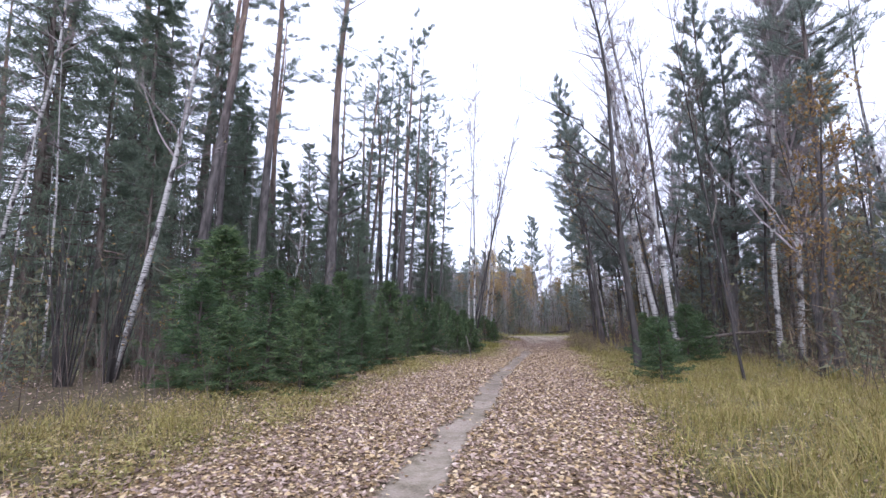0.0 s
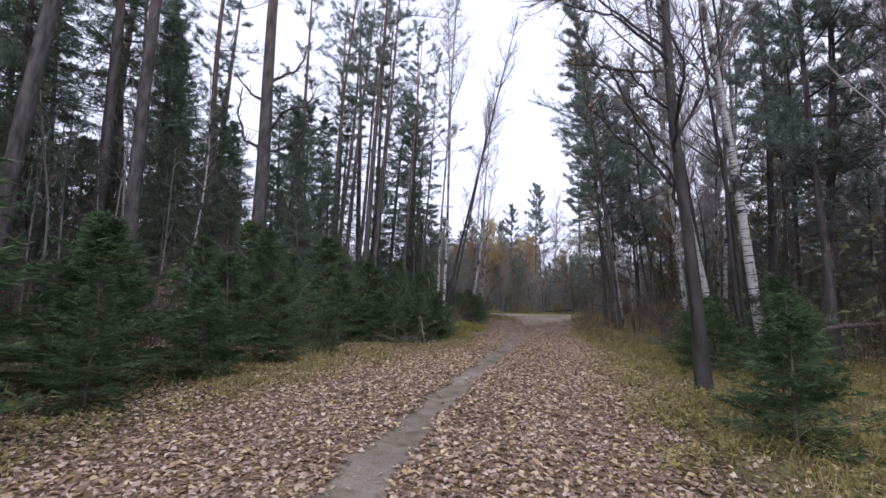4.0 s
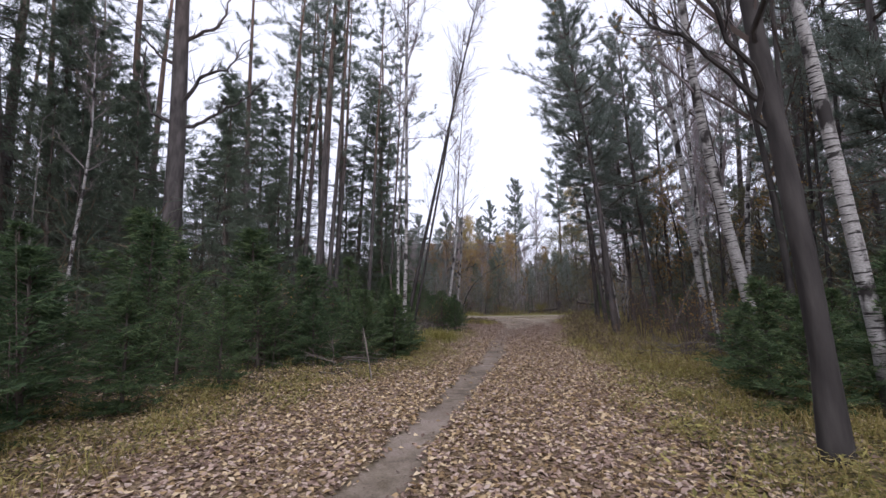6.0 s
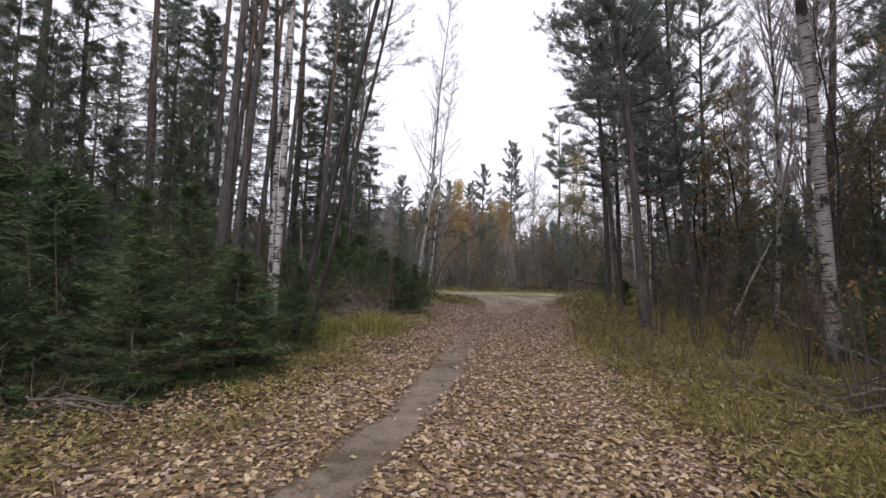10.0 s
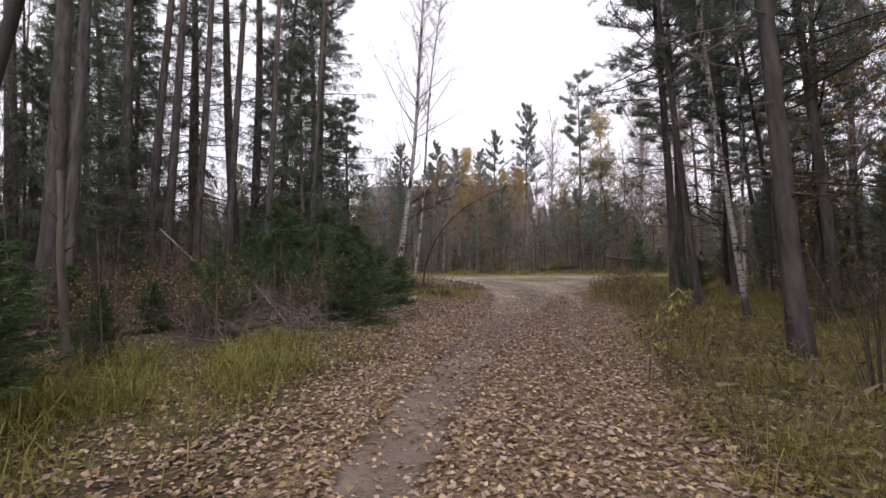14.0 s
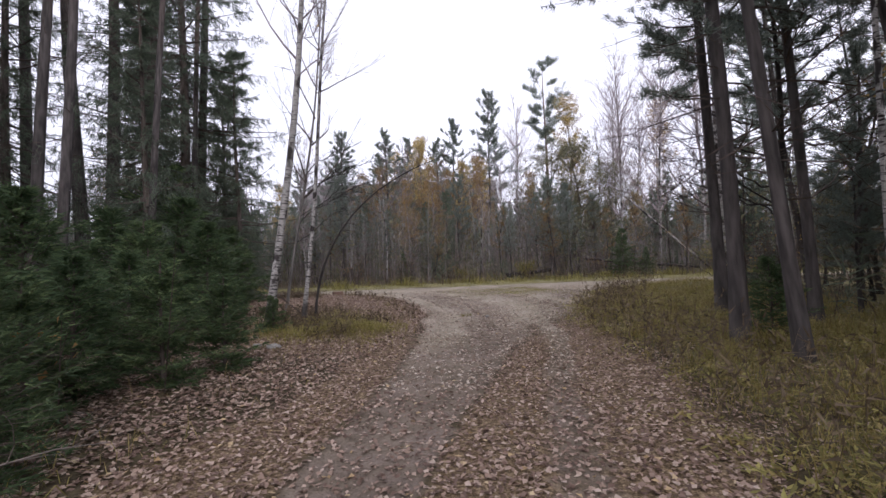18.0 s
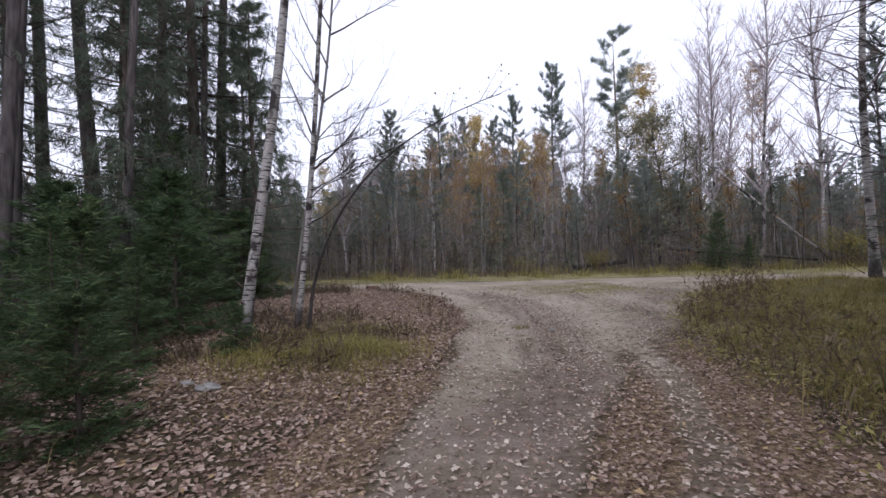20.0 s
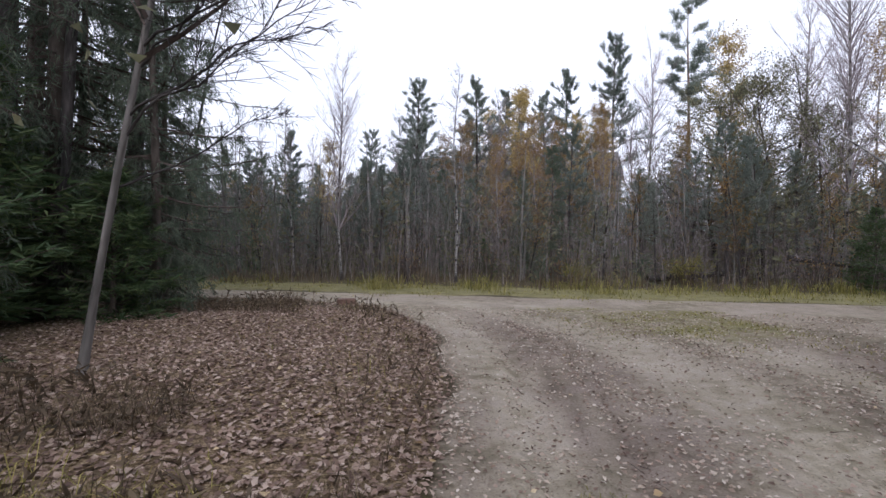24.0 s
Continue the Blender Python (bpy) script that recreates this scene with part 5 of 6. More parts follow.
# ---- far woods ----
def far_woods():
    rng = np.random.default_rng(31)
    st, lf = Soup(), Soup()
    n = 900
    ang = rng.uniform(0, 2 * np.pi, n)
    rad = rng.uniform(58, 120, n)
    x, y = 2 + np.cos(ang) * rad, 30 + np.sin(ang) * rad
    ahead = (y > 88) & (np.abs(x - 14) < 60)
    side = np.abs(x - 2) > 42
    keep = ahead | side | (y < -28)
    x, y = x[keep], y[keep]
    n = len(x)
    h = np.where((y > 60), rng.uniform(6, 10.5, n), rng.uniform(12, 22, n))
    b = np.stack([x, y, np.zeros(n)], -1)
    t = b + np.stack([rng.normal(size=n) * 0.4, rng.normal(size=n) * 0.4, h], -1)
    sticks(st, b, t, 0.16, 0.03)
    m = 120
    f = rng.uniform(0.2, 1.0, (n, m)) ** 0.8
    a = rng.uniform(0, 6.28, (n, m))
    rr = (1.05 - f) * rng.uniform(0.3, 1, (n, m)) * h[:, None] * 0.16 + 0.1
    c = b[:, None] + (t - b)[:, None] * f[..., None] + np.stack([np.cos(a) * rr, np.sin(a) * rr, np.zeros_like(a)], -1)
    d = azim(a, rng.uniform(-0.4, 0.8, (n, m)))
    blades(lf, c.reshape(-1, 3), d.reshape(-1, 3), rng.uniform(0.5, 1.1, n * m), 0.3, rng)
    root = tagged(new("far_woods"), "distant mixed wood closing the horizon", "woods", kind="stuff")
    part("trunks", st.mesh("far_trunks", M_SPRUCE), root)
    part("crowns", lf.mesh("far_crowns", M_NPINE), root)


far_woods()


def undergrowth(name, label, mat, n, ys, seed):
    """Thin dead stems and twigs of the wood floor."""
    rng = np.random.default_rng(seed)
    s = Soup()
    x = rng.uniform(-30, 36, n)
    y = rng.uniform(*ys, n)
    ok = np.array([clear_of(a, b, 1.2) and (b > 50 or a < float(left_edge(np.array(b))) or a > float(right_edge(np.array(b))) + 4.5) for a, b in zip(x, y)])
    x, y = x[ok], y[ok]
    n = len(x)
    h = rng.uniform(0.4, 2.6, n) * np.where(y > 51, 1.5, 1.0)
    b = np.stack([x, y, relief(x, y) - 0.05], -1)
    t = b + np.stack([rng.normal(size=n) * 0.12 * h, rng.normal(size=n) * 0.12 * h, h], -1)
    sticks(s, b, t, 0.009, 0.003)
    for _ in range(3):
        w = rng.uniform(0.3, 1.0, n)[:, None]
        p = b + (t - b) * w
        blades(s, p, unit(rng.normal(size=(n, 3)) + (0, 0, 0.5)), h * rng.uniform(0.1, 0.4, n), 0.01, rng)
    tagged(new(name, s.mesh(name, mat)), label, "undergrowth", kind="stuff")


undergrowth("undergrowth", "thin dead stems and twigs on the wood floor", M_TWIG, 5500, (4, 48), 33)
undergrowth("far_undergrowth", "grey dead stems at the wood's edge", M_BRUSH, 6500, (50, 80), 32)


def brush(name, label, mat, count, per, hs, seed, wide, up, ln=(0.4, 1.3), wd=(0.015, 0.045), rough=0.3, ys=(4, 92)):
    """Twiggy thickets deep in the wood, which close the view between the trunks."""
    rng = np.random.default_rng(seed)
    x, y = rng.uniform(-46, 56, count * 3), rng.uniform(*ys, count * 3)
    lo, hi = left_edge(np.minimum(y, 46)), right_edge(np.minimum(y, 46))
    ok = np.where(y > 53.5, True, (x < np.minimum(lo, 2) - 6.5) | (x > np.minimum(hi, 14) + 4.8)) & ~((y > 45) & (y < 53.5) & (x > -12) & (x < 30))
    x, y = x[ok][:count], y[ok][:count]
    n = len(x)
    h = rng.uniform(*hs, n)
    c = np.repeat(np.stack([x, y, np.zeros(n)], -1), per, 0)
    hh = np.repeat(h, per)
    f = rng.uniform(0, 1, n * per)
    a = rng.uniform(0, 6.28, n * per)
    rr = rng.uniform(0, 1, n * per) * hh * wide * (1.1 - f * 0.8)
    c = c + np.stack([np.cos(a) * rr, np.sin(a) * rr, f * hh * 0.85], -1)
    d = unit(np.stack([np.cos(a) * 0.5, np.sin(a) * 0.5, np.full(n * per, up)], -1) + rng.normal(size=c.shape) * rough)
    s = Soup()
    blades(s, c, d, rng.uniform(*ln, n * per) * (0.4 + hh * 0.12), rng.uniform(*wd, n * per), rng)
    tagged(new(name, s.mesh(name, mat)), label, "thicket", kind="stuff")


brush("brushwood", "brown leafless thicket between the trunks", M_WEED, 3000, 40, (1.5, 5.0), 34, 0.35, 0.7, (0.3, 1.1), (0.012, 0.03), 0.65, (4, 48))
brush("far_brushwood", "grey leafless thicket beyond the crossing", M_BRUSH, 2800, 44, (1.2, 5.0), 39, 0.35, 0.7, (0.3, 1.1), (0.012, 0.03), 0.65, (53, 92))
brush("leafy_thicket", "thicket with withered olive and brown leaves", M_OLIVE, 3000, 60, (0.8, 4.8), 38, 0.35, 0.0, (0.12, 0.3), (0.06, 0.12), 1.0)
brush("conifer_thicket", "dark young conifers deep in the wood", M_NSPRUCE, 650, 80, (1.2, 6.0), 35, 0.3, 0.1)


def thin_stems(name, label, mat, count, seed, reach):
    """Crowded slender trunks too far off to tell apart."""
    rng = np.random.default_rng(seed)
    x, y = rng.uniform(-44, 54, count * 3), rng.uniform(6, 84, count * 3)
    lo, hi = left_edge(np.minimum(y, 46)), right_edge(np.minimum(y, 46))
    ok = np.where(y > 54, True, (x < np.minimum(lo, 2) - 9) | (x > np.minimum(hi, 14) + 7)) & ~((y > 45) & (y < 54) & (x > -12) & (x < 30))
    ok &= (x < 12) | (y > 46) | (rng.uniform(0, 1, len(x)) < 0.5)
    x, y = x[ok][:count], y[ok][:count]
    n = len(x)
    h = rng.uniform(*reach, n) * np.where(y > 54, 1.0, 1.5)
    b = np.stack([x, y, np.full(n, -0.05)], -1)
    m = b + np.stack([rng.normal(size=n) * 0.12, rng.normal(size=n) * 0.12, h * 0.5], -1)
    t = m + np.stack([rng.normal(size=n) * 0.25, rng.normal(size=n) * 0.25, h * 0.5], -1)
    r = rng.uniform(0.018, 0.05, n)
    s = Soup()
    sticks(s, b, m, r, r * 0.75)
    sticks(s, m, t, r * 0.75, 0.006)
    for _ in range(8):
        w = rng.uniform(0, 1, n)[:, None]
        a = rng.uniform(0, 6.28, n)
        blades(s, m + (t - m) * w, azim(a, rng.uniform(0.3, 1.0, n)), rng.uniform(0.4, 1.3, n), 0.02, rng)
    tagged(new(name, s.mesh(name, mat)), label, "thicket", kind="stuff")


thin_stems("slender_birches", "crowded slender pale birch trunks in the wood", M_BIRCH, 640, 36, (3.5, 7))
thin_stems("slender_trunks", "crowded slender grey trunks in the wood", M_ALDER, 1500, 37, (3, 6.5))


# ---- grass ----
def grass_patch(name, label, mat, count, xs, ys, want, length, seed, width=0.008, droop=0.5):
    rng = np.random.default_rng(seed)
    x, y = rng.uniform(*xs, count), rng.uniform(*ys, count)
    keep = rng.uniform(0, 1, count) < want(x, y)
    x, y = x[keep], y[keep]
    n = len(x)
    b = np.stack([x, y, relief(x, y) - 0.02], -1)
    ln = length * np.interp(y, [8, 13], [1.35, 1.0]) * rng.uniform(0.4, 1.2, n) * (0.2 + 1.5 * field(x, y, 0.28, 7) ** 1.3)
    a = rng.uniform(0, 6.28, n) + field(x, y, 0.9, 3) * 3
    out = np.stack([np.cos(a), np.sin(a), np.zeros(n)], -1)
    side = np.stack([-np.sin(a), np.cos(a), np.zeros(n)], -1) * (width * 0.5)
    dr = droop * rng.uniform(0.3, 1.3, n)
    p1 = b + out * (ln * 0.36 * dr)[:, None] + (np.array([0, 0, 1]) * (ln * 0.5)[:, None])
    p2 = p1 + out * (ln * 0.6 * dr)[:, None] + (np.array([0, 0, 1]) * (ln * (0.42 - 0.5 * np.minimum(dr, 1.2)))[:, None])
    v = np.stack([b - side, b + side, p1 - side * 0.8, p1 + side * 0.8, p2], 1)
    s = Soup()
    s.add(v, (np.arange(n) * 5)[:, None, None] + np.array([[0, 1, 3], [0, 3, 2], [2, 3, 4]]))
    tagged(new(name, s.mesh(name, mat)), label, "grass", kind="stuff")


def want_right(x, y):
    d = x - right_edge(y)
    near = np.interp(y, [9, 13, 17, 22], [0.9, 0.6, 0.45, 1.0])
    return np.clip(smooth(d, -0.35, 0.9 / near) * (1 - smooth(d, 4.0, 7.5)), 0, 1) * (0.3 + 0.7 * smooth(field(x, y, 0.33, 1), 0.4, 0.6)) * (0.5 + 0.5 * near)


def want_left(x, y):
    d = left_edge(y) - x
    mound = np.exp(-(((x - 1.6) / 1.3) ** 2 + ((y - 26.8) / 1.7) ** 2))
    birch = 0.9 * np.exp(-(((x - 4.5) / 1.0) ** 2 + ((y - 36.9) / 1.1) ** 2))
    return np.clip(smooth(d + 1.2 * (1 - smooth(y, 19, 25)), -0.3, 0.6) * (1 - smooth(d, 1.6, 3.6)) * np.maximum(0.25 + 0.75 * smooth(field(x, y, 1.2, 5), 0.45, 0.6), mound * 1.2) * np.where(y < 32, 1, 0.2) * np.interp(y, [8, 10, 19, 23, 25, 28], [1, 0.7, 0.6, 0.9, 0.8, 0.35]) + birch, 0, 1)


def want_strip(x, y):
    return smooth(y + 1.6 * (field(x, y, 0.9, 6) - 0.5), 48.4, 50.0) * (1 - smooth(y, 51.8, 53.2)) * (0.45 + 0.55 * field(x, y, 0.5, 2))


def want_patch(x, y):
    return cover(x, y)[1] * (np.abs(x - 9.6) < 3) * (y > 41) * (y < 47.4)


grass_patch("verge_grass", "long dry yellow-green grass along the track", M_GRASS, 340000, (-1, 18), (-3, 46), want_right, 0.42, 41, 0.007, 1.2)
grass_patch("thicket_grass", "dry grass tufts in front of the spruces", M_GRASS, 150000, (-9, 6), (2, 47), want_left, 0.34, 42, 0.006, 1.3)
grass_patch("thicket_undergrass", "green-gold undergrass before the spruces", M_GGRASS, 110000, (-9, 6), (2, 47), want_left, 0.28, 47, 0.007, 1.25)
grass_patch("grass_mound", "hummock of long gold-green grass before the brushwood", M_GGRASS, 60000, (-1.5, 4.5), (23.5, 31.5), lambda x, y: np.exp(-(((x - left_edge(y) + 1.6) / 0.9) ** 2 + ((y - 26.6) / 1.9) ** 2)) * (0.2 + 0.8 * smooth(field(x, y, 0.3, 3), 0.35, 0.6)), 0.5, 50, 0.010, 1.15)
grass_patch("verge_undergrass", "green undergrass of the verge", M_GGRASS, 300000, (-1, 18), (-3, 46), want_right, 0.32, 43, 0.008, 1.2)
grass_patch("birch_grass", "lush yellow-green grass clump below the birches", M_GGRASS, 26000, (2.6, 6.2), (35.6, 39.2), lambda x, y: np.exp(-(((x - 4.5) / 0.95) ** 2 + ((y - 37.3) / 1.0) ** 2)) * (0.25 + 0.75 * smooth(field(x, y, 0.3, 2), 0.4, 0.6)), 0.4, 57, 0.006, 1.25)
grass_patch("crossing_grass", "short worn grass in the middle of the crossing", M_GGRASS, 34000, (6, 13), (41, 47.5), want_patch, 0.07, 44, 0.014, 0.9)
grass_patch("dirt_tuft", "small grass tuft between the wheel tracks", M_GGRASS, 500, (7.2, 7.7), (39.2, 39.7), lambda x, y: np.exp(-(((x - 7.44) / 0.13) ** 2 + ((y - 39.43) / 0.13) ** 2)), 0.1, 56, 0.007, 0.8)
grass_patch("edge_tufts", "taller green tufts at the wood's edge", M_GGRASS, 20000, (-26, 36), (50.4, 53.8), lambda x, y: want_strip(x, y) * smooth(field(x, y, 0.6, 4), 0.48, 0.64), 0.5, 46, 0.014, 0.9)
grass_patch("edge_grass", "strip of yellow-green grass at the wood's edge", M_GGRASS, 46000, (-26, 36), (48.0, 53.4), want_strip, 0.1, 45, 0.02, 1.2)
grass_patch("edge_clumps", "taller yellow-green clumps on the grass strip", M_LEAFY, 9000, (2, 26), (50.2, 53.4), lambda x, y: smooth(field(x, y, 0.45, 11), 0.55, 0.72), 0.6, 55, 0.016, 0.9)
grass_patch("edge_stalks", "pale dead stalks at the wood's edge", M_WEED, 5000, (-26, 36), (51, 54.6), lambda x, y: 0.2 + 0.8 * smooth(field(x, y, 0.8, 9), 0.5, 0.65), 0.9, 48, 0.018, 0.3)


def herbs(name, label, mat, count, xs, ys, want, seed):
    """Low creeping leaves among the fallen ones."""
    rng = np.random.default_rng(seed)
    x, y = rng.uniform(*xs, count), rng.uniform(*ys, count)
    keep = rng.uniform(0, 1, count) < want(x, y) * smooth(field(x, y, 0.22, 9) + 0.5 * field(x, y, 0.7, 2), 0.6, 0.95)
    x, y = x[keep], y[keep]
    x, y = np.repeat(x, 5) + rng.normal(size=5 * len(x)) * 0.05, np.repeat(y, 5) + rng.normal(size=5 * len(y)) * 0.05
    n = len(x)
    a = rng.uniform(0, 6.28, n)
    d = azim(a, rng.uniform(-0.2, 0.7, n))
    nrm = unit(np.cross(d, np.stack([-np.sin(a), np.cos(a), 0 * a], -1)) * -1 + rng.normal(size=(n, 3)) * 0.25)
    s = Soup()
    kites(s, np.stack([x, y, relief(x, y) + rng.uniform(0.02, 0.14, n)], -1), d, nrm, rng.uniform(0.04, 0.10, n), rng.uniform(0.012, 0.035, n), 0.15)
    tagged(new(name, s.mesh(name, mat)), label, "herbs", kind="stuff")


def want_herb_right(x, y):
    d = x - right_edge(y)
    return smooth(d, -0.7, 0.3) * (1 - smooth(d, 2.5, 5)) * (y < 44) * (0.15 + 0.85 * smooth(y, 8, 13))


def want_herb_left(x, y):
    d = left_edge(y) - x
    return smooth(d, -1.7, -0.2) * (1 - smooth(d, 0.8, 2.4)) * (1 - smooth(y, 23, 26)) * 0.65


herbs("verge_herbs", "low yellow-green herbs among the leaves", M_LEAFY, 60000, (0, 14), (2, 44), want_herb_right, 53)
herbs("thicket_herbs", "low yellow-green herbs before the spruces", M_LEAFY, 42000, (-7, 5), (3, 34), want_herb_left, 54)
herbs("dry_herbs", "withered brown herbs along the verges", M_GRASS, 60000, (-7, 14), (2, 44), lambda x, y: np.maximum(want_herb_left(x, y), want_herb_right(x, y)), 58)


def weeds(name, label, count, xs, ys, want, height, seed, leaves=5):
    rng = np.random.default_rng(seed)
    x, y = rng.uniform(*xs, count), rng.uniform(*ys, count)
    keep = rng.uniform(0, 1, count) < want(x, y)
    x, y = x[keep], y[keep]
    n = len(x)
    s = Soup()
    b = np.stack([x, y, relief(x, y) - 0.03], -1)
    h = height * rng.uniform(0.5, 1.25, n)
    t = b + np.stack([rng.normal(size=n) * 0.32 * h, rng.normal(size=n) * 0.32 * h, h], -1)
    sticks(s, b, t, 0.004, 0.0015)
    for _ in range(leaves):
        w = rng.uniform(0.25, 1.0, n)[:, None]
        blades(s, b + (t - b) * w, unit(rng.normal(size=(n, 3)) + (0, 0, 0.2)), rng.uniform(0.06, 0.16, n), 0.028, rng)
    tagged(new(name, s.mesh(name, M_WEED)), label, "weeds", kind="stuff")


def want_wedge(x, y):
    d = left_edge(y) - x
    return smooth(d, -0.1, 0.3) * (1 - smooth(d, 3.5, 6)) * smooth(y, 35, 37) * (1 - smooth(y, 46.5, 47)) * smooth(field(x, y, 0.5, 2), 0.35, 0.6) * np.maximum.reduce([1 - smooth(y, 39.5, 41), 0.4 - 0.4 * smooth(d, 0.5, 1.0), smooth(y, 44.6, 45.4)]) * (0.3 + 0.7 * smooth(d, 0.4, 1.3))


def want_edge(x, y):
    d = x - right_edge(y)
    return smooth(d, -0.2, 0.1) * (1 - smooth(d, 0.8, 2.2)) * smooth(y, 18, 24) * 0.8


weeds("withered_weeds", "brown withered weeds on the leafy bank", 8000, (-3, 7), (34, 47), want_wedge, 0.27, 51)
grass_patch("withered_grass", "brown withered grass on the leafy bank", M_WEED, 60000, (-3, 7), (34, 47), want_wedge, 0.34, 49, 0.007, 1.1)
weeds("track_weeds", "withered stalks beside the track", 9000, (4, 16), (16, 46), want_edge, 0.6, 52)


# ---- fallen leaves ----
def band(x, y):
    """Leaves and twigs swept up between the wheel lanes of the crossing."""
    d = x - left_edge(y) + 0.25 * (field(x, y, 0.5, 2) - 0.5)
    return (np.exp(-((d - 1.75) / 0.28) ** 2) + 0.6 * np.exp(-((d - 3.5) / 0.35) ** 2)) * smooth(y, 35, 38) * (1 - smooth(y, 44.5, 46))


def leaf_density(x, y):
    dirt, grass, litter = cover(x, y)
    lw, rw = left_edge(y), right_edge(y)
    lane = (0.35 + 0.65 * smooth(x - lw, -0.3, np.interp(y, [18, 27], [1.9, 0.3]))) * smooth(x - lw, -0.6, 0.0) * smooth(rw - x, -0.6, 0.1)
    bare = 1 - 0.88 * smooth(dirt, 0.5, 1.0) * (1 - smooth(y, 22, 28))
    wedge = smooth(lw - x, -0.1, 0.2) * (1 - smooth(lw - x, 4, 7)) * smooth(y, 30, 33) * (1 - smooth(y, 45.5, 47))
    return bare * np.clip(lane * (1 - dirt * np.interp(y, [20, 27, 33, 38, 43], [0.93, 0.6, 0.5, 0.82, 0.9])) + wedge * 0.75 * (y < 46) + 0.10 + np.interp(y, [7, 12, 18, 24], [0.08, 0.32, 0.42, 0.16]) * smooth(x - rw, -0.3, 0.0) * (1 - smooth(x - rw, 1.2, 3)) + np.interp(y, [7, 12, 19, 24], [0.3, 0.5, 0.5, 0.35]) * smooth(lw - x, -0.3, 0.0) * (1 - smooth(lw - x, 1.0, 2.6)) + 0.4 * band(x, y) + 0.25 * smooth(y, 34, 38) * smooth(field(x, y, 0.35, 6), 0.55, 0.75), 0.03, 1) * (y < 47) * (1 - 0.4 * (grass > 0.6))


def fallen():
    rng = np.random.default_rng(61)
    s, s2 = Soup(), Soup()
    n = 680000
    x, y = rng.uniform(-5.5, 13.5, n), -3.0 + 50 * rng.uniform(0, 1, n)
    keep = rng.uniform(0, 1, n) < leaf_density(x, y)
    x, y = x[keep], y[keep]
    n = len(x)
    c = np.stack([x, y, relief(x, y) + rng.uniform(0.006, 0.025, n)], -1)
    a = rng.uniform(0, 6.28, n)
    nrm = unit(np.stack([rng.normal(size=n) * 0.28, rng.normal(size=n) * 0.28, np.ones(n)], -1))
    d = unit(np.cross(nrm, np.stack([np.cos(a), np.sin(a), np.zeros(n)], -1)))
    sz = rng.uniform(0.032, 0.070, n) * np.where(x < left_edge(y), 1.05, np.interp(y, [16, 28, 38], [1.15, 1.0, 0.72]))
    w, curl = sz * rng.uniform(0.55, 0.85, n), rng.uniform(0.0, 0.4, (n, 1))
    brown = rng.uniform(0, 1, n) < np.interp(y, [6, 13, 17, 22, 27, 31], [0.6, 0.68, 0.45, 0.55, 0.8, 0.98])
    pale = (y > 33) & (cover(x, y)[0] > 0.5) & (rng.uniform(0, 1, n) < 0.7)
    s3 = Soup()
    for q, pick in ((s, ~brown & ~pale), (s2, brown & ~pale), (s3, pale)):
        kites(q, c[pick], d[pick], nrm[pick], sz[pick], w[pick], curl[pick])
    tagged(new("pale_leaves", s3.mesh("pale_leaves", M_LEAF3)), "pale dry leaves scattered on the dirt", "leaves", kind="stuff")
    tagged(new("brown_leaf_litter", s2.mesh("brown_leaf_litter", M_LEAF2)), "curled brown fallen leaves among the buff ones", "leaves", kind="stuff")
    tagged(new("leaf_litter", s.mesh("leaf_litter", M_LEAF)), "brown and buff fallen leaves covering the track", "leaves", kind="stuff")
    shapes = []
    for k in range(6):
        q = Soup()
        kites(q, np.zeros((1, 3)), np.array([[1.0, 0, 0]]), np.array([[0, 0, 1.0]]), np.array([0.062]), np.array([0.044 + 0.004 * k]), 0.08 + 0.05 * k)
        shapes.append(q.mesh("fallen_leaf", M_LEAF))
    made = 0
    while made < 290:
        px, py = R.uniform(-1.5, 8), R.uniform(3.5, 40)
        if R.random() > float(leaf_density(np.array(px), np.array(py))):
            continue
        ob = part("fallen_leaf", shapes[made % 6], ground)
        ob.matrix_basis = pose(px, py, float(relief(np.array(px), np.array(py))) + 0.03, R.uniform(-14, 14), R.uniform(-14, 14), R.uniform(0, 360))
        made += 1


fallen()


def wood_floor_leaves():
    """Dull leaves under the trees on both sides."""
    rng = np.random.default_rng(62)
    s = Soup()
    x = np.concatenate([rng.uniform(-14, -2, 26000), rng.uniform(7, 17, 20000)])
    y = np.concatenate([rng.uniform(3, 34, 26000), rng.uniform(8, 40, 20000)])
    out = np.maximum(left_edge(y) - x, x - right_edge(y))
    keep = (out > 1.2) & (rng.uniform(0, 1, len(x)) < 0.35 + 0.65 * field(x, y, 0.6, 3))
    x, y = x[keep], y[keep]
    n = len(x)
    c = np.stack([x, y, relief(x, y) + rng.uniform(0.008, 0.03, n)], -1)
    a = rng.uniform(0, 6.28, n)
    nrm = unit(np.stack([rng.normal(size=n) * 0.35, rng.normal(size=n) * 0.35, np.ones(n)], -1))
    d = unit(np.cross(nrm, np.stack([np.cos(a), np.sin(a), np.zeros(n)], -1)))
    sz = rng.uniform(0.035, 0.07, n)
    kites(s, c, d, nrm, sz, sz * rng.uniform(0.55, 0.85, n), rng.uniform(0.0, 0.4, (n, 1)))
    tagged(new("wood_floor_leaves", s.mesh("wood_floor_leaves", M_LEAF2)), "dull brown leaves on the wood floor", "leaves", kind="stuff")


wood_floor_leaves()


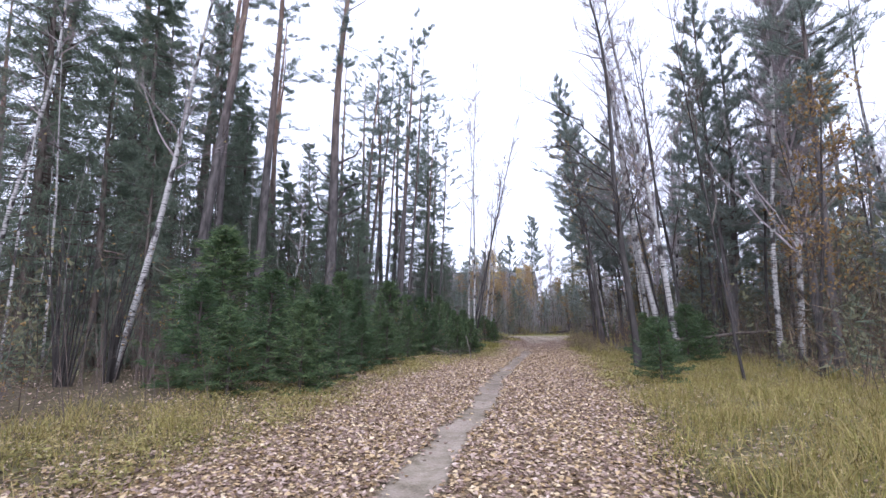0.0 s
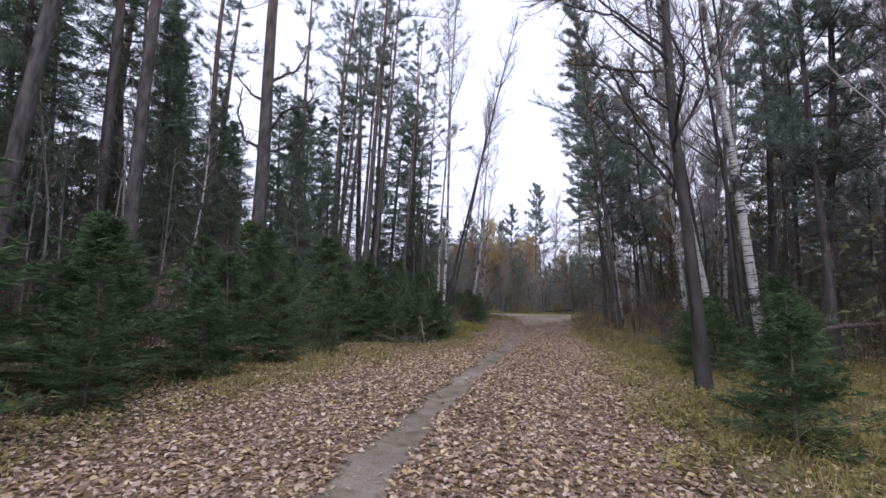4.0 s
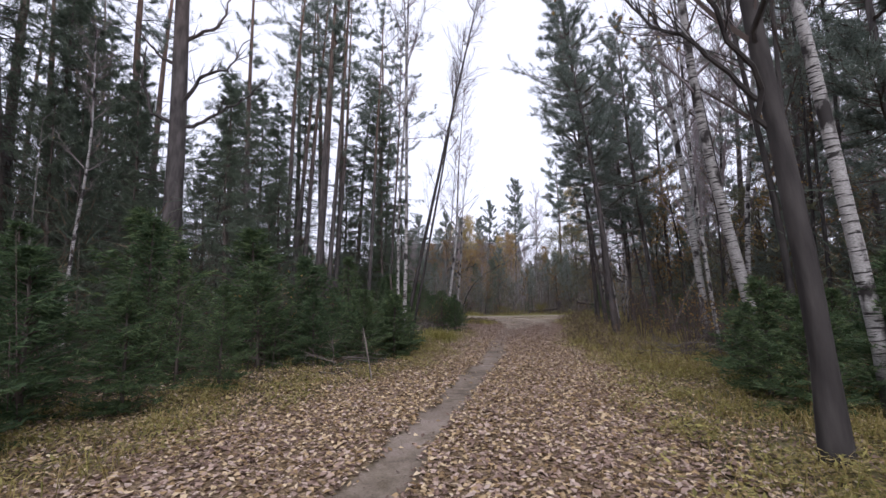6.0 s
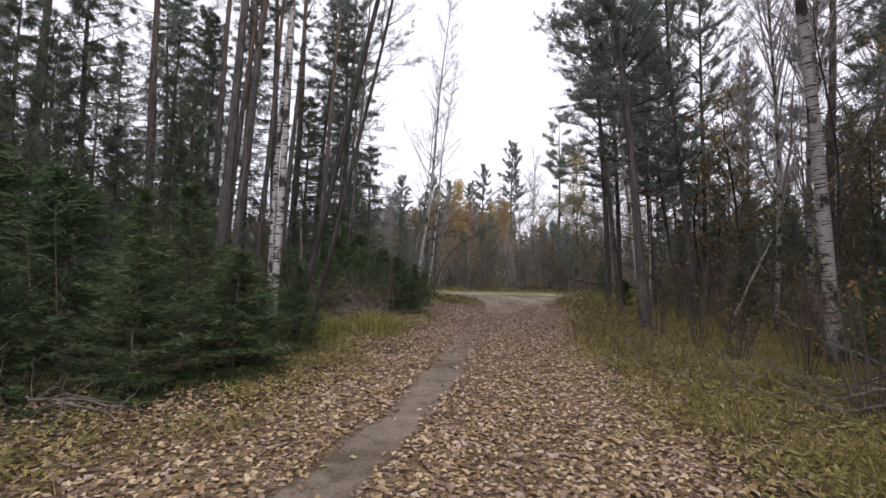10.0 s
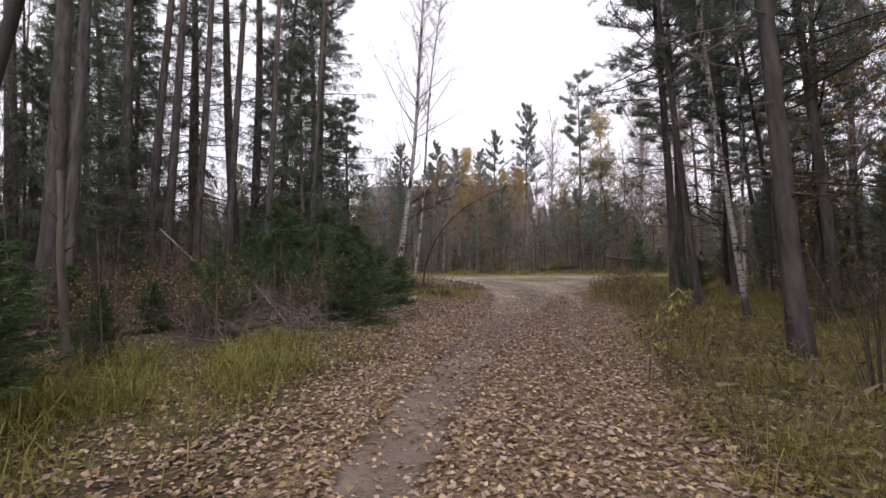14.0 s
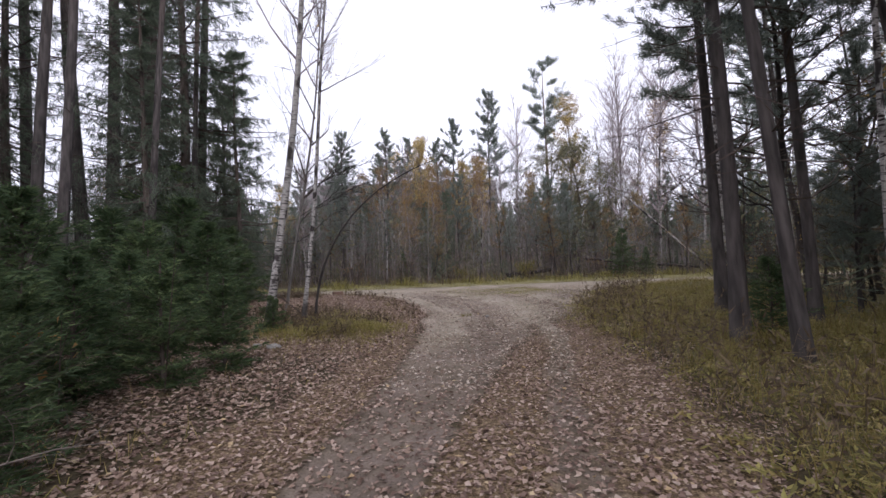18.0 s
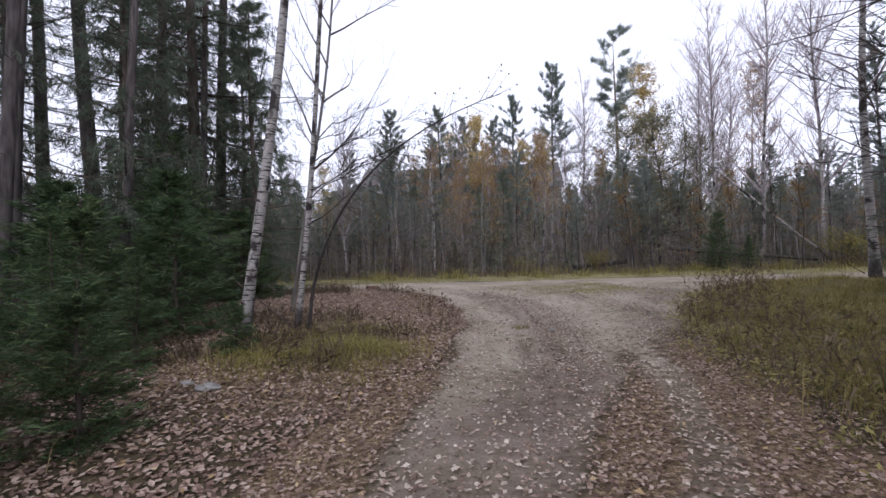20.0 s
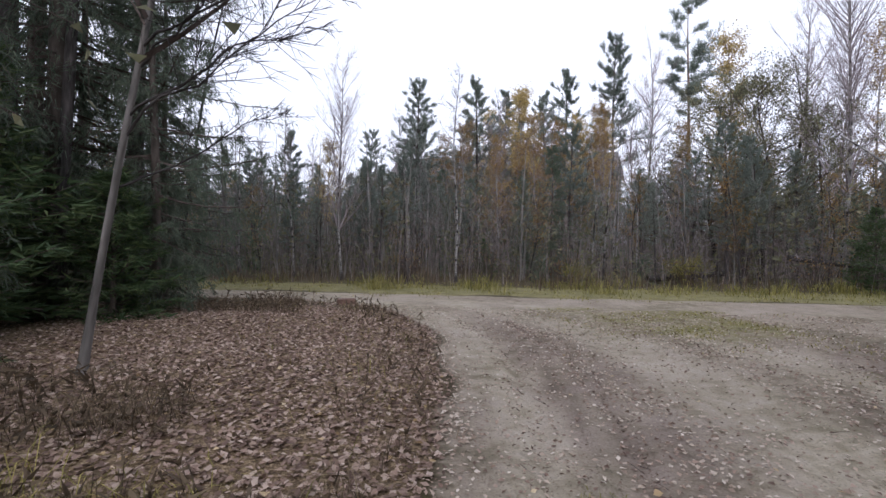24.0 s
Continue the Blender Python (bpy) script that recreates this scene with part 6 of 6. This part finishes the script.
def debris():
    """Twigs, bark and dark leaf scraps along the tyre edges of the crossing."""
    rng = np.random.default_rng(63)
    s, tw = Soup(), Soup()
    n = 4600
    k = rng.integers(0, 3, n)
    y = rng.uniform(34.5, 45.5, n)
    x = np.choose(k, [tread(y, 0), tread(y, 1), tread(y, 2)]) + rng.normal(size=n) * np.choose(k, [0.07, 0.16, 0.35])
    x2, y2 = rng.uniform(5, 13, 500), rng.uniform(34, 46.5, 500)
    keep = (x2 > left_edge(y2)) & (x2 < right_edge(y2))
    x, y = np.concatenate([x, x2[keep]]), np.concatenate([y, y2[keep]])
    lot = rng.uniform(0, 1, len(x)) < 0.35 + 0.65 * smooth(field(x, y, 0.3, 8), 0.4, 0.6)
    x, y = x[lot], y[lot]
    n = len(x)
    c = np.stack([x, y, relief(x, y) + 0.008], -1)
    a = rng.uniform(0, 6.28, n)
    nrm = unit(np.stack([rng.normal(size=n) * 0.35, rng.normal(size=n) * 0.35, np.ones(n)], -1))
    d = unit(np.cross(nrm, np.stack([np.cos(a), np.sin(a), np.zeros(n)], -1)))
    sz = rng.uniform(0.014, 0.042, n)
    kites(s, c, d, nrm, sz, sz * 0.6, 0.3)
    m = n // 10
    sticks(tw, c[::10][:m], c[::10][:m] + d[::10][:m] * rng.uniform(0.03, 0.13, (m, 1)), 0.003, 0.0015)
    tagged(new("track_debris", s.mesh("track_debris", M_LEAF2)), "dark leaf scraps along the wheel tracks", "debris", kind="stuff")
    tagged(new("track_twigs", tw.mesh("track_twigs", M_TWIG)), "small twigs scattered along the wheel tracks", "debris", kind="stuff")


debris()


# ---- boughs that reach over the track ----
def bough(tree, pts, r0, seed, twigs=26, mat=None, leaves=0):
    """One long limb with side twigs, given in the world and hung on its tree."""
    rng = np.random.default_rng(seed)
    pts = np.asarray(pts, float)
    stem = [c for c in tree.children if c.name.startswith("trunk")][0]
    ring = np.array([tuple(stem.matrix_world @ v.co) for v in stem.data.vertices])
    gap = np.abs(ring[:, 2] - pts[0][2])
    pts[0] = ring[np.argsort(gap)[:14]].mean(0)
    t = np.linspace(0, 1, 16)
    src = np.linspace(0, 1, len(pts))
    p = np.stack([np.interp(t, src, pts[:, i]) for i in range(3)], -1)
    ln = np.linalg.norm(pts[-1] - pts[0])
    p[1:] += np.cumsum(rng.normal(size=(15, 3)) * 0.014 * ln, 0)
    s = Soup()
    tube(s, p, r0 * (1 - 0.85 * t), 6)
    u = rng.uniform(0.2, 1, twigs)
    q = np.stack([np.interp(u, t, p[:, i]) for i in range(3)], -1)
    ahead = unit(pts[-1] - pts[0])
    d = unit(ahead * 0.9 + rng.normal(size=(twigs, 3)) * 0.55 + (0, 0, 0.15))
    sl = ln * rng.uniform(0.12, 0.38, twigs) * (1.15 - u * 0.6)
    e = q + d * sl[:, None]
    sticks(s, q, e, r0 * 0.3, 0.003)
    for _ in range(4):
        w = rng.uniform(0.25, 1, twigs)[:, None]
        b = q + (e - q) * w
        dd = unit(d + rng.normal(size=(twigs, 3)) * 0.6)
        sticks(s, b, b + dd * (sl * rng.uniform(0.2, 0.5, twigs))[:, None], 0.004, 0.0015)
    me = s.mesh("long_bough", mat or M_TWIG)
    me.transform(tree.matrix_world.inverted())
    part("bough", me, tree)
    if leaves:
        lv = Soup()
        c = e[rng.integers(0, twigs, leaves)] + rng.normal(size=(leaves, 3)) * 0.1
        blades(lv, c, unit(rng.normal(size=(leaves, 3)) + (0, 0, -1)), 0.06, 0.045, rng)
        me = lv.mesh("bough_leaves", M_RUST)
        me.transform(tree.matrix_world.inverted())
        part("foliage", me, tree, kind="stuff")


bpy.context.view_layer.update()
for k, pts in enumerate((((2.9, 40.85, 2.4), (4.1, 40.9, 3.2), (5.4, 40.7, 3.62)), ((3.05, 40.95, 2.85), (4.3, 41.2, 3.3), (5.0, 41.4, 3.35)), ((3.1, 41.0, 3.2), (3.9, 40.8, 3.8), (4.6, 40.6, 3.9)),
                         ((3.2, 41.0, 3.5), (4.4, 41.1, 4.2), (5.6, 41.0, 4.4)), ((2.8, 40.85, 2.0), (3.6, 41.5, 2.5), (4.1, 41.9, 2.9)), ((3.2, 41.1, 3.8), (3.9, 41.9, 4.6), (4.7, 42.3, 5.0)))):
    bough(crossing_tree, pts, 0.015, 100 + k, 26, M_GREY)
for k, pts in enumerate((((-5.2, 23.1, 7.1), (-4.4, 23.0, 7.15), (-3.3, 22.8, 7.7), (-2.2, 22.7, 8.4)), ((-5.1, 23.1, 8.0), (-4.5, 23.1, 8.3), (-3.5, 23.0, 8.5), (-2.9, 23.0, 9.4)), ((-5.2, 23.1, 6.9), (-5.9, 23.0, 7.4), (-6.3, 22.9, 8.6), (-6.0, 22.8, 9.6)),
                         ((-5.0, 23.2, 9.6), (-4.2, 23.2, 10.4), (-3.6, 23.1, 11.6)), ((-5.1, 23.1, 8.8), (-5.9, 23.2, 9.3), (-6.6, 23.2, 10.4)))):
    bough(crooked_pine, [(x - 0.54, y + 1.4, z) for x, y, z in pts], 0.075, 120 + k, 14, M_PINE)
for k, pts in enumerate((((5.3, 13.62, 3.0), (4.6, 13.7, 4.6), (4.1, 13.7, 5.5)), ((5.16, 13.65, 4.6), (4.5, 13.7, 5.1), (3.4, 13.6, 5.2)), ((5.0, 13.75, 5.4), (4.2, 13.9, 6.2), (3.0, 13.8, 6.4)), ((5.25, 13.65, 3.9), (4.9, 12.9, 5.0), (4.0, 12.4, 5.9)),
                         ((4.9, 13.8, 6.0), (4.0, 14.6, 7.0), (3.2, 15.0, 7.2)), ((5.2, 13.65, 4.2), (5.9, 13.9, 5.2), (6.6, 14.2, 6.4)), ((4.8, 13.8, 6.8), (3.8, 13.4, 8.0), (2.6, 13.2, 8.4)), ((5.3, 13.6, 3.2), (4.7, 14.3, 4.2), (4.2, 14.8, 5.3)))):
    bough(bending_tree, pts, 0.03, 140 + k, 30, M_GREY, 40)


for k, pts in enumerate((((13.9, 37.1, 2.6), (12.6, 37.3, 3.3), (11.0, 37.4, 3.75)), ((13.9, 37.1, 3.0), (12.6, 37.3, 3.5), (11.2, 37.4, 4.15)), ((13.9, 37.1, 2.2), (12.8, 37.3, 2.9), (11.4, 37.4, 3.2)), ((13.9, 37.1, 1.9), (12.9, 37.5, 2.5), (11.7, 37.6, 2.9)),
                         ((13.8, 37.1, 3.8), (12.9, 37.4, 4.3), (11.8, 37.6, 4.6)), ((13.9, 37.1, 2.4), (13.2, 38.4, 2.8), (12.4, 39.2, 2.7)))):
    bough(overhang_tree, pts, 0.02, 160 + k, 28, M_GREY)


# ---- loose things ----
def pole(name, label, p0, p1, r0, r1, mat, cat, sides=8):
    rng = np.random.default_rng(len(scene.objects))
    s = Soup()
    p0, p1 = np.array(p0, float), np.array(p1, float)
    t = np.linspace(0, 1, 9)
    pts = p0 + (p1 - p0) * t[:, None] + np.cumsum(rng.normal(size=(9, 3)) * 0.012 * np.linalg.norm(p1 - p0) / 3, 0)
    tube(s, pts, r0 + (r1 - r0) * t, sides)
    k = 8
    w = rng.uniform(0.3, 0.95, k)
    q = p0 + (p1 - p0) * w[:, None]
    tw = Soup()
    sticks(tw, q, q + unit(rng.normal(size=(k, 3)) + (0, 0, 0.6)) * rng.uniform(0.08, 0.35, (k, 1)), r1 * 0.5, r1 * 0.2)
    ob = tagged(new(name, s.mesh(name, mat, True)), label, cat)
    part("twig_work", tw.mesh("side_twigs", mat), ob, kind="stuff")
    return ob


def stone(name, label, x, y, size, mat, cat, box=False):
    bm = bmesh.new()
    if box:
        bmesh.ops.create_cube(bm, size=1)
        bmesh.ops.bevel(bm, geom=bm.edges[:], offset=0.06, segments=2, affect="EDGES")
    else:
        bmesh.ops.create_icosphere(bm, subdivisions=3, radius=0.5)
    for v in bm.verts:
        f = 1 + 0.5 * noise.noise(v.co * 3.1 + Vector((x, y, 0))) * (0.3 if box else 1)
        v.co = Vector((v.co.x * size[0] * f, v.co.y * size[1] * f, v.co.z * size[2] * f))
    me = bpy.data.meshes.new(name)
    bm.to_mesh(me)
    bm.free()
    me.materials.append(mat)
    ob = new(name, me)
    ob.matrix_basis = pose(x, y, float(relief(np.array(x), np.array(y))) + size[2] * 0.3, 0, 0, 25)
    return tagged(ob, label, cat)


pole("dead_pole", "thin dead stick standing before the spruces", (1.1, 18.6, -0.05), (0.88, 18.8, 0.95), 0.018, 0.008, M_STICK, "stick")
pole("dead_pole", "pale dead birch pole leaning among the bushes", (11.2, 27.6, 0.0), (12.6, 27.9, 2.5), 0.04, 0.02, M_DEAD, "stick")
pole("fallen_trunk", "thin fallen trunk hung up between standing trees", (7.2, 14.9, 0.85), (14.8, 19.5, 1.5), 0.06, 0.035, M_SPRUCE, "log")
pole("fallen_trunk", "dark log lying at the edge of the wood", (11.6, 54.6, 0.15), (14.4, 55.2, 0.28), 0.14, 0.10, M_GREY, "log")
pole("fallen_trunk", "broken trunk lying at the edge of the wood", (16.2, 54.8, 1.0), (22.5, 53.8, 0.2), 0.10, 0.06, M_GREY, "log")
pole("leaning_birch", "pale dead birch leaning out of the wood", (23.0, 53.2, 0.1), (18.4, 55.5, 5.2), 0.065, 0.035, M_BIRCH, "birch")
pole("stump_stem", "thin dark dead stem beside the track", (0.9, 26.6, -0.05), (0.75, 26.7, 2.3), 0.05, 0.03, M_SPRUCE, "stick")
pole("dead_branch", "bare dead branch lying in the grass", (0.3, 30.4, 0.1), (1.5, 31.0, 0.7), 0.018, 0.006, M_DEAD, "branch")
pole("dead_branch", "bare dead branch lying in the grass", (1.9, 30.6, 0.05), (0.9, 31.4, 0.85), 0.016, 0.006, M_DEAD, "branch")
pole("dead_branch", "bare dead branch lying in the grass", (1.2, 29.9, 0.05), (2.3, 30.9, 0.5), 0.014, 0.005, M_DEAD, "branch")
pole("dead_branch", "dead branch caught between the trunks", (-1.6, 32.4, 2.0), (-0.4, 32.2, 0.9), 0.018, 0.008, M_DEAD, "branch")
pole("dead_branch", "dark dead branch on the leaves", (3.1, 37.75, 1.0), (4.1, 38.0, 0.02), 0.013, 0.007, M_TWIG, "branch")
def brush_pile(name, label, cx, cy, rx, ry, height, count, seed):
    """Dead boughs heaped up on the ground beside the track."""
    rng = np.random.default_rng(seed)
    s = Soup()
    a, q = rng.uniform(0, 6.28, count), np.sqrt(rng.uniform(0, 1, count))
    x, y = cx + np.cos(a) * q * rx, cy + np.sin(a) * q * ry
    p = np.stack([x, y, relief(x, y) + rng.uniform(0.0, 0.7, count) * height * (1 - q * q)], -1)
    ln = rng.uniform(0.5, 1.6, count)
    b = grow(p, azim(rng.uniform(0, 6.28, count), rng.uniform(-0.1, 0.7, count)), ln, 5, -0.06, 0.16, rng)
    wood(s, b, 0.007 + 0.007 * ln, 0.003)
    t, d = along(b, rng.uniform(0.25, 1, (count, 7)))
    tw = grow(t.reshape(-1, 3), d.reshape(-1, 3) + rng.normal(size=(count * 7, 3)) * 0.6, rng.uniform(0.12, 0.5, count * 7), 3, -0.05, 0.2, rng)
    wood(s, tw, 0.005, 0.0015)
    tagged(new(name, s.mesh(name, M_STICK)), label, "brush pile", kind="stuff")


brush_pile("brush_pile", "heap of dead grey boughs beside the track", 1.3, 30.6, 1.5, 1.1, 0.7, 90, 71)
brush_pile("brush_pile", "dead boughs lying before the spruces", 1.6, 29.0, 0.9, 0.7, 0.4, 34, 72)
brush_pile("brush_pile", "dry fallen twigs below the young spruces", 0.0, 20.1, 0.8, 0.6, 0.35, 16, 73)
brush_pile("brush_pile", "dead twigs among the bushes beside the track", 8.6, 20.6, 0.9, 0.9, 0.7, 50, 74)
stone("concrete_block", "brown weathered block at the fork", 3.2, 46.9, (0.4, 0.22, 0.16), M_BRICK, "block", True)
stone("field_stone", "pale stone half sunk among leaves", 3.9, 35.5, (0.22, 0.15, 0.09), M_STONE, "stone")
stone("field_stone", "pale stone half sunk among leaves", 3.6, 35.65, (0.14, 0.1, 0.06), M_STONE, "stone")
stone("field_stone", "small stone on the dirt", 7.9, 38.9, (0.1, 0.08, 0.06), M_STONE, "stone")
stone("field_stone", "pale stone half sunk among leaves", 0.4, 26.3, (0.28, 0.2, 0.18), M_STONE, "stone")


def arching_sapling():
    """A thin bare tree bowed over towards the crossing."""
    rng = np.random.default_rng(71)
    root = tagged(new("bowed_sapling"), "thin bare tree bowed over towards the crossing", "tree")
    root.matrix_basis = pose(4.05, 38.1, 0)
    t = np.linspace(0, 1, 22)
    pts = np.stack([0.05 * t + 3.0 * t ** 2.2, 0.15 * t - 0.4 * t ** 2, 4.6 * t - 0.95 * t ** 3], -1)
    s = Soup()
    tube(s, np.concatenate([[pts[0] - (0, 0, 0.2)], pts]), np.concatenate([[0.036], 0.032 - 0.026 * t]), 7)
    part("trunk", s.mesh("bowed_trunk", M_GREY, True), root)
    b, lv = Soup(), Soup()
    k = 46
    u = rng.uniform(0.35, 1, k)
    p = np.stack([np.interp(u, t, pts[:, i]) for i in range(3)], -1)
    e = p + unit(rng.normal(size=(k, 3)) + (0.9, 0.2, 0.2)) * rng.uniform(0.15, 0.6, (k, 1))
    sticks(b, p, e, 0.006, 0.002)
    p2 = p + (e - p) * 0.6
    e2 = p2 + unit(rng.normal(size=(k, 3))) * 0.25
    sticks(b, p2, e2, 0.003, 0.0015)
    blades(lv, np.concatenate([e, e2]), unit(rng.normal(size=(2 * k, 3)) + (0, 0, -1)), 0.05, 0.035, rng)
    # leaf sprays that hang from the bowed top
    h = np.repeat(pts[-7:-1], 4, 0) + rng.normal(size=(24, 3)) * (0.25, 0.25, 0.02)
    low = h - np.array([0, 0, 1]) * rng.uniform(0.3, 1.1, (24, 1)) + rng.normal(size=(24, 3)) * 0.05
    sticks(b, h, low, 0.002, 0.001)
    for w in (0.4, 0.7, 0.85, 1.0):
        blades(lv, h + (low - h) * w, unit(rng.normal(size=(24, 3)) + (0, 0, -0.8)), 0.055, 0.045, rng)
    part("twig_work", b.mesh("bowed_branches", M_TWIG), root, kind="stuff")
    part("foliage", lv.mesh("bowed_leaves", M_OLIVE), root, kind="stuff")


arching_sapling()


def tall_weed(x, y, h, seed):
    rng = np.random.default_rng(seed)
    root = tagged(new("tall_weed"), "leafy yellow-green weed stalk beside the track", "plant", "tall weeds")
    root.matrix_basis = pose(x, y, float(relief(np.array(x), np.array(y))) - 0.02)
    s, lv = Soup(), Soup()
    pts = np.array([[0, 0, 0], [0.02, 0.01, h * 0.4], [0.06, -0.02, h * 0.75], [0.12, 0.0, h]])
    tube(s, pts, [0.008, 0.007, 0.005, 0.003], 5)
    n = 34
    z = rng.uniform(0.1, 1, n) ** 0.6 * h
    a = np.arange(n) * 2.4 + rng.normal(size=n) * 0.6
    d = azim(a, rng.uniform(-0.9, 0.7, n))
    c = np.stack([np.interp(z, pts[:, 2], pts[:, 0]), np.interp(z, pts[:, 2], pts[:, 1]), z], -1) + d * 0.07
    kites(lv, c, d, unit(np.cross(d, np.stack([-np.sin(a), np.cos(a), 0 * a], -1)) * -1 + 0.001), rng.uniform(0.07, 0.15, n), rng.uniform(0.02, 0.038, n), 0.15)
    part("stalk", s.mesh("weed_stalk", M_WEED, True), root)
    part("foliage", lv.mesh("weed_leaves", M_LEAFY), root, kind="stuff")


for k, (wx, wy, wh) in enumerate(((7.0, 26.65, 1.2), (7.15, 26.9, 1.0), (6.95, 26.95, 0.85), (8.19, 28.12, 0.9), (8.05, 28.42, 1.0), (8.42, 28.0, 0.8), (7.6, 27.0, 0.7), (8.5, 28.45, 1.0), (8.3, 29.3, 0.8))):
    tall_weed(wx, wy, wh, 80 + k)


# ---- the house behind the far trees ----
def house():
    root = tagged(new("house"), "old plastered house with grey gable roof behind trees", "house")
    root.matrix_basis = pose(5.2, 86, 0, 0, 0, -4)

    def slab(name, mat, pts, faces, parent, label=""):
        me = bpy.data.meshes.new(name)
        me.from_pydata(pts, [], faces)
        me.materials.append(mat)
        return part(name, me, parent, label)

    def box(name, mat, x0, x1, y0, y1, z0, z1, parent, label=""):
        p = [(x, y, z) for z in (z0, z1) for x, y in ((x0, y0), (x1, y0), (x1, y1), (x0, y1))]
        return slab(name, mat, p, [(0, 1, 2, 3)[::-1], (4, 5, 6, 7), (0, 1, 5, 4), (1, 2, 6, 5), (2, 3, 7, 6), (3, 0, 4, 7)], parent, label)

    # front wall in piers and bands round the window openings
    xs = (-10.5, -8.6, -7.2, -4.8, -3.4, -1.0, 0.4, 2.8, 4.2, 6.6, 8.0, 11.0)
    for i in range(len(xs) - 1):
        if i % 2 == 0:
            box("wall", M_PLASTER, xs[i], xs[i + 1], -4.0, -3.6, 0, 7.4, root)
        else:
            for z0, z1 in ((0, 1.2), (2.8, 4.4), (6.0, 7.4)):
                box("wall", M_PLASTER, xs[i], xs[i + 1], -4.0, -3.6, z0, z1, root)
            # panels close the openings; the rooms' darkness is their colour
            for z0 in (1.2, 4.4):
                w = box("window", M_DARK, xs[i], xs[i + 1], -3.7, -3.62, z0, z0 + 1.6, root, "window filled by a near-black panel for the unlit room")
                box("frame", M_DEAD, (xs[i] + xs[i + 1]) / 2 - 0.04, (xs[i] + xs[i + 1]) / 2 + 0.04, -3.76, -3.705, z0, z0 + 1.6, w)
    box("wall", M_PLASTER, -10.5, 11.0, 3.6, 4.0, 0, 7.4, root)
    for x in (-10.5, 10.6):
        box("wall", M_PLASTER, x, x + 0.4, -3.6, 3.6, 0, 7.4, root)
        slab("gable", M_PLASTER, [(x, -4, 7.4), (x, 4, 7.4), (x, 0, 10.2), (x + 0.4, -4, 7.4), (x + 0.4, 4, 7.4), (x + 0.4, 0, 10.2)], [(0, 2, 1), (3, 4, 5), (0, 3, 5, 2), (1, 2, 5, 4), (0, 1, 4, 3)], root)
    for s in (-1, 1):
        slab("roof", M_SLATE, [(-11, s * 4.5, 7.15), (11.5, s * 4.5, 7.15), (11.5, 0, 10.35), (-11, 0, 10.35), (-11, s * 4.5, 7.0), (11.5, s * 4.5, 7.0), (11.5, 0, 10.2), (-11, 0, 10.2)],
             [(0, 1, 2, 3), (4, 5, 6, 7), (0, 1, 5, 4), (1, 2, 6, 5), (2, 3, 7, 6), (3, 0, 4, 7)], root)
    box("chimney", M_BRICK, 2.0, 2.7, -0.4, 0.3, 9.6, 11.2, root)


house()
